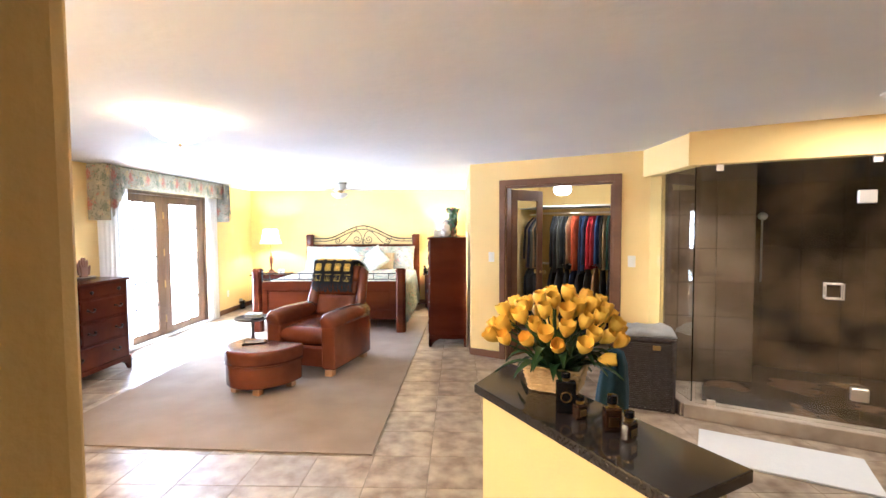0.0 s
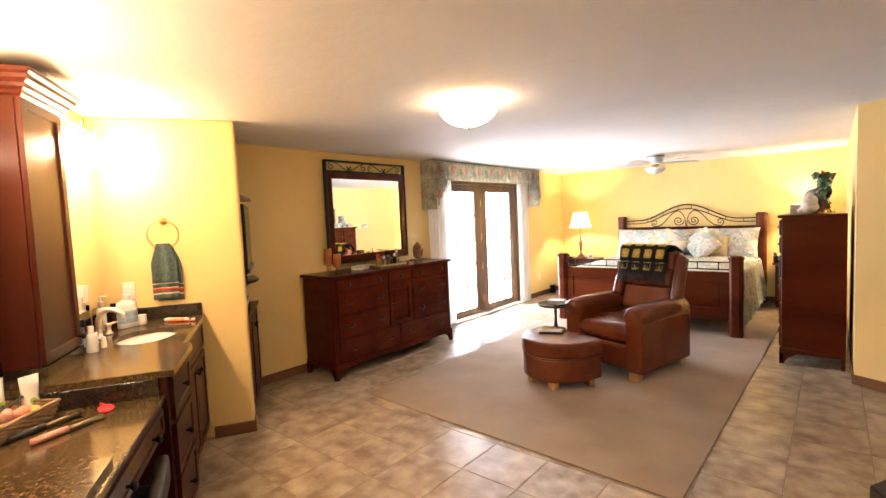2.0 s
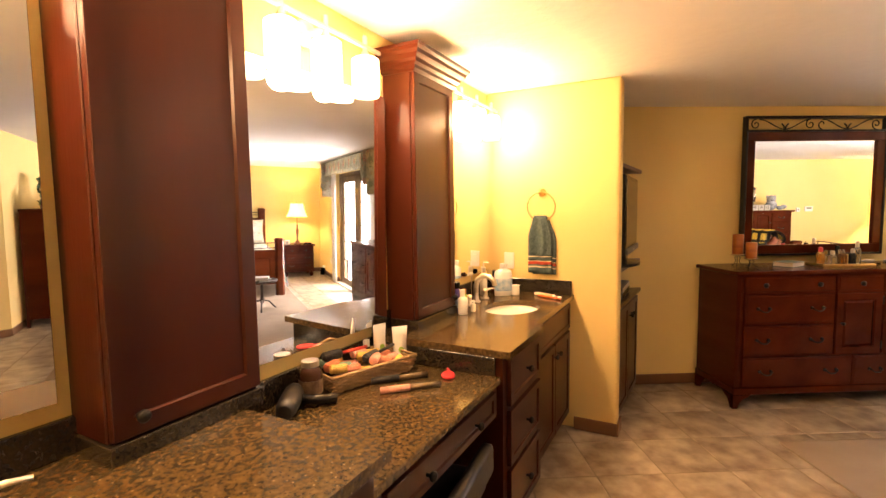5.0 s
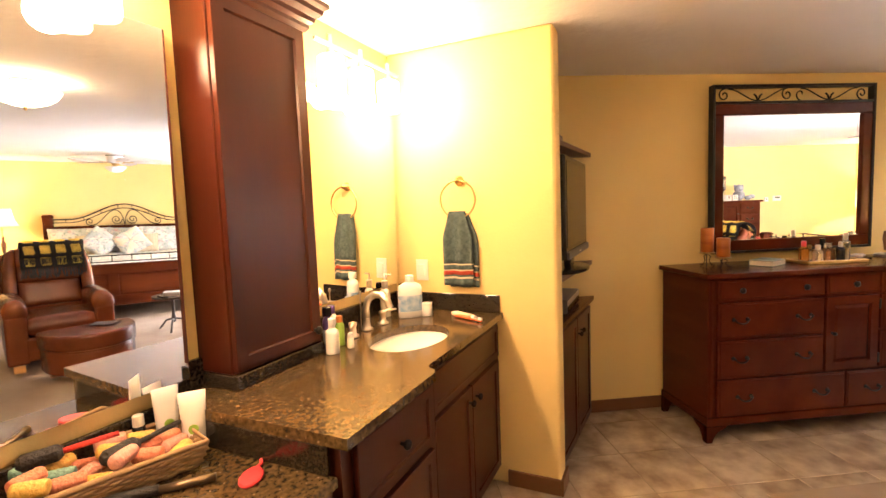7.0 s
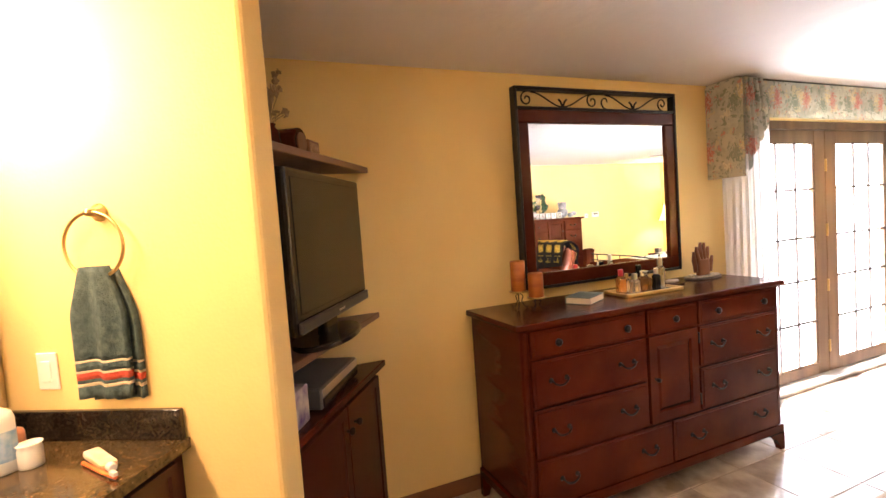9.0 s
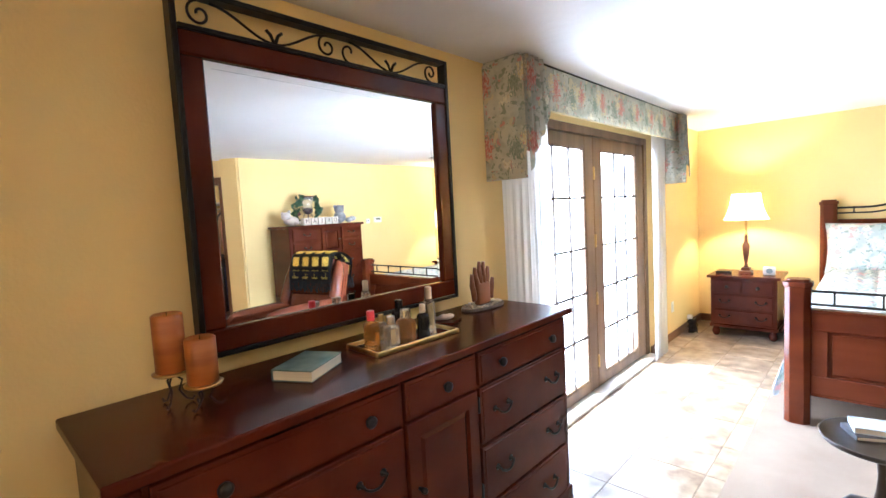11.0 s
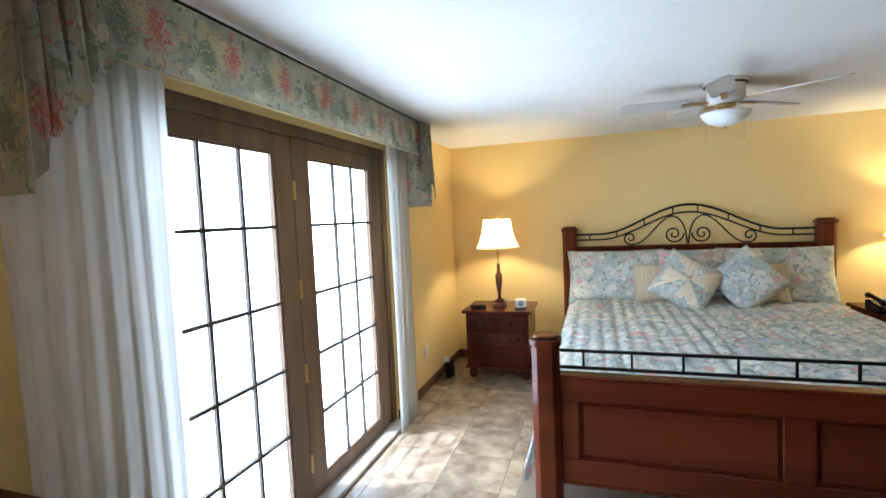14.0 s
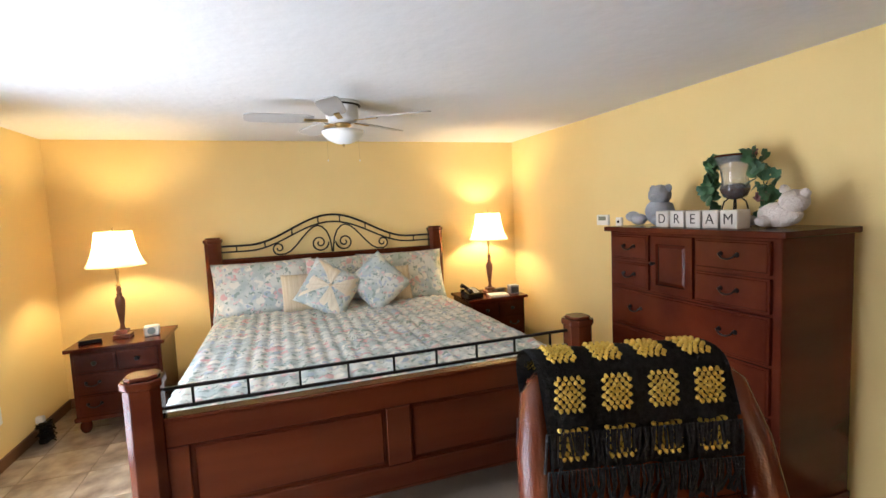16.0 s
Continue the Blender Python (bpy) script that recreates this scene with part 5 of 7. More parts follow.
for s, xs in ((-1, x0), (1, x1)):
    bm = bmesh.new()
    grid = []
    n, rows = 160, 10
    for j in range(rows + 1):
        v = j / rows
        row = []
        for i in range(n + 1):
            y = y0 + 0.03 + (y1 - y0 - 0.03) * i / n
            row.append(bm.verts.new((xs + s * (0.006 + (0.015 + 0.02 * math.sin(y * 21) + 0.012 * math.sin(y * 47)) * v + (0.13 if s < 0 else 0.04) * v), y, 0.675 - 0.57 * v + 0.01 * math.sin(y * 9) * v)))
        grid.append(row)
    for j in range(rows):
        for i in range(n):
            bm.faces.new((grid[j][i], grid[j][i + 1], grid[j + 1][i + 1], grid[j + 1][i]))
    bmesh.ops.solidify(bm, geom=bm.faces[:], thickness=0.006)
    part("side_drop", bm, BEDFAB, spread, smooth=True)
part("foot_drop", bx((x0 + 0.07, YF + 0.026, 0.45), (x1 - 0.07, YF + 0.036, 0.69), 0.003), BEDFAB, spread)


def pillow(m, w, h, t, material, label, trim=None, name="pillow"):
    p = empty(name, m, label, "pillow", "pillows on the bed")
    bm = bmesh.new()
    n = 22
    sides = []
    for sg in (1, -1):
        g = []
        for j in range(n + 1):
            row = []
            for i in range(n + 1):
                a, b = -1 + 2 * i / n, -1 + 2 * j / n
                pin = 1 - 0.07 * (1 - a * a) * 0 - 0.06 * (1 - abs(a * b))
                e = max(0, (1 - a ** 4) * (1 - b ** 4)) ** 0.55
                zz = sg * t / 2 * e + 0.006 * noise.noise(Vector((a * 3 + w * 9, b * 3, sg)))
                row.append(bm.verts.new((a * w / 2 * (1 - 0.05 * (1 - b * b)), zz, b * h / 2 * (1 - 0.05 * (1 - a * a)))))
            g.append(row)
        sides.append(g)
        for j in range(n):
            for i in range(n):
                f = (g[j][i], g[j][i + 1], g[j + 1][i + 1], g[j + 1][i])
                bm.faces.new(f if sg < 0 else f[::-1])
    bmesh.ops.remove_doubles(bm, verts=bm.verts[:], dist=0.002)
    part("cover", bm, material, p, smooth=True)
    return p


PLEAT = mat("cream_pleated", (0.62, 0.52, 0.36), 0.9, colour2=(0.5, 0.41, 0.27), scale=3, stretch=(26, 1, 1), bump=0.3, bscale=90)
LEANB = -22
pillow(pose(-2.93, 9.81, 0.93, LEANB, 0, 3), 0.86, 0.52, 0.20, BEDFAB, "pale floral pillow sham against the headboard")
pillow(pose(-1.67, 9.81, 0.93, LEANB, 0, -3), 0.86, 0.52, 0.20, BEDFAB, "pale floral pillow sham against the headboard")
pillow(pose(-2.30, 9.84, 0.96, LEANB, 0, 0), 0.62, 0.44, 0.18, BEDFAB, "pale floral pillow in the middle of the bed")
pillow(pose(-2.62, 9.65, 0.89, LEANB - 6, 0, 2), 0.34, 0.36, 0.13, PLEAT, "cream ruched pillow with fine pleats")
pillow(pose(-1.80, 9.67, 0.89, LEANB - 6, 0, -4), 0.36, 0.36, 0.13, PLEAT, "cream ruched pillow with fine pleats")
tp = pillow(pose(-2.40, 9.46, 0.93, LEANB - 8, 0, 4) @ pose(0, 0, 0, 0, 33, 0), 0.45, 0.45, 0.15, BEDFAB, "floral throw pillow with cream pinwheel front", name="throw_pillow")
CREAMF = mat("cream_cotton", (0.74, 0.66, 0.50), 0.9, colour2=(0.66, 0.57, 0.42), scale=4, stretch=(18, 1, 1), bump=0.3, bscale=90)
for k in range(4):
    bm = bmesh.new()
    rows = []
    ca, sa = (1, 0, -1, 0)[k], (0, 1, 0, -1)[k]
    for j in range(13):
        row = []
        for q in range(9):
            u, v = 0.03 + 0.94 * j / 12, q / 8
            a, b = u * 0.97, u * (0.97 - 1.12 * v)
            a, b = a * ca - b * sa, a * sa + b * ca
            e = max(0, (1 - a ** 4) * (1 - b ** 4)) ** 0.55
            row.append(bm.verts.new((a * 0.21 * (1 - 0.05 * (1 - b * b)), -0.075 * e - 0.010 - 0.004 * math.sin(q * 2.2), b * 0.21 * (1 - 0.05 * (1 - a * a)))))
        rows.append(row)
    for a, b in zip(rows, rows[1:]):
        for q in range(8):
            bm.faces.new((a[q], a[q + 1], b[q + 1], b[q]))
    part("pinwheel_flap", bm, CREAMF, tp, "cream cotton flap", smooth=True)
part("button", lathe([(0.018, 0), (0.016, 0.008), (0.0005, 0.012)], 12, pose(0, -0.08, 0, 90)), PLEAT, tp)
pillow(pose(-1.96, 9.52, 0.94, LEANB - 6, 0, -4) @ pose(0, 0, 0, 0, 50, 0), 0.44, 0.44, 0.15, BEDFAB, "square floral throw pillow standing on its corner", name="throw_pillow")

# ---- ceiling fan ----
fan = empty("ceiling_fan", pose(-2.34, 8.48, H), "white hugger ceiling fan with brass fittings, stopped", "fan")
FANW = mat("fan_white", (0.62, 0.62, 0.60), 0.4)
part("housing", lathe([(0.115, -0.0005), (0.118, -0.02), (0.105, -0.03), (0.105, -0.10), (0.09, -0.125), (0.05, -0.135)], 28), FANW, fan, smooth=True)
part("trim_ring", lathe([(0.118, -0.021), (0.121, -0.027), (0.107, -0.031)], 28), IRON, fan, smooth=True)
part("light_kit", lathe([(0.05, -0.135), (0.055, -0.15), (0.035, -0.16), (0.04, -0.18), (0.05, -0.185)], 20), BRASS, fan, "polished brass light fitter", smooth=True)
part("glass_bowl", lathe([(0.0005, -0.265), (0.05, -0.26), (0.095, -0.24), (0.125, -0.21), (0.135, -0.185), (0.13, -0.183), (0.05, -0.186)], 28), mat("frosted_bowl", (0.8, 0.8, 0.78), 0.3), fan, "frosted white glass bowl", smooth=True)
part("finial", lathe([(0.0005, -0.285), (0.008, -0.278), (0.006, -0.265)], 10), BRASS, fan)
for i in range(5):
    bm = bmesh.new()
    prof = [(0.18, 0.045), (0.22, 0.06), (0.40, 0.066), (0.55, 0.064), (0.585, 0.045), (0.59, 0.0)]
    out = [(x, w) for x, w in prof] + [(x, -w) for x, w in prof[:-1][::-1]]
    f = bm.faces.new([bm.verts.new((x, y, 0)) for x, y in out])
    ex = bmesh.ops.extrude_face_region(bm, geom=[f])
    bmesh.ops.translate(bm, vec=(0, 0, 0.007), verts=[v for v in ex["geom"] if isinstance(v, bmesh.types.BMVert)])
    bmesh.ops.recalc_face_normals(bm, faces=bm.faces[:])
    b = part("blade", bm, mat("fan_blade", (0.45, 0.43, 0.40), 0.5, colour2=(0.5, 0.48, 0.45), scale=4) if i == 0 else bpy.data.materials["fan_blade"], fan)
    b.matrix_basis = pose(0, 0, -0.115, 0, 0, 72 * i - 34) @ pose(0, 0, 0, 11, 0, 0)
    br = bmesh.new()
    box(br, (0.08, -0.018, -0.008), (0.24, 0.018, -0.001), 0.003)
    part("blade_iron", br, BRASS, b)
for x in (-0.1, 0.1):
    part("pull_chain", tube([(x, 0.02, -0.17), (x * 1.02, 0.02, -0.36)], 0.0012, 4), BRASS, fan)
    part("chain_ball", lathe([(0.0005, -0.375), (0.005, -0.368), (0.0005, -0.36)], 8, pose(x * 1.02, 0.02, 0)), PLASTIC, fan)

# ---- flush ceiling light ----
cl = empty("ceiling_light", pose(-2.25, 3.90, H), "lit alabaster glass bowl ceiling light", "lamp")
part("canopy", lathe([(0.07, -0.0005), (0.065, -0.02), (0.012, -0.025), (0.012, -0.15)], 24), BRASS, cl, smooth=True)
part("bowl", lathe([(0.0005, -0.165), (0.06, -0.16), (0.12, -0.138), (0.165, -0.105), (0.188, -0.07), (0.182, -0.07), (0.16, -0.10), (0.115, -0.13), (0.06, -0.15), (0.0005, -0.155)], 36), mat("alabaster_glass", (1.0, 0.80, 0.52), 0.4, emit=6.0), cl, "lit alabaster glass", smooth=True)
part("finial", lathe([(0.0005, -0.19), (0.012, -0.182), (0.006, -0.172), (0.016, -0.164)], 14), BRASS, cl, smooth=True)
for k in (0, 1):
    lamp("ceiling_bulb", pose(-2.25 + 0.09 * (1 - 2 * k), 3.90, H - 0.085), CEIL_W, (1.0, 0.72, 0.42), 0.03)


# ---- armchair ----
def soft(lo, hi, r, parent, name, material=None, m=None, label="", seg=5):
    return part(name, bx(lo, hi, r, m, seg), material or LEATHER, parent, label, smooth=True)


def cushion(w, d, t, m, parent, name, puff=0.5):
    bm = bmesh.new()
    n = 18
    tops = []
    for sg in (1, -1):
        g = []
        for j in range(n + 1):
            row = []
            for i in range(n + 1):
                a, b = -1 + 2 * i / n, -1 + 2 * j / n
                e = max(0, (1 - a ** 8) * (1 - b ** 8)) ** 0.5
                row.append(bm.verts.new((a * w / 2, b * d / 2, sg * t / 2 * e * (1 + puff * 0.25 * (1 - a * a) * (1 - b * b)))))
            g.append(row)
        for j in range(n):
            for i in range(n):
                f = (g[j][i], g[j][i + 1], g[j + 1][i + 1], g[j + 1][i])
                bm.faces.new(f if sg > 0 else f[::-1])
    bmesh.ops.remove_doubles(bm, verts=bm.verts[:], dist=0.002)
    bmesh.ops.transform(bm, matrix=m, verts=bm.verts[:])
    return part(name, bm, LEATHER, parent, smooth=True)


CHM = pose(-1.94, 6.01, 0, 0, 0, -15) @ Matrix.Diagonal((0.92, 1.0, 1.04, 1.0))
ch = empty("armchair", CHM, "brown leather recliner armchair with rolled arms", "armchair")
BLOCK = mat("pale_maple", (0.42, 0.22, 0.09), 0.45, colour2=(0.5, 0.28, 0.12), scale=9)
soft((-0.30, -0.42, 0.09), (0.30, 0.36, 0.30), 0.03, ch, "base")
soft((-0.29, -0.445, 0.10), (0.29, -0.415, 0.29), 0.012, ch, "footrest_panel")
cushion(0.62, 0.70, 0.17, pose(0, -0.08, 0.385), ch, "seat_cushion")
for s in (-1, 1):
    a, b = (0.27, 0.445) if s > 0 else (-0.445, -0.27)
    soft((a, -0.44, 0.075), (b, 0.40, 0.52), 0.03, ch, "arm_panel")
    roll = bmesh.new()
    pts = [(s * 0.355, -0.455, 0.535), (s * 0.355, -0.43, 0.545), (s * 0.355, -0.2, 0.55), (s * 0.355, 0.1, 0.545), (s * 0.36, 0.36, 0.535), (s * 0.36, 0.40, 0.53)]
    tube(pts, 0.1, 20, bm=roll, radii=[0.075, 0.098, 0.105, 0.103, 0.1, 0.07])
    part("arm_roll", roll, LEATHER, ch, smooth=True)
    # wings at the sides of the back
    wing = bmesh.new()
    tube([(s * 0.345, 0.27, 0.50), (s * 0.345, 0.33, 0.66), (s * 0.335, 0.40, 0.84), (s * 0.315, 0.46, 0.97), (s * 0.28, 0.49, 1.02)], 0.06, 14, bm=wing, radii=[0.05, 0.065, 0.065, 0.055, 0.03])
    part("wing", wing, LEATHER, ch, smooth=True)
    for y in (-0.40, 0.33):
        part("foot", bx((s * 0.36 - 0.045, y - 0.045, 0.0125), (s * 0.36 + 0.045, y + 0.045, 0.078), 0.006), BLOCK, ch, "pale wooden block foot")
BK = pose(0, 0.30, 0.42, -17)
soft((-0.31, -0.02, 0.0), (0.31, 0.16, 0.64), 0.06, ch, "backrest", m=BK)
for z0, z1, t in ((0.05, 0.30, 0.10), (0.29, 0.46, 0.115), (0.45, 0.64, 0.13)):
    cushion(0.57, z1 - z0, t, BK @ pose(0, -0.03, (z0 + z1) / 2, 90), ch, "back_cushion")
soft((-0.305, 0.12, -0.2), (0.305, 0.17, 0.62), 0.02, ch, "back_panel", m=BK)

# crocheted throw over the chair back
YARN = mat("black_yarn", (0.012, 0.011, 0.011), 0.95, colour2=(0.03, 0.028, 0.027), scale=60, bump=1.0, bscale=160)
GOLD = mat("gold_yarn", (0.74, 0.47, 0.05), 0.95, colour2=(0.85, 0.62, 0.13), scale=60, bump=1.0, bscale=150)
thr = empty("crochet_throw", CHM, "black and gold crocheted granny-square throw over the chair back", "blanket")


def over_back(s, x):
    # s runs from the front hem over the top to the back hem
    top = 0.66
    if s < 0.30:
        p = Vector((x, -0.125, top - 0.03 - (0.30 - s)))
    elif s < 0.58:
        a = (s - 0.30) / 0.28 * math.pi
        p = Vector((x, 0.028 - 0.153 * math.cos(a), top - 0.03 + 0.075 * math.sin(a)))
    else:
        p = Vector((x, 0.185, top - 0.03 - (s - 0.58)))
    return BK @ p


def knit(s_a, s_b, lift, name):
    bm = bmesh.new()
    n, rows = 30, 40
    grid = []
    for j in range(rows + 1):
        s = s_a + (s_b - s_a) * j / rows
        grid.append([bm.verts.new(over_back(s, XA + (XB - XA) * i / n + 0.008 * math.sin(s * 12)) + Vector((0, -lift + 0.004 * math.sin(i * 0.9 + s * 8), 0.003 * math.sin(i * 1.7) + lift * 0.5))) for i in range(n + 1)])
    for j in range(rows):
        for i in range(n):
            bm.faces.new((grid[j][i], grid[j][i + 1], grid[j + 1][i + 1], grid[j + 1][i]))
    bmesh.ops.solidify(bm, geom=bm.faces[:], thickness=-0.010)
    part(name, bm, YARN, thr, smooth=True)


XA, XB = -0.335, 0.235
knit(0.078, 0.72, 0.0, "ground_knit")
knit(0.175, 0.50, 0.016, "folded_layer")
def granny(s0, x0, lift):
    # square of stitch clusters in rounds, with holes between them
    bm = bmesh.new()
    wob = random.Random(int(s0 * 1000 + x0 * 777))
    for ring, (h, per) in enumerate(((0.0045, 1), (0.0155, 2), (0.0270, 3), (0.0385, 4))):
        for side in range(4):
            for k in range(per):
                q = (k + 0.5) / per * 2 - 1
                u, v = (h, q * h) if side == 0 else (q * h, -h) if side == 1 else (-h, -q * h) if side == 2 else (-q * h, h)
                wide, long_ = 0.0085 if ring else 0.006, 0.0068
                a = math.atan2(v, u) if ring < 1 else (0, -math.pi / 2, math.pi, math.pi / 2)[side] + 0.35 * q
                rings = []
                for i, (r, z) in enumerate(((1.0, 0.0), (0.86, 0.7), (0.45, 1.0))):
                    loop = []
                    for j in range(9):
                        b = 2 * math.pi * j / 9
                        lobe = 1 + 0.16 * math.cos(3 * b)
                        du, dv = long_ * r * lobe * math.cos(b), wide * 0.78 * r * lobe * math.sin(b)
                        uu = u + du * math.cos(a) - dv * math.sin(a)
                        vv = v + du * math.sin(a) + dv * math.cos(a)
                        c = over_back(s0 + uu, x0 + vv + 0.003 * math.sin(60 * uu))
                        e = over_back(s0 + uu + 0.004, x0 + vv)
                        nrm = (e - c).normalized().cross(Vector((1, 0, 0)))
                        loop.append(bm.verts.new(c - nrm * (0.001 + 0.0085 * z) + Vector((0, -lift, lift * 0.5 + wob.uniform(-0.0006, 0.0006)))))
                    rings.append(loop)
                for p, n in zip(rings, rings[1:]):
                    for j in range(9):
                        bm.faces.new((p[j], p[(j + 1) % 9], n[(j + 1) % 9], n[j]))
                bm.faces.new(rings[-1])
    bmesh.ops.recalc_face_normals(bm, faces=bm.faces[:])
    part("granny_square", bm, GOLD, thr, "gold crocheted square", smooth=True)


for s0, lift in ((0.142, 0.004), (0.255, 0.020), (0.385, 0.020), (0.52, 0.004), (0.64, 0.004)):
    for xi in range(4):
        granny(s0, XA + 0.076 + 0.139 * xi, lift)
bm = bmesh.new()
rd = random.Random(3)
for s, lift in ((0.078, 0.006), (0.175, 0.024), (0.72, -0.02)):
    for i in range(56):
        x = XA + (XB - XA) * i / 55
        p = over_back(s, x) + Vector((0, -lift, 0))
        pts = [p, p + Vector((rd.uniform(-.008, .008), -0.005, -0.04)), p + Vector((rd.uniform(-.018, .018), 0.004, -0.075 - rd.uniform(0, .035)))]
        tube(pts, 0.0046, 5, bm=bm)
tagged(part("fringe", bm, YARN, thr, "black yarn fringe"), kind="stuff")

# ---- ottoman ----
ot = empty("ottoman", pose(-2.31, 5.20, 0, 0, 0, -19), "brown leather half-round ottoman on block feet", "ottoman")


def dshape(w, dep, flat=0.20, n=22):
    pts = [(w / 2, flat), (-w / 2, flat)]
    for i in range(n + 1):
        a = math.pi + math.pi * i / n
        pts.append((w / 2 * math.cos(a), flat - 0.12 + (dep - 0.12) * math.sin(a)))
    return pts


part("base", prism(dshape(0.68, 0.50), 0.075, 0.275, 0.02, 3), LEATHER, ot, smooth=True)
part("welt", prism(dshape(0.70, 0.515, 0.207), 0.272, 0.288, 0.006, 2), LEATHER, ot, smooth=True)
bm = prism(dshape(0.71, 0.52, 0.21), 0.285, 0.40, 0.045, 4)
for v in bm.verts:
    if v.co.z > 0.38:
        v.co.z += 0.02
part("cushion", bm, LEATHER, ot, smooth=True)
for x, y in ((-0.26, 0.12), (0.26, 0.12), (-0.12, -0.19), (0.14, -0.19)):
    part("foot", bx((x - 0.035, y - 0.035, 0.0125), (x + 0.035, y + 0.035, 0.077), 0.005), BLOCK, ot, "pale wooden block foot")
tab = empty("tablet_reader", pose(-2.40, 5.28, 0.421, 0, 0, 20), "dark slim reading tablet lying on the ottoman", "tablet")
part("case", bx((-0.11, -0.075, 0.0), (0.11, 0.075, 0.012), 0.004), TVB, tab)
part("screen", bx((-0.09, -0.06, 0.0121), (0.09, 0.06, 0.0135)), mat("grey_screen", (0.15, 0.17, 0.2), 0.2), tab)

# ---- side table ----
st = empty("side_table", pose(-2.95, 6.48, 0.0125), "small round dark wooden tripod table with books", "table")
TABW = mat("espresso_wood", (0.022, 0.014, 0.01), 0.35, colour2=(0.045, 0.028, 0.018), scale=6)
part("tray_top", lathe([(0.0005, 0.40), (0.19, 0.40), (0.205, 0.405), (0.215, 0.425), (0.208, 0.427), (0.198, 0.415), (0.0005, 0.414)], 36), TABW, st, smooth=True)
part("column", lathe([(0.02, 0.1), (0.03, 0.14), (0.02, 0.19), (0.014, 0.26), (0.02, 0.33), (0.016, 0.36), (0.04, 0.40)], 18), TABW, st, smooth=True)
for k in range(3):
    a = radians(120 * k + 40)
    part("leg", tube([(0.01 * math.cos(a), 0.01 * math.sin(a), 0.14), (0.10 * math.cos(a), 0.10 * math.sin(a), 0.12), (0.16 * math.cos(a), 0.16 * math.sin(a), 0.05), (0.20 * math.cos(a), 0.20 * math.sin(a), 0.0005 + 0.012)], 0.012, 8), TABW, st, smooth=True)


def book(m, w, d, h, cover, label):
    t = empty("book", m, label, "book", "books")
    part("page_block", bx((-w / 2 + 0.004, -d / 2 + 0.004, 0.003), (w / 2 - 0.002, d / 2 - 0.004, h - 0.003)), mat("paper", (0.68, 0.62, 0.5), 0.9, colour2=(0.6, 0.53, 0.42), scale=2, stretch=(1, 1, 80)) if "paper" not in bpy.data.materials else bpy.data.materials["paper"], t)
    bm = bmesh.new()
    box(bm, (-w / 2, -d / 2, 0), (w / 2, d / 2, 0.003))
    box(bm, (-w / 2, -d / 2, h - 0.003), (w / 2, d / 2, h))
    box(bm, (-w / 2, -d / 2, 0.003), (-w / 2 + 0.003, d / 2, h - 0.003))
    part("cover", bm, cover, t)


C1 = mat("cover_white", (0.62, 0.62, 0.6), 0.5, colour2=(0.45, 0.5, 0.55), scale=9)
C2 = mat("cover_dark", (0.05, 0.055, 0.07), 0.4, colour2=(0.1, 0.1, 0.12), scale=9)
book(pose(-2.97, 6.53, 0.4275, 0, 0, 25), 0.2, 0.14, 0.02, C2, "dark covered paperback on the side table")
book(pose(-2.96, 6.54, 0.4480, 0, 0, 12), 0.19, 0.13, 0.025, C1, "pale covered paperback on the side table")
rem = empty("remote_control", pose(-2.85, 6.40, 0.4275, 0, 0, 60), "slim black remote control on the side table", "remote control")
part("body", bx((-0.08, -0.022, 0), (0.08, 0.022, 0.018), 0.006, seg=2), TVB, rem)
for k in range(4):
    part("button", bx((-0.05 + 0.03 * k, -0.006, 0.018), (-0.04 + 0.03 * k, 0.006, 0.0205)), PLASTIC, rem)

# ---- tulips on the island ----
TULIP = mat("tulip_petal", (0.92, 0.54, 0.035), 0.5, colour2=(0.94, 0.68, 0.09), scale=14, stretch=(1, 1, 0.4), vary=0.12)
LEAF = mat("tulip_leaf", (0.02, 0.06, 0.015), 0.45, colour2=(0.04, 0.11, 0.03), scale=8, stretch=(3, 1, 1))
WICKER = mat("natural_wicker", (0.50, 0.34, 0.15), 0.7, colour2=(0.62, 0.46, 0.24), scale=30, bump=0.3)


def weave_box(parent, w, d, h, flare, rows, cols, material, name="weave"):
    # woven walls: staves with strands that pass before and behind them
    bm = bmesh.new()
    for k in range(rows):
        v = (k + 0.5) / rows
        hw, hd, z = w / 2 * (1 + flare * v), d / 2 * (1 + flare * v), 0.004 + (h - 0.012) * v
        pts = []
        for (ax, ay), (bx_, by) in (((-hw, -hd), (hw, -hd)), ((hw, -hd), (hw, hd)), ((hw, hd), (-hw, hd)), ((-hw, hd), (-hw, -hd))):
            nn = cols
            for i in range(nn):
                u = i / nn
                off = 0.004 * (1 if (i + k) % 2 else -1)
                dx, dy = (by - ay), -(bx_ - ax)
                L = math.hypot(dx, dy)
                pts.append((ax + (bx_ - ax) * u + dx / L * off, ay + (by - ay) * u + dy / L * off, z))
        tube(pts, h / rows * 0.52, 6, True, bm)
    return part(name, bm, material, parent, smooth=True)


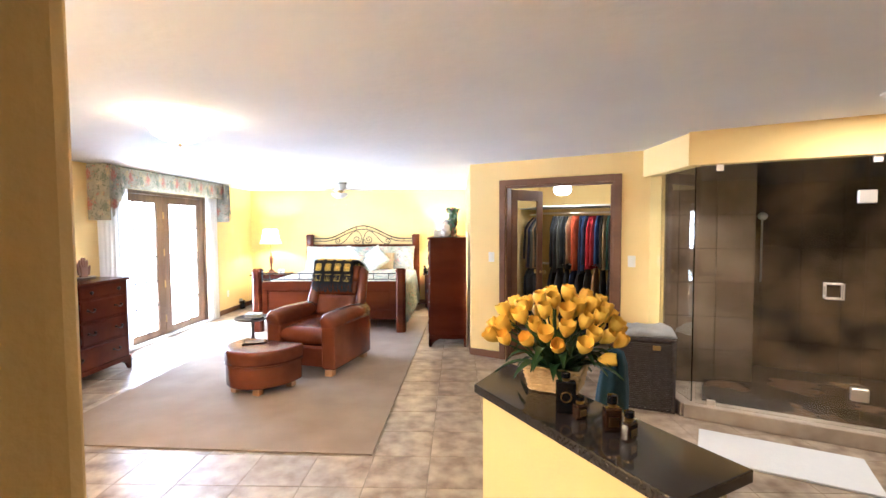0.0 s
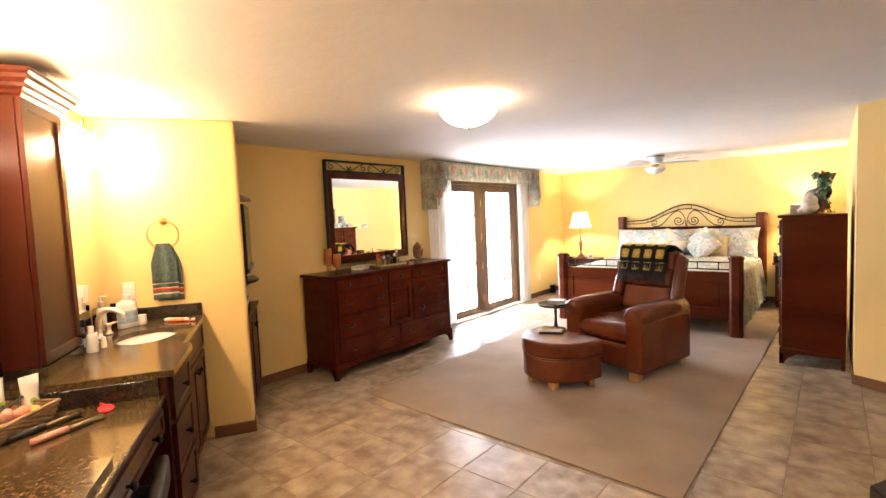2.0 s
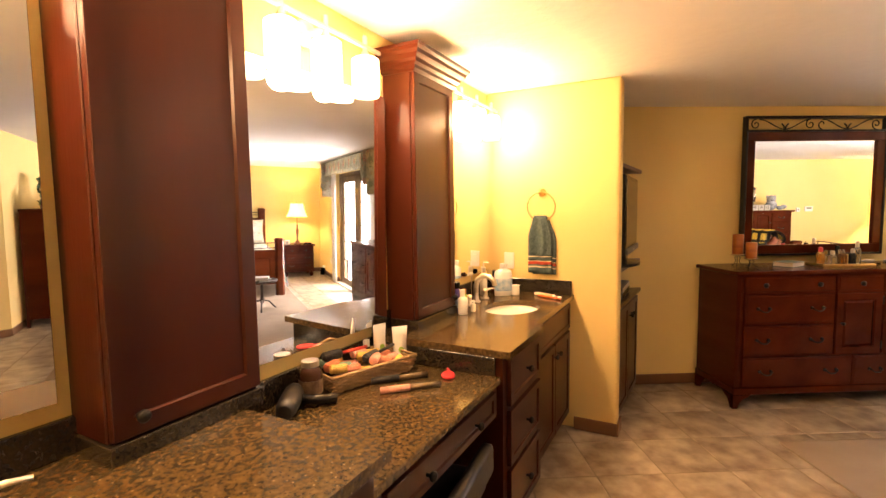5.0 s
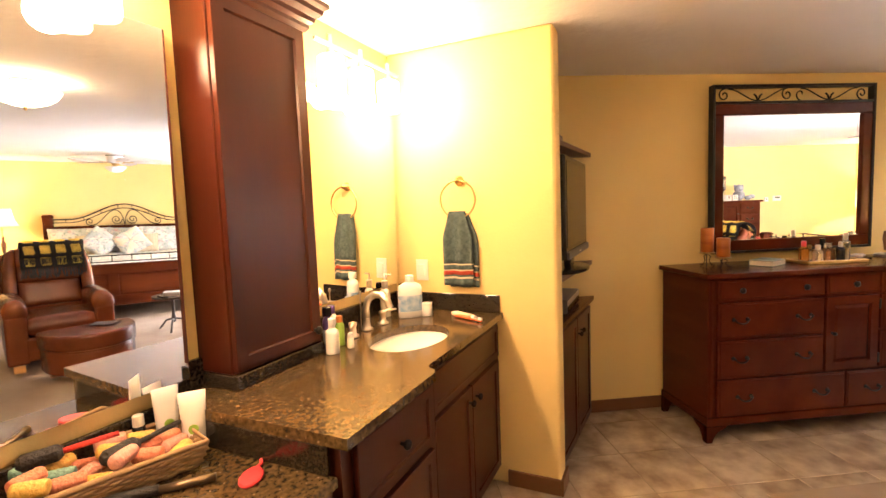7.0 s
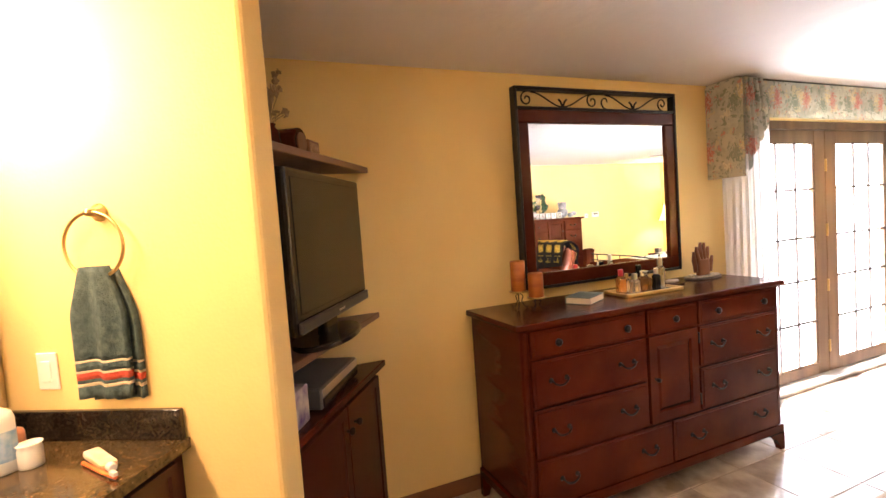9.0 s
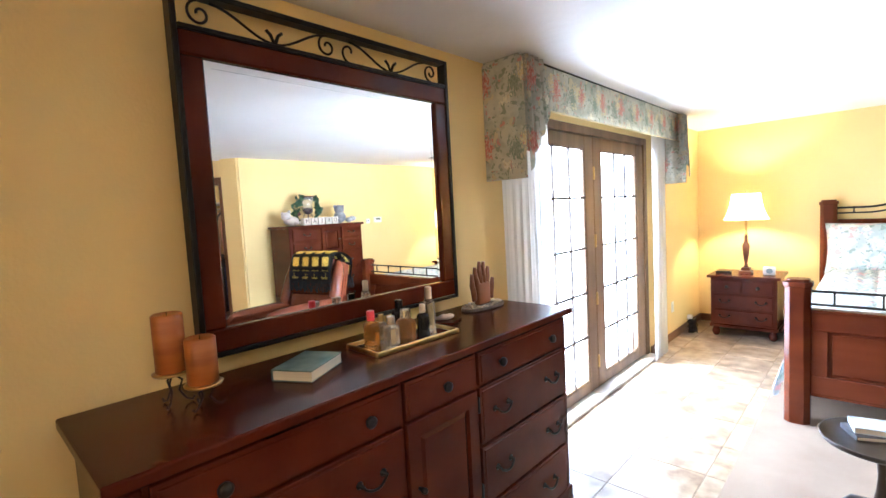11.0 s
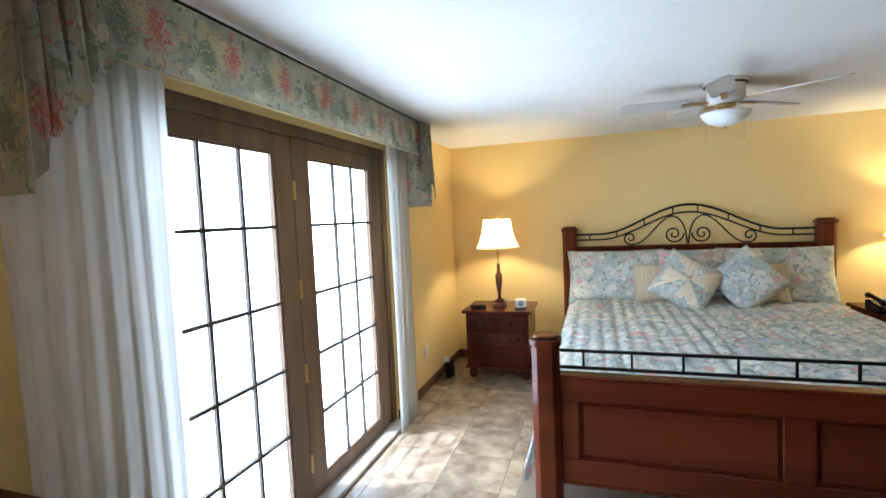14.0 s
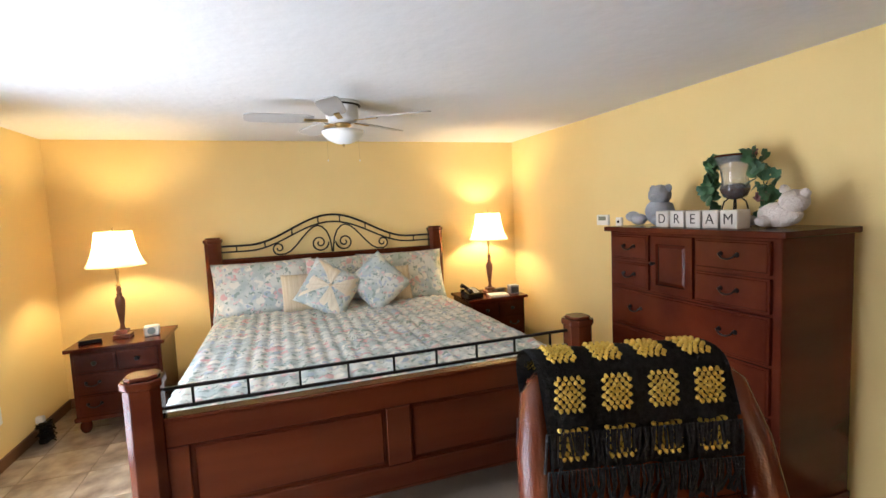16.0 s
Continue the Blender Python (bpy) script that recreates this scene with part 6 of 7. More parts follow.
bask = empty("flower_basket", pose(-0.015, 2.62, 0.9205, 0, 0, -26), "square natural wicker basket on the island", "basket")
weave_box(bask, 0.17, 0.15, 0.095, 0.22, 9, 12, WICKER)
part("rim", tube([(-0.106, -0.094, 0.095), (0.106, -0.094, 0.095), (0.106, 0.094, 0.095), (-0.106, 0.094, 0.095)], 0.007, 8, True), WICKER, bask, smooth=True)
part("base", bx((-0.08, -0.07, 0.0), (0.08, 0.07, 0.006)), WICKER, bask)
part("moss", bx((-0.092, -0.08, 0.06), (0.092, 0.08, 0.085), 0.01), LEAF, bask)


def tulip_mesh(open_):
    bm = bmesh.new()
    for layer in range(2):
        for p in range(3):
            a0 = p * 2 * math.pi / 3 + layer * math.pi / 3
            rows = []
            for j in range(7):
                v = j / 6
                r = (0.004 + 0.026 * math.sin(min(1, v * 1.25) * math.pi / 2)) * (1 + open_ * v * v) * (0.93 if layer else 1.0)
                z = 0.066 * v
                wid = 1.02 * math.sin(math.pi * (0.16 + 0.68 * v) ** 0.8) ** 0.6 + 0.03
                rows.append([bm.verts.new((r * math.cos(a0 + wid * q) * (1 - 0.06 * abs(q) * v), r * math.sin(a0 + wid * q) * (1 - 0.06 * abs(q) * v), z - 0.006 * q * q * v)) for q in (-1, -0.5, 0, 0.5, 1)])
            for a, b in zip(rows, rows[1:]):
                for q in range(4):
                    bm.faces.new((a[q], a[q + 1], b[q + 1], b[q]))
    me = bpy.data.meshes.new("tulip")
    bm.normal_update()
    bm.to_mesh(me)
    bm.free()
    me.shade_smooth()
    me.materials.append(TULIP)
    return me


TM = [tulip_mesh(-0.26), tulip_mesh(-0.18), tulip_mesh(0.0)]
bouquet = empty("tulip_bouquet", pose(-0.015, 2.62, 0.9205), "dense bunch of yellow silk tulips in a basket", "flowers")
rd = random.Random(21)
stems = bmesh.new()
heads = []
tries = 0
while len(heads) < 58 and tries < 4000:
    tries += 1
    a = rd.uniform(0, 2 * math.pi)
    e = math.asin(rd.uniform(0.12, 1.0))
    R = rd.uniform(0.85, 1.0)
    p = Vector((0.25 * R * math.cos(e) * math.cos(a), 0.19 * R * math.cos(e) * math.sin(a), 0.17 + 0.20 * R * math.sin(e)))
    if all((p - q).length > 0.056 for q in heads):
        heads.append(p)
for p in heads:
    d = Vector((p.x * 1.1, p.y * 1.3, max(0.05, p.z - 0.10))).normalized()
    d = (d + Vector((rd.uniform(-.25, .25), rd.uniform(-.25, .25), rd.uniform(0.4, 1.0)))).normalized()
    f = new("flower", rd.choice(TM))
    f.parent = bouquet
    f.matrix_basis = Matrix.Translation(p - d * 0.02) @ d.to_track_quat("Z", "Y").to_matrix().to_4x4() @ Matrix.Rotation(rd.uniform(0, 6.28), 4, "Z") @ Matrix.Diagonal((1.02, 1.02, 1.0, 1))
    tube([(p.x * 0.15, p.y * 0.15, 0.07), (p.x * 0.5, p.y * 0.5, 0.07 + (p.z - 0.07) * 0.55), tuple(p - d * 0.02)], 0.003, 5, bm=stems)
f = new("flower", TM[0])
f.parent = bouquet
f.matrix_basis = pose(0.118, -0.135, 0.150, 0, 84, -20)
tube([(0.03, 0, 0.075), (0.07, -0.06, 0.13), (0.1, -0.11, 0.145), (0.12, -0.136, 0.150)], 0.003, 5, bm=stems)
tagged(part("stem", stems, LEAF, bouquet), kind="stuff")
for i in range(34):
    a = rd.uniform(0, 6.28)
    L = rd.uniform(0.13, 0.22)
    rise = rd.uniform(0.02, 0.16)
    bm = bmesh.new()
    rows = []
    for j in range(7):
        v = j / 6
        w = 0.021 * math.sin(math.pi * (0.12 + 0.86 * v)) + 0.001
        r, z = 0.05 + L * v, 0.08 + rise * math.sin(v * 1.9) - 0.07 * v * v
        rows.append([bm.verts.new((r * math.cos(a) - q * w * math.sin(a), (r * math.sin(a) + q * w * math.cos(a)) * 0.85, z + 0.008 * abs(q))) for q in (-1, 0, 1)])
    for x, y in zip(rows, rows[1:]):
        for q in (0, 1):
            bm.faces.new((x[q], x[q + 1], y[q + 1], y[q]))
    part("leaf", bm, LEAF, bouquet, smooth=True)

bm = bmesh.new()
rings = []
for r, z in ((0.085, 0.0), (0.085, 0.3), (0.08, 0.55), (0.07, 0.75), (0.055, 0.88), (0.035, 0.94), (0.006, 0.955)):
    rings.append([bm.verts.new((r * (1 + 0.10 * math.sin(7 * a + 3 * z)) * math.cos(a) + 0.06 * z, r * (1 + 0.10 * math.sin(7 * a + 3 * z)) * math.sin(a), z)) for a in [2 * math.pi * k / 42 for k in range(42)]])
for a, b in zip(rings, rings[1:]):
    for k in range(42):
        bm.faces.new((a[k], a[(k + 1) % 42], b[(k + 1) % 42], b[k]))
bm.faces.new(rings[0][::-1])
bm.faces.new(rings[-1])
tc2 = tagged(part("draped_cloth", bm, mat("teal_cloth", (0.004, 0.032, 0.055), 0.85, colour2=(0.008, 0.05, 0.08), scale=9, bump=0.3, bscale=150), smooth=True), "dark teal cloth gathered to a peak behind the island", "cloth")
tc2.matrix_world = pose(0.31, 3.08, 0.0005)
AMBER = mat("dark_amber_glass", (0.03, 0.012, 0.006), 0.08, coat=0.6)
for x, y, h, tilt, w, glass, label in ((-0.035, 2.375, 0.135, -8, 0.033, TVB, "tall black glass bottle with a gold ring emblem"), (0.000, 2.325, 0.075, 30, 0.022, AMBER, "small dark glass bottle with metal collar"), (0.075, 2.235, 0.112, 5, 0.027, AMBER, "dark amber glass bottle with black cap"), (0.105, 2.175, 0.085, 40, 0.025, AMBER, "small dark glass bottle with metal collar")):
    b = empty("perfume_bottle", pose(x, y, 0.9205, 0, 0, tilt), label, "bottle", "island bottles")
    k = 0.80 if glass is TVB else 0.66
    part("flask", bx((-w, -0.015, 0.0), (w, 0.015, h * k), 0.007, seg=3), glass, b)
    part("collar", lathe([(0.010, h * k), (0.013, h * k + 0.002), (0.013, h * k + 0.009), (0.009, h * k + 0.011)], 14), BRASS, b, "brass collar")
    part("cap", lathe([(0.013, h * k + 0.0115), (0.015, h * k + 0.013), (0.015, h), (0.0005, h + 0.002)], 14), TVB, b)
    if glass is TVB:
        part("emblem", tube([(0.017 * math.cos(q * math.pi / 10), -0.0165, h * 0.42 + 0.017 * math.sin(q * math.pi / 10)) for q in range(20)], 0.0022, 6, True), BRASS, b, "gold ring emblem")
    else:
        part("plate", bx((-w * 0.6, -0.0165, h * 0.16), (w * 0.6, -0.0152, h * 0.42), 0.0005), BRASS, b, "small gold plate")

# ---- hamper and bath mat ----
DWICK = mat("dark_wicker", (0.022, 0.016, 0.015), 0.5, colour2=(0.055, 0.042, 0.040), scale=30, bump=0.3)
hm = empty("laundry_hamper", pose(1.23, 4.86, 0, 0, 0, -20), "dark brown woven laundry hamper with lid", "hamper")
part("liner", bx((-0.19, -0.145, 0.02), (0.19, 0.145, 0.585)), DWICK, hm)
weave_box(hm, 0.40, 0.31, 0.58, 0.04, 34, 19, DWICK)
part("lid", bx((-0.214, -0.170, 0.586), (0.214, 0.170, 0.618), 0.010, seg=3), DWICK, hm)
for x in (-0.20, 0.20):
    for y in (-0.155, 0.155):
        part("corner_post", bx((x - 0.016, y - 0.016, 0.0), (x + 0.016, y + 0.016, 0.586), 0.004), DWICK, hm)
part("tag", bx((0.04, -0.19, 0.52), (0.10, -0.1755, 0.56), 0.002), BRASS, hm)


def cloth_pile(name, m, w, d, t, material, label, cat, seed):
    bm = bmesh.new()
    n = 26
    r = random.Random(seed)
    ox = r.uniform(0, 9)
    g = []
    for j in range(n + 1):
        row = []
        for i in range(n + 1):
            a, b = -1 + 2 * i / n, -1 + 2 * j / n
            k = 1 + 0.10 * noise.noise(Vector((math.atan2(b, a) * 1.3 + ox, 0, 0)))
            z = t * (0.7 + 0.6 * abs(noise.noise(Vector((a * 1.7 + ox, b * 1.7, 0))))) * max(0, (1 - a ** 6) * (1 - b ** 6)) ** 0.5 + 0.002
            row.append(bm.verts.new((a * w / 2 * k, b * d / 2 * k, z)))
        g.append(row)
    for j in range(n):
        for i in range(n):
            bm.faces.new((g[j][i], g[j][i + 1], g[j + 1][i + 1], g[j + 1][i]))
    bmesh.ops.solidify(bm, geom=bm.faces[:], thickness=0.002)
    ob = tagged(part(name, bm, material, smooth=True), label, cat)
    ob.matrix_world = m
    return ob


TERRY = mat("white_terry", (0.80, 0.80, 0.79), 0.95, colour2=(0.78, 0.78, 0.78), scale=30, bump=0.8, bscale=250)
cloth_pile("folded_towel", pose(1.24, 4.85, 0.6185, 0, 0, -15), 0.40, 0.31, 0.085, TERRY, "crumpled white towel on the hamper lid", "towel", 2)
bmat = tagged(part("bath_mat", bx((0, -0.5, 0.0005), (0.95, 0, 0.018), 0.007, seg=2), TERRY), "thick white terry bath mat by the shower", "bath mat")
bmat.matrix_world = pose(1.415, 4.33, 0, 0, 0, -28)


# ---- bottles and clutter by the sink ----
def bottle(x, y, z, r, h, body, cap, label, m=VAN, cap_r=0.6, cap_h=0.22, pump=False, flat=1.0, band=None, name="bottle", cat="bottle", turn=20):
    t = empty(name, m @ pose(x, y, z, 0, 0, turn), label, cat, "counter bottles")
    sh = h * (1 - cap_h)
    bm = lathe([(r * 0.94, 0), (r, 0.004), (r, sh * 0.8), (r * 0.9, sh * 0.9), (r * cap_r * 0.9, sh)], 22)
    bmesh.ops.transform(bm, matrix=Matrix.Diagonal((1, flat, 1, 1)), verts=bm.verts[:])
    b = part("body", bm, body, t, smooth=True)
    part("cap", lathe([(r * cap_r, sh + 0.0003), (r * cap_r, h * 0.985), (r * cap_r * 0.8, h), (0.0005, h)], 16), cap, t)
    if pump:
        part("pump", tube([(0, 0, h), (0, 0, h + 0.03), (0, 0.035, h + 0.028)], 0.005, 8), cap, t)
    if band:
        bm = lathe([(r * 1.012, sh * 0.18), (r * 1.012, sh * 0.62)], 22)
        bmesh.ops.transform(bm, matrix=Matrix.Diagonal((1, flat, 1, 1)), verts=bm.verts[:])
        part("label_band", bm, band, b)
    return t


P_WHITE = mat("bottle_white", (0.72, 0.72, 0.70), 0.3)
P_BLUE = mat("label_blue", (0.16, 0.33, 0.55), 0.4, colour2=(0.55, 0.62, 0.68), scale=30)
P_PURPLE = mat("bottle_purple", (0.06, 0.03, 0.16), 0.3)
P_GREEN = mat("label_green", (0.25, 0.45, 0.06), 0.4)
P_CLEAR = mat("clear_plastic", (0.72, 0.70, 0.62), 0.1)
P_BROWN = mat("bottle_brown", (0.06, 0.02, 0.012), 0.2)
P_PINK = mat("coral_plastic", (0.72, 0.05, 0.06), 0.4)
bottle(0.215, -0.40, 0.911, 0.060, 0.212, P_WHITE, P_WHITE, "large white lotion bottle with blue label", flat=0.5, band=P_BLUE, cap_r=0.36, cap_h=0.15, turn=-52)
bottle(0.165, -0.335, 0.911, 0.028, 0.065, P_WHITE, P_WHITE, "small white paper rinse cup", cap_r=1.08, cap_h=0.05, name="cup", cat="cup")
bottle(0.835, -0.40, 0.911, 0.026, 0.135, P_WHITE, P_WHITE, "white cosmetic bottle beside the tower cabinet", cap_r=0.5, cap_h=0.28)
bottle(0.785, -0.46, 0.911, 0.03, 0.165, P_PURPLE, TVB, "dark purple shampoo bottle with black cap", flat=0.6, band=P_BLUE)
bottle(0.845, -0.485, 0.911, 0.030, 0.19, mat("wine_bottle", (0.16, 0.015, 0.05), 0.25), P_BROWN, "wine red shampoo bottle with brown cap", flat=0.7, cap_r=0.5, turn=-50)
bottle(0.80, -0.53, 0.911, 0.030, 0.20, mat("violet_bottle", (0.035, 0.03, 0.20), 0.25), P_BROWN, "violet blue shampoo bottle with pale label", flat=0.6, band=P_BLUE, cap_r=0.5, turn=-50)
bottle(0.735, -0.44, 0.911, 0.018, 0.12, P_GREEN, mat("amber_cap", (0.5, 0.16, 0.02), 0.4), "small green bottle with orange cap", cap_r=0.7)
bottle(0.71, -0.50, 0.911, 0.024, 0.155, P_WHITE, P_PURPLE, "slim white spray bottle", cap_r=0.7)
bottle(0.755, -0.375, 0.911, 0.014, 0.06, P_CLEAR, P_WHITE, "tiny clear bottle with white cap", cap_r=0.7)
bottle(0.24, -0.53, 0.911, 0.026, 0.185, P_CLEAR, CHROME, "clear soap dispenser with metal pump", pump=True)
bottle(0.12, -0.50, 0.911, 0.03, 0.15, P_BROWN, TVB, "brown mouthwash bottle by the wall", cap_r=0.55)
bottle(0.14, -0.42, 0.911, 0.03, 0.12, mat("peach_bottle", (0.55, 0.25, 0.15), 0.3), P_BROWN, "peach lotion bottle with brown cap", cap_r=0.5)
tb = empty("toothbrush", VAN @ pose(0.20, -0.10, 0.911, 0, 0, 65), "orange toothbrush lying on the granite", "toothbrush")
part("handle", tube([(-0.09, 0, 0.006), (0.02, 0, 0.007), (0.09, 0.004, 0.008)], 0.005, 8), mat("orange_plastic", (0.75, 0.14, 0.03), 0.4), tb, smooth=True)
part("bristles", bx((0.068, -0.002, 0.011), (0.092, 0.009, 0.022), 0.001), P_WHITE, tb)
tt = empty("toothpaste_tube", VAN @ pose(0.15, -0.14, 0.911, 0, 0, 60), "flattened toothpaste tube with coloured print", "tube")
part("tube", bx((-0.08, -0.02, 0.0), (0.07, 0.02, 0.02), 0.008, seg=2), mat("tube_print", (0.72, 0.68, 0.6), 0.35, colour2=(0.65, 0.25, 0.04), scale=12), tt)
part("cap", lathe([(0.011, 0), (0.011, 0.02), (0.009, 0.022)], 12, pose(0.07, 0, 0.011, 0, 90)), P_WHITE, tt)

# ---- makeup desk clutter ----
DZ = 0.8005
bk = empty("wicker_tray", VAN @ pose(1.60, -0.50, DZ, 0, 0, -18), "wicker tray full of coloured hair curlers", "basket")
weave_box(bk, 0.36, 0.20, 0.065, 0.12, 7, 16, mat("brown_wicker", (0.22, 0.13, 0.06), 0.7, colour2=(0.32, 0.20, 0.10), scale=30, bump=0.3))
part("bottom", bx((-0.17, -0.09, 0.0), (0.17, 0.09, 0.008)), SHELF, bk)
part("rim", tube([(-0.20, -0.112, 0.066), (0.20, -0.112, 0.066), (0.20, 0.112, 0.066), (-0.20, 0.112, 0.066)], 0.007, 8, True), bpy.data.materials["brown_wicker"], bk, smooth=True)
cols = {"coral": (0.75, 0.25, 0.15), "yellow": (0.75, 0.48, 0.12), "pink": (0.78, 0.36, 0.30), "teal": (0.2, 0.4, 0.33), "black": (0.015, 0.013, 0.013), "red": (0.6, 0.04, 0.03)}
CM = {k: mat("curler_" + k, c, 0.5, colour2=tuple(q * 0.75 for q in c), scale=60, bump=0.6, bscale=140) for k, c in cols.items()}
rd = random.Random(8)
seq = ["coral", "yellow", "pink", "coral", "yellow", "teal", "pink", "coral", "yellow", "pink", "teal", "coral", "yellow", "coral", "pink", "yellow", "coral", "yellow"]
for i, c in enumerate(seq):
    gx, gy = -0.145 + 0.058 * (i % 6), -0.055 + 0.055 * (i // 6)
    t = empty("hair_curler", VAN @ pose(1.60, -0.50, DZ, 0, 0, -18) @ pose(gx + rd.uniform(-.01, .01), gy + rd.uniform(-.01, .01), 0.030 + 0.018 * (i % 3), rd.uniform(-12, 12), 0, rd.uniform(-50, 50)), "%s ribbed foam hair curler in the tray" % c, "hair curler", "hair curlers")
    part("roller", lathe([(0.012, -0.034), (0.017, -0.032)] + [(0.0175 + 0.0015 * (k % 2), -0.028 + 0.0056 * k) for k in range(11)] + [(0.017, 0.032), (0.012, 0.034)], 12, pose(0, 0, 0.012, 0, 90)), CM[c], t, smooth=True)
for k, (x, y, a, c) in enumerate(((-0.07, 0.02, 15, "black"), (0.07, -0.03, -10, "red"))):
    t = empty("hair_brush", VAN @ pose(1.60, -0.50, DZ + 0.085 + 0.02 * k, 0, 0, -18) @ pose(x, y, 0, 0, 4, a), "%s hair brush lying across the curlers" % c, "brush")
    part("handle", tube([(-0.11, 0, 0), (-0.04, 0, 0), (0.0, 0, 0)], 0.007, 8), CM[c], t, smooth=True)
    part("bristle_head", lathe([(0.012, 0), (0.02, 0.01), (0.02, 0.075), (0.012, 0.085)], 12, pose(0, 0, 0, 0, 90)), CM["black"], t)
tube_t = empty("cream_tube", VAN @ pose(1.40, -0.44, DZ, 0, 0, -40) @ Matrix.Scale(1.08, 4), "white cream tube with green print standing on cap", "tube")
bm = bmesh.new()
rings = []
for v in (0.0, 0.15, 0.4, 0.7, 1.0):
    rings.append([bm.verts.new((0.026 * (1 + 0.25 * v) * math.cos(a), 0.02 * (1 - 0.93 * v) * math.sin(a), 0.03 + 0.125 * v)) for a in [2 * math.pi * i / 18 for i in range(18)]])
for a, b in zip(rings, rings[1:]):
    for i in range(18):
        bm.faces.new((a[i], a[(i + 1) % 18], b[(i + 1) % 18], b[i]))
bm.faces.new(rings[-1])
part("body", bm, P_WHITE, tube_t, smooth=True)
part("cap", lathe([(0.024, 0.0), (0.025, 0.028), (0.02, 0.031)], 18), mat("cap_green", (0.02, 0.06, 0.03), 0.4), tube_t)
part("print", lathe([(0.012, 0), (0.012, 0.001), (0.0005, 0.0012)], 16, pose(0, 0.0185, 0.062, -82)), P_GREEN, tube_t)
copy_thing(tube_t, VAN @ pose(1.405, -0.545, DZ, 0, 0, -20) @ Matrix.Scale(1.0, 4))
bottle(1.47, -0.57, DZ, 0.018, 0.11, TVB, P_WHITE, "slim black bottle with white cap", cap_r=0.8, cap_h=0.28)
bottle(1.865, -0.52, DZ, 0.042, 0.142, P_BROWN, CHROME, "brown glass vitamin jar with metal lid", cap_r=0.75, cap_h=0.16, band=mat("jar_label", (0.10, 0.05, 0.03), 0.5, colour2=(0.3, 0.2, 0.12), scale=40))
hd_ = empty("hair_dryer", VAN @ pose(1.985, -0.50, DZ, 0, 0, 35), "grey and black hair dryer lying on the desk", "hair dryer")
part("barrel", lathe([(0.03, -0.09), (0.034, -0.07), (0.036, 0.0), (0.034, 0.06), (0.026, 0.10), (0.022, 0.10)], 20, pose(0, 0, 0.037, 0, 90)), mat("dryer_grey", (0.02, 0.02, 0.021), 0.3), hd_, smooth=True)
part("handle", tube([(-0.03, 0.02, 0.03), (-0.035, 0.09, 0.022), (-0.045, 0.15, 0.02)], 0.018, 10), TVB, hd_, smooth=True)
for (x, y, a), c in (((1.58, -0.33, 48), "black"), ((1.65, -0.235, 45), "pink")):
    t = empty("curling_iron", VAN @ pose(x, y, DZ, 0, 0, a + 90), "%s handled curling iron lying on granite" % c, "curling iron", "curling irons")
    part("barrel", tube([(0.0, 0, 0.012), (0.12, 0, 0.012)], 0.010, 10), mat("iron_metal", (0.16, 0.12, 0.08), 0.3, metal=0.8) if "iron_metal" not in bpy.data.materials else bpy.data.materials["iron_metal"], t, smooth=True)
    part("handle", tube([(-0.11, 0, 0.013), (-0.05, 0, 0.014), (0.0, 0, 0.013)], 0.0125, 10), CM[c], t, smooth=True)
pk = empty("paddle_brush", VAN @ pose(1.46, -0.17, DZ, 0, 0, 30), "flat coral plastic hair pick on the desk", "comb")
part("paddle", prism([(0.045 * math.cos(a * math.pi / 8) - 0.01, 0.028 * math.sin(a * math.pi / 8)) for a in range(16)], 0.0, 0.010, 0.003), P_PINK, pk)
part("grip", tube([(-0.05, 0, 0.005), (-0.075, 0.006, 0.005), (-0.09, 0.0, 0.005)], 0.005, 6), P_PINK, pk)

# ---- things on the dresser ----
GREY = mat("grey_plush", (0.24, 0.24, 0.26), 0.95, colour2=(0.42, 0.42, 0.44), scale=7, bump=1.0, bscale=120)
IVORY = mat("ivory_plush", (0.55, 0.48, 0.42), 0.95, colour2=(0.68, 0.60, 0.54), scale=7, bump=1.0, bscale=120)


def blobs(spec):
    bm = bmesh.new()
    for x, y, z, r, sx, sy, sz in spec:
        q = bmesh.ops.create_icosphere(bm, subdivisions=3, radius=r)
        bmesh.ops.transform(bm, matrix=Matrix.Translation((x, y, z)) @ Matrix.Diagonal((sx, sy, sz, 1)), verts=q["verts"])
    for v in bm.verts:
        v.co += v.co.normalized() * 0.006 * noise.noise(v.co * 45)
    return bm


DT = 1.0125
CANDLE = mat("amber_wax", (0.24, 0.055, 0.005), 0.45, colour2=(0.42, 0.13, 0.013), scale=6, stretch=(0.4, 0.4, 4), bump=0.1)
cs = empty("candle_stand", pose(-4.315, 4.275, DT), "scrolled bronze stand holding two amber pillar candles", "candle holder")
for x, y, h in ((-0.035, -0.015, 0.085), (0.055, 0.03, 0.06)):
    part("cup", lathe([(0.012, h - 0.006), (0.045, h), (0.048, h + 0.006), (0.04, h + 0.007)], 20, pose(x, y, 0)), BRASS, cs, smooth=True)
    for k in range(3):
        a = 2.1 * k + x * 20
        part("scroll_leg", tube([(x + r * math.cos(a), y + r * math.sin(a), z) for r, z in ((0.004, h - 0.005), (0.022, h * 0.75), (0.012, h * 0.45), (0.028, h * 0.12), (0.042, 0.004), (0.048, 0.012))], 0.003, 6), IRON, cs, smooth=True)
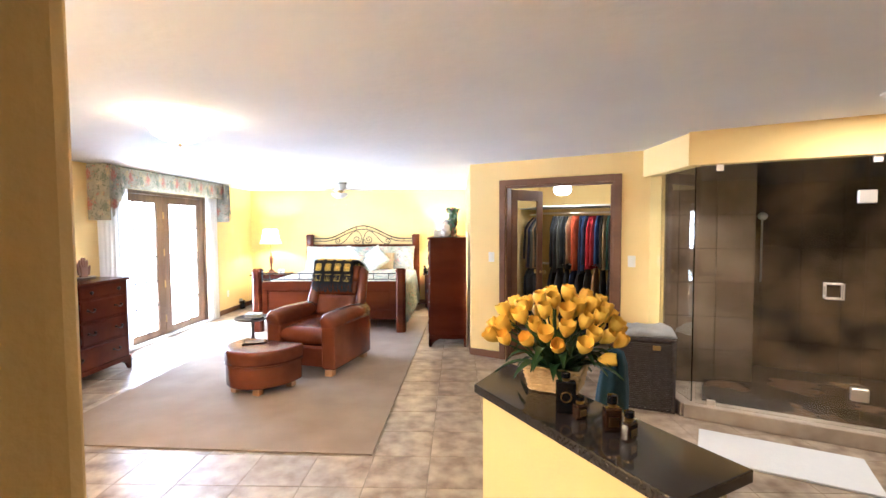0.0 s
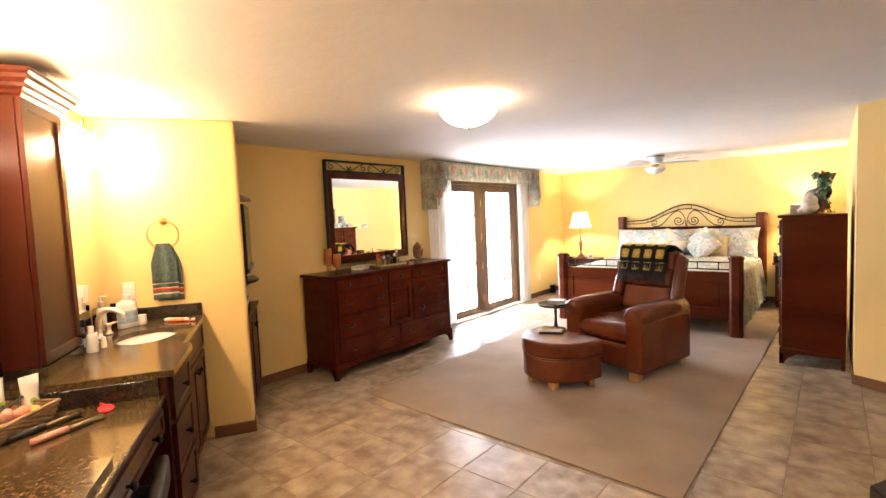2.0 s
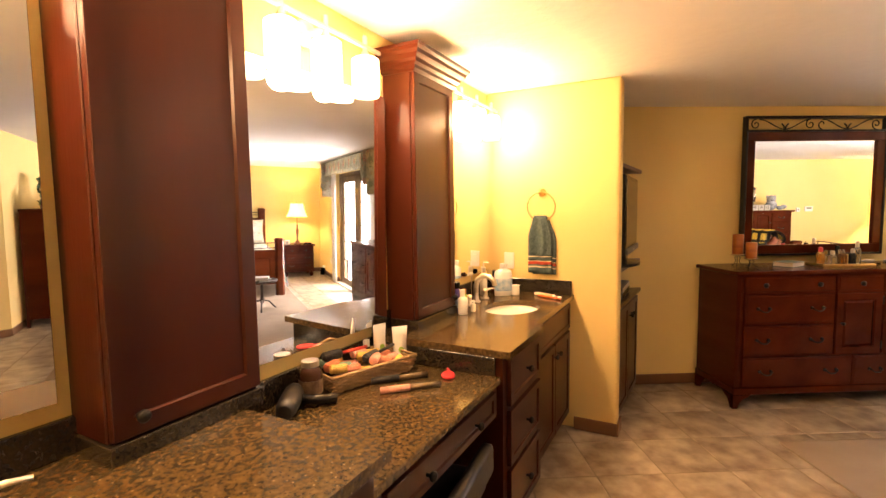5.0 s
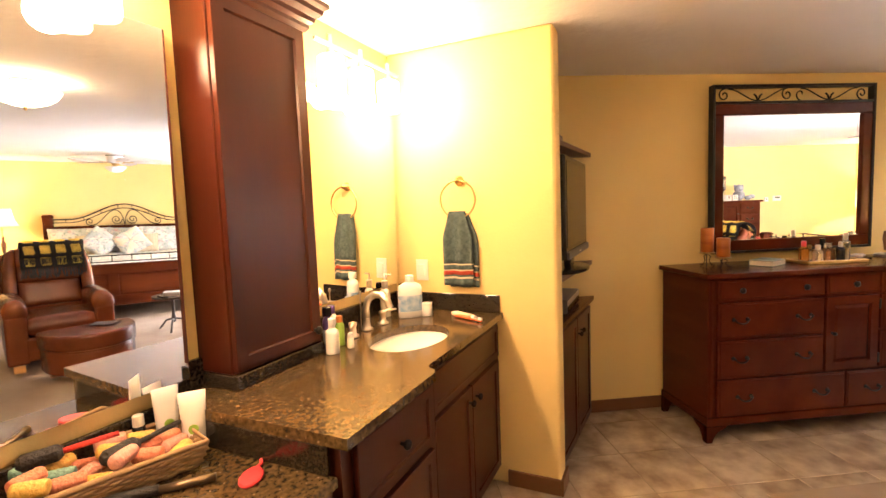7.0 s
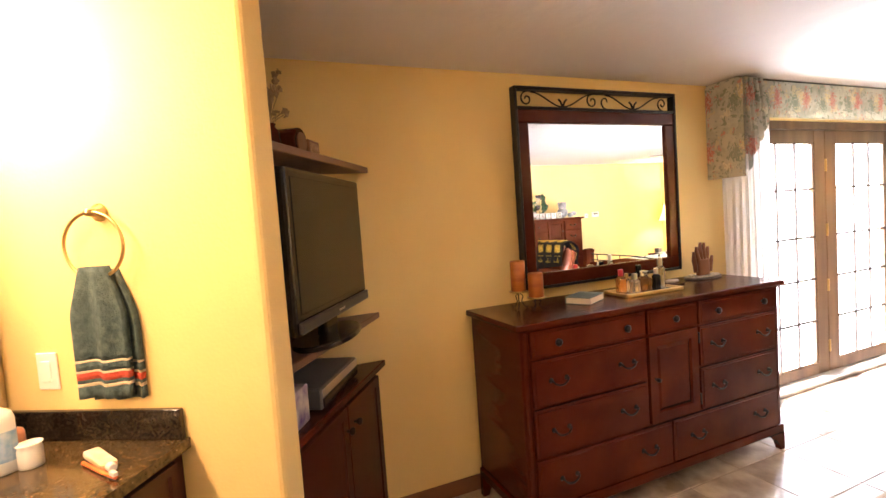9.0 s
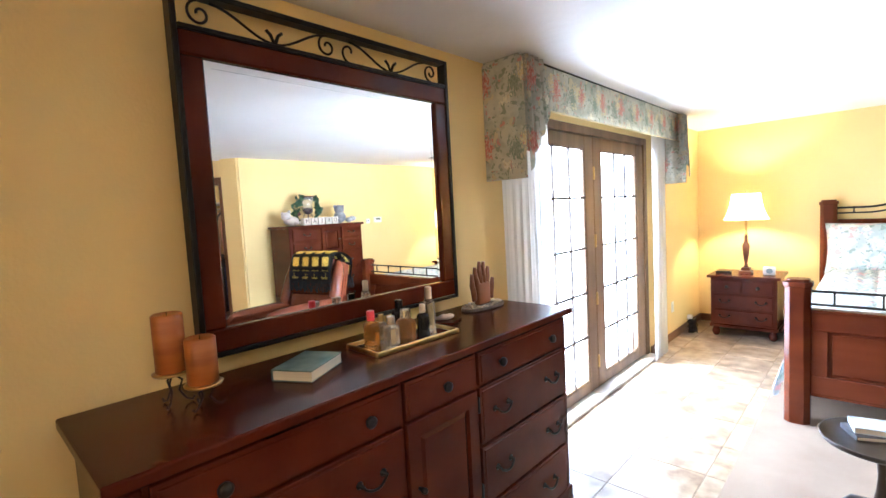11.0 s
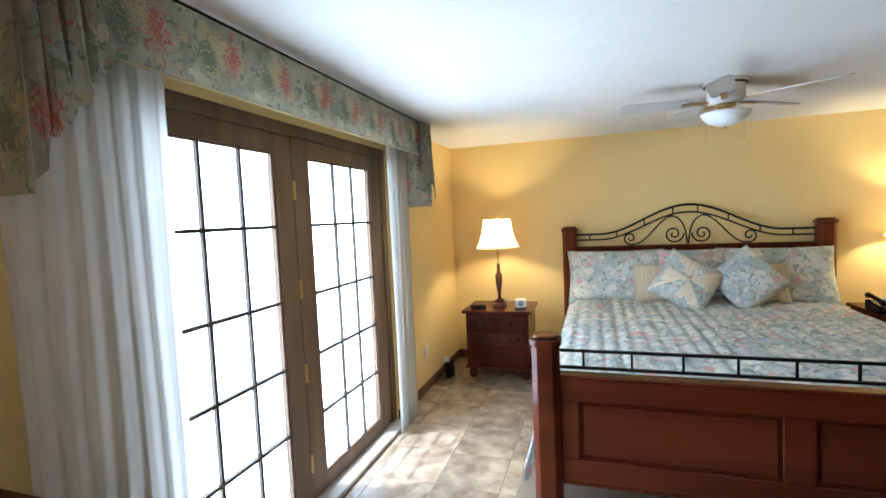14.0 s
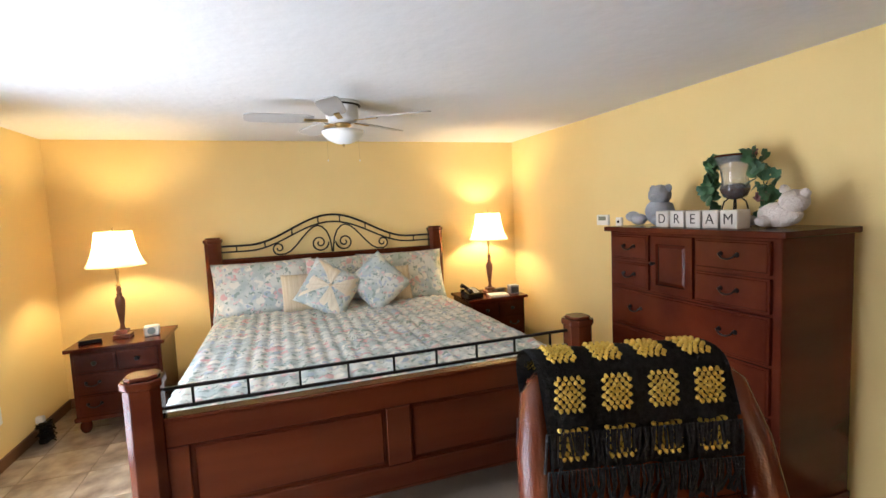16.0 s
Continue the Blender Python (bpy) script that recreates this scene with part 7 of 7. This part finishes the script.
for x, y, z, h in ((-0.035, -0.015, 0.0925, 0.155), (0.055, 0.03, 0.0675, 0.12)):
    c = empty("pillar_candle", pose(-4.315 + x, 4.275 + y, DT + z), "marbled amber pillar candle on bronze stand", "candle", "pillar candles")
    part("wax", lathe([(0.036, 0), (0.038, 0.003), (0.038, h - 0.004), (0.034, h), (0.02, h - 0.008), (0.0005, h - 0.01)], 24), CANDLE, c, smooth=True)
    part("wick", tube([(0, 0, h - 0.01), (0.001, 0, h + 0.004)], 0.0012, 5), IRON, c)
book(pose(-4.28, 4.62, DT, 0, 0, 28), 0.135, 0.19, 0.035, mat("cover_teal", (0.025, 0.075, 0.075), 0.4, colour2=(0.16, 0.22, 0.19), scale=14), "teal covered hardback book on the dresser")
tr_ = empty("mirror_tray", pose(-4.28, 5.03, DT, 0, 0, 88), "silver mirrored vanity tray holding perfume bottles", "tray")
part("plate", bx((-0.19, -0.085, 0.004), (0.19, 0.085, 0.010), 0.002), MIRROR, tr_)
bm = bmesh.new()
for lo, hi in (((-0.2, -0.095, 0), (0.2, -0.085, 0.018)), ((-0.2, 0.085, 0), (0.2, 0.095, 0.018)), ((-0.2, -0.085, 0), (-0.19, 0.085, 0.018)), ((0.19, -0.085, 0), (0.2, 0.085, 0.018))):
    box(bm, lo, hi, 0.003)
part("rim", bm, BRASS, tr_)
G_AMB = mat("amber_perfume", (0.85, 0.42, 0.10), 0.03)
G_CLR = mat("pale_perfume", (0.92, 0.84, 0.66), 0.03)
G_BRN = mat("brown_perfume", (0.6, 0.30, 0.12), 0.03)
for gm in (G_AMB, G_CLR, G_BRN):
    gm.node_tree.nodes["Principled BSDF"].inputs["Transmission Weight"].default_value = 0.85
WORLD = Matrix.Identity(4)
for x, y, r, h, g, cp, lb, fl in ((-4.30, 4.89, 0.024, 0.105, G_AMB, P_PINK, "amber perfume bottle with red stopper", 1.0), (-4.25, 4.94, 0.024, 0.085, G_CLR, CHROME, "clear round perfume bottle on tray", 1.0), (-4.33, 4.96, 0.018, 0.08, G_CLR, BRASS, "small clear perfume bottle with gold cap", 1.0), (-4.27, 5.03, 0.034, 0.09, G_BRN, G_CLR, "flat brown perfume bottle with glass stopper", 0.5), (-4.34, 5.06, 0.026, 0.11, TVB, TVB, "black square perfume bottle on tray", 0.6), (-4.26, 5.11, 0.02, 0.095, TVB, CHROME, "slim black perfume bottle with silver cap", 1.0), (-4.29, 5.175, 0.022, 0.14, G_CLR, CHROME, "tall clear perfume bottle with silver cap", 0.8)):
    bottle(x, y, DT + 0.0105, r * 1.2, h * 1.22, g, cp, lb, m=WORLD, flat=fl, cap_r=0.5, cap_h=0.28, name="perfume_bottle")
cd = tagged(part("coaster", bx((-0.06, -0.05, 0), (0.06, 0.05, 0.008), 0.003), DARKWOOD), "square wooden coaster on the dresser", "coaster")
cd.matrix_world = pose(-4.35, 5.33, DT, 0, 0, 20)
sh_ = tagged(part("sea_shell", blobs([(0, 0, 0.012, 0.02, 1.6, 1, 0.6), (0.022, 0.004, 0.014, 0.014, 1.3, 1, 0.8), (-0.026, 0.0, 0.008, 0.01, 1.5, 1, 0.8)]), IVORY, smooth=True), "small pale sea shell on the wooden coaster", "shell")
sh_.matrix_world = pose(-4.35, 5.33, DT + 0.0082, 0, 0, 50)
OLIVE = mat("carved_olive_wood", (0.10, 0.03, 0.012), 0.4, colour2=(0.30, 0.11, 0.045), scale=7, stretch=(1, 1, 0.25))
jh = empty("jewelry_holder", pose(-4.395, 5.655, DT, 0, 0, 90), "carved striped wooden jewelry holder with upright prongs", "jewelry holder")
part("dish", prism([(0.14 * math.cos(a * math.pi / 12), 0.075 * math.sin(a * math.pi / 12)) for a in range(24)], 0.0, 0.014, 0.004, 2), mat("dark_stone_dish", (0.04, 0.038, 0.035), 0.3, colour2=(0.12, 0.11, 0.10), scale=40), jh)
bm = bx((-0.05, -0.016, 0.0), (0.05, 0.016, 0.11), 0.014, seg=3)
bmesh.ops.translate(bm, vec=(0, 0, 0.0145), verts=bm.verts[:])
part("palm_block", bm, OLIVE, jh, smooth=True)
for x, z0, z1, lean in ((-0.039, 0.11, 0.20, -0.012), (-0.013, 0.112, 0.225, -0.003), (0.013, 0.112, 0.222, 0.003), (0.038, 0.11, 0.195, 0.012), (0.068, 0.055, 0.135, 0.018), (-0.066, 0.06, 0.17, -0.01)):
    part("prong", tube([(x * 0.95, 0, z0 - 0.02), (x, 0, z0 + 0.02), (x + lean * 0.6, 0.003, (z0 + z1) / 2), (x + lean, 0, z1)], 0.012, 10, radii=[0.0135, 0.0145, 0.014, 0.008]), OLIVE, jh, smooth=True)
bm = bmesh.new()
rd = random.Random(4)
for i in range(60):
    a, r = rd.uniform(0, 6.28), rd.uniform(0.6, 0.95)
    box(bm, (-0.006, -0.004, 0), (0.006, 0.004, 0.006), 0.001, pose(0.13 * r * math.cos(a), 0.066 * r * math.sin(a), 0.0142, 0, 0, rd.uniform(0, 180)))
part("trinkets", bm, CHROME, jh, "small silver trinkets")

# ---- things on the tall chest ----
CT = 1.4105
toy = tagged(part("plush_toy", blobs([(0, 0, 0.075, 0.075, 1, 1, 1), (-0.01, -0.01, 0.165, 0.058, 1, 1.05, 0.95), (-0.05, -0.02, 0.155, 0.026, 1, 1, 0.8), (-0.06, 0.09, 0.035, 0.035, 1.2, 1.3, 0.9), (-0.07, -0.06, 0.035, 0.035, 1.3, 1, 0.9), (0.0, 0.05, 0.2, 0.022, 0.6, 1, 1), (0.0, -0.06, 0.2, 0.022, 0.6, 1, 1), (-0.05, 0.15, 0.05, 0.03, 1, 1.6, 1)]), GREY, smooth=True), "grey and white plush toy sitting on the chest", "plush toy")
toy.matrix_world = pose(-0.55, 7.66, CT) @ Matrix.Scale(1.12, 4)
toy = tagged(part("plush_toy", blobs([(0, 0, 0.055, 0.06, 1, 1.5, 0.9), (0.0, -0.06, 0.11, 0.055, 1, 1, 0.9), (-0.02, 0.13, 0.03, 0.03, 1, 1.8, 0.8), (-0.05, 0.03, 0.03, 0.03, 1.4, 1, 0.8), (0.0, -0.10, 0.14, 0.02, 1, 1, 1), (0.0, -0.02, 0.16, 0.02, 1, 1, 1)]), IVORY, smooth=True), "ivory plush toy lying on the chest", "plush toy")
toy.matrix_world = pose(-0.56, 6.92, CT + 0.002) @ Matrix.Scale(1.1, 4)
STONE = mat("ivory_block", (0.55, 0.50, 0.42), 0.7, colour2=(0.48, 0.42, 0.34), scale=12)
for i, ch_ in enumerate("DREAM"):
    y = 7.47 - 0.104 * i
    b = empty("letter_block", pose(-0.675, y, CT), "ivory block carved with the letter %s" % ch_, "letter block", "letter blocks")
    body = part("cube", bx((-0.046, -0.046, 0), (0.046, 0.046, 0.092), 0.004), STONE, b)
    fc = bpy.data.curves.new("letter", "FONT")
    fc.body, fc.size, fc.extrude, fc.align_x, fc.align_y = ch_, 0.075, 0.001, "CENTER", "CENTER"
    tmp = bpy.data.objects.new("letter_tmp", fc)
    me = bpy.data.meshes.new_from_object(tmp)
    bpy.data.objects.remove(tmp)
    me.materials.clear()
    me.materials.append(TABW)
    lt = new("letter", me)
    lt.parent = body
    lt.matrix_basis = Matrix(((0, 0, -1, -0.0465), (-1, 0, 0, 0), (0, 1, 0, 0.046), (0, 0, 0, 1)))
hg = empty("candle_lantern", pose(-0.47, 7.22, CT), "glass hurricane cup on an iron scroll stand", "candle holder")
CUPGLASS = mat("milky_glass", (0.95, 0.95, 0.93), 0.05)
CUPGLASS.node_tree.nodes["Principled BSDF"].inputs["Transmission Weight"].default_value = 0.9
part("glass_cup", lathe([(0.018, 0.14), (0.055, 0.155), (0.072, 0.195), (0.062, 0.245), (0.072, 0.305), (0.098, 0.365), (0.095, 0.366), (0.068, 0.306), (0.058, 0.245), (0.066, 0.2)], 28), CUPGLASS, hg, smooth=True)
part("rim", lathe([(0.096, 0.366), (0.103, 0.371), (0.098, 0.377), (0.092, 0.371)], 28), DARKWOOD, hg, smooth=True)
part("potpourri", blobs([(0, 0, 0.192, 0.05, 1, 1, 0.5)]), DARKWOOD, hg)
for k in range(4):
    a = k * math.pi / 2 + 0.6
    part("scroll_leg", tube([(r * math.cos(a), r * math.sin(a), z) for r, z in ((0.02, 0.155), (0.05, 0.13), (0.06, 0.09), (0.04, 0.05), (0.07, 0.01), (0.1, 0.005), (0.11, 0.02), (0.1, 0.03))], 0.004, 6), IRON, hg, smooth=True)
IVY = mat("ivy_leaf", (0.02, 0.06, 0.02), 0.5, colour2=(0.07, 0.16, 0.06), scale=12)
ROSE = mat("dusky_petal", (0.16, 0.05, 0.05), 0.7, colour2=(0.3, 0.14, 0.12), scale=20)
ivy = empty("ivy_garland", pose(-0.47, 7.22, CT) @ Matrix.Scale(0.92, 4), "silk ivy garland with dusky flowers round the glass", "plant")
rd = random.Random(14)
leaf_me = None
for i in range(95):
    s = 1 if i % 2 else -1
    u = rd.random()
    y = s * (0.10 + 0.07 * math.sin(u * 3) + rd.uniform(-0.035, 0.035)) + (-0.06 if s < 0 and u < 0.4 else 0)
    z = 0.04 + 0.36 * u + rd.uniform(-0.02, 0.02)
    x = rd.uniform(-0.06, 0.05)
    bm = bmesh.new() if leaf_me is None else None
    if leaf_me is None:
        pts = [(0, -0.022), (0.012, -0.02), (0.026, -0.004), (0.014, 0.004), (0.016, 0.018), (0, 0.032), (-0.016, 0.018), (-0.014, 0.004), (-0.026, -0.004), (-0.012, -0.02)]
        c = bm.verts.new((0, 0, 0.004))
        vs_ = [bm.verts.new((px, py, -0.003 * abs(px) * 40)) for px, py in pts]
        for k in range(len(vs_)):
            bm.faces.new((c, vs_[k], vs_[(k + 1) % len(vs_)]))
        ob = part("leaf", bm, IVY, ivy)
        leaf_me = ob.data
    else:
        ob = new("leaf", leaf_me)
        ob.parent = ivy
    ob.matrix_basis = pose(x, y, z, rd.uniform(20, 120), rd.uniform(-50, 50), rd.uniform(0, 360)) @ Matrix.Scale(1.3, 4)
part("vine", tube([(0, 0.06, 0.01), (-0.02, 0.13, 0.08), (0, 0.16, 0.18), (0.01, 0.13, 0.30), (0, 0.09, 0.40)], 0.003, 5), IVY, ivy)
part("vine", tube([(0, -0.06, 0.01), (-0.02, -0.16, 0.08), (0, -0.18, 0.2), (0.01, -0.14, 0.32), (0, -0.10, 0.42)], 0.003, 5), IVY, ivy)
for y, z, r in ((-0.20, 0.10, 0.04), (-0.16, 0.17, 0.035), (-0.22, 0.045, 0.038), (-0.11, 0.41, 0.022), (0.15, 0.06, 0.03)):
    bm = bmesh.new()
    for k in range(9):
        a = k * 0.7
        box(bm, (-r * 0.7, -0.002, -r * 0.5), (r * 0.7, 0.002, r * 0.5), 0.001, pose(rd.uniform(-.01, .01), y + 0.35 * r * math.cos(a * 2), z + 0.35 * r * math.sin(a * 2), 50 * k, 35 * k, 80 * k))
    part("blossom", bm, ROSE, ivy, "dusky red silk blossom")
th = empty("thermostat", pose(RX - 0.0005, 8.56, 1.42, 0, 0, 90), "white wall thermostat with grey display", "thermostat")
part("case", bx((-0.07, 0, -0.04), (0.07, 0.022, 0.045), 0.005, seg=2), PLASTIC, th)
part("display", bx((-0.045, 0.0221, 0.0), (0.045, 0.024, 0.032)), mat("lcd", (0.16, 0.17, 0.12), 0.3), th)
th2 = empty("wall_sensor", pose(RX - 0.0005, 8.37, 1.41, 0, 0, 90), "small white wall sensor beside the thermostat", "sensor")
part("case", bx((-0.032, 0, -0.035), (0.032, 0.02, 0.035), 0.005, seg=2), PLASTIC, th2)
part("button", bx((-0.01, 0.0201, -0.008), (0.01, 0.023, 0.01)), TVB, th2)

# ---- things on the nightstands ----
NZ = 0.6605
ck = empty("clock_radio", pose(-3.79, 9.64, NZ, 0, 0, 8), "small white rounded clock radio on the nightstand", "clock")
part("body", bx((-0.055, -0.04, 0), (0.055, 0.04, 0.085), 0.02, seg=4), PLASTIC, ck, smooth=True)
part("face", lathe([(0.028, 0), (0.028, 0.004), (0.0005, 0.005)], 20, pose(0, -0.04, 0.045, 90)), mat("clock_face", (0.25, 0.3, 0.3), 0.3), ck)
gl = empty("eyeglass_case", pose(-4.19, 9.58, NZ, 0, 0, 15), "black eyeglass case on the nightstand", "case")
part("lower", bx((-0.075, -0.03, 0), (0.075, 0.03, 0.02), 0.009, seg=3), TVB, gl, smooth=True)
part("lid", bx((-0.074, -0.029, 0.0205), (0.074, 0.029, 0.035), 0.009, seg=3), TVB, gl, smooth=True)
ph = empty("telephone", pose(-0.97, 9.72, NZ, 0, 0, 10), "black desk telephone on the nightstand", "telephone")
bm = bx((-0.09, -0.08, 0), (0.09, 0.08, 0.05), 0.008, seg=2)
for v in bm.verts:
    if v.co.y > 0 and v.co.z > 0.025:
        v.co.z += 0.035
part("base", bm, TVB, ph)
part("receiver", tube([(-0.06, -0.08, 0.075), (-0.062, -0.04, 0.095), (-0.062, 0.04, 0.115), (-0.06, 0.085, 0.115)], 0.02, 10, radii=[0.026, 0.018, 0.018, 0.026]), TVB, ph, smooth=True)
for i in range(4):
    for j in range(3):
        part("key", bx((0.0 + 0.022 * j, -0.05 + 0.022 * i, 0.052 + 0.008 * i), (0.014 + 0.022 * j, -0.036 + 0.022 * i, 0.062 + 0.008 * i)), PLASTIC, ph)
part("display", bx((0.0, 0.045, 0.085), (0.06, 0.07, 0.093)), mat("phone_lcd", (0.3, 0.34, 0.3), 0.3), ph)
book(pose(-0.70, 9.68, NZ, 0, 0, -8), 0.20, 0.15, 0.02, C1, "white note pad on the nightstand")
tc_ = empty("tissue_holder", pose(-0.50, 9.72, NZ, 0, 0, 0), "small grey box radio on the nightstand", "radio")
part("case", bx((-0.05, -0.04, 0), (0.05, 0.04, 0.09), 0.008, seg=2), mat("radio_grey", (0.3, 0.3, 0.3), 0.4), tc_)
part("grille", bx((-0.04, -0.043, 0.01), (0.04, -0.0405, 0.07)), mat("speaker_cloth", (0.12, 0.12, 0.12), 0.8, bump=0.8, bscale=300), tc_)
bx2 = empty("glasses_pouch", pose(-0.62, 9.86, NZ, 0, 0, 20), "black soft pouch behind the note pad", "case")
part("pouch", bx((-0.09, -0.035, 0), (0.09, 0.035, 0.04), 0.018, seg=3), BLACKL, bx2, smooth=True)
part("flap", bx((-0.085, -0.036, 0.03), (0.085, 0.0, 0.0415), 0.005), BLACKL, bx2)
cb = empty("cable_heap", pose(-4.46, 9.42, 0.0005), "tangle of black cables and adapter on the floor", "cables")
rd = random.Random(6)
for k in range(4):
    pts = []
    for i in range(26):
        a = i * 0.7 + k
        pts.append((0.045 * math.cos(a) + rd.uniform(-.012, .012), 0.06 * math.sin(a) + rd.uniform(-.012, .012), 0.008 + 0.006 * i + rd.uniform(0, .01)))
    part("cable", tube(pts, 0.0045, 5), TVB, cb, smooth=True)
part("adapter", bx((-0.03, -0.04, 0.02), (0.03, 0.04, 0.17), 0.008), TVB, cb)
part("plug", bx((-0.05, -0.02, 0.16), (0.0, 0.02, 0.21), 0.006), PLASTIC, cb)
plate(pose(WX + 0.0005, 9.1, 0.35, 0, 0, -90), "white wall outlet beside the bed")

# ---- floor tiles ----
TP, TX, TY, G = 0.381, -2.113, 3.503, 0.003
tb_ = bx((-TP / 2 + G, -TP / 2 + G, -0.0055), (TP / 2 - G, TP / 2 - G, 0.0), 0.002)
tile_me = bpy.data.meshes.new("tile")
tb_.to_mesh(tile_me)
tb_.free()
tile_me.materials.append(TILE)
pieces, rest = [], []
for i in range(-8, 17):
    for j in range(-13, 19):
        x, y = TX + TP * (i + 0.5), TY + TP * (j + 0.5)
        if x < WX - 0.1 or x > 4.3 or y > BY + 0.1 or y < -1.5:
            continue
        under_rug = -3.35 < x < -1.15 and 4.2 < y < 8.5
        near = ((-4.6 < x < 0.9 and 2.3 < y < 6.6) or (-4.6 < x < -3.3 and 6.5 < y < 10.2) or (-1.2 < x < 0.3 and 6 < y < 7)) and not under_rug
        (pieces if near and len(pieces) < 300 else rest).append((x, y))
for x, y in pieces:
    ob = new("tile", tile_me)
    ob.parent = floor
    ob.matrix_basis = pose(x, y, 0, 0, 0, 90 * ((7 * round(x / TP) + 5 * round(y / TP)) % 4))
bm = bmesh.new()
for x, y in rest:
    f = [bm.verts.new((x + a * (TP / 2 - G), y + b * (TP / 2 - G), 0.0)) for a, b in ((-1, -1), (1, -1), (1, 1), (-1, 1))]
    g = [bm.verts.new((v.co.x, v.co.y, -0.0055)) for v in f]
    bm.faces.new(f)
    for k in range(4):
        bm.faces.new((g[k], g[(k + 1) % 4], f[(k + 1) % 4], f[k]))
rt = part("far_tiles", bm, TILE, floor)
tagged(rt, kind="stuff")
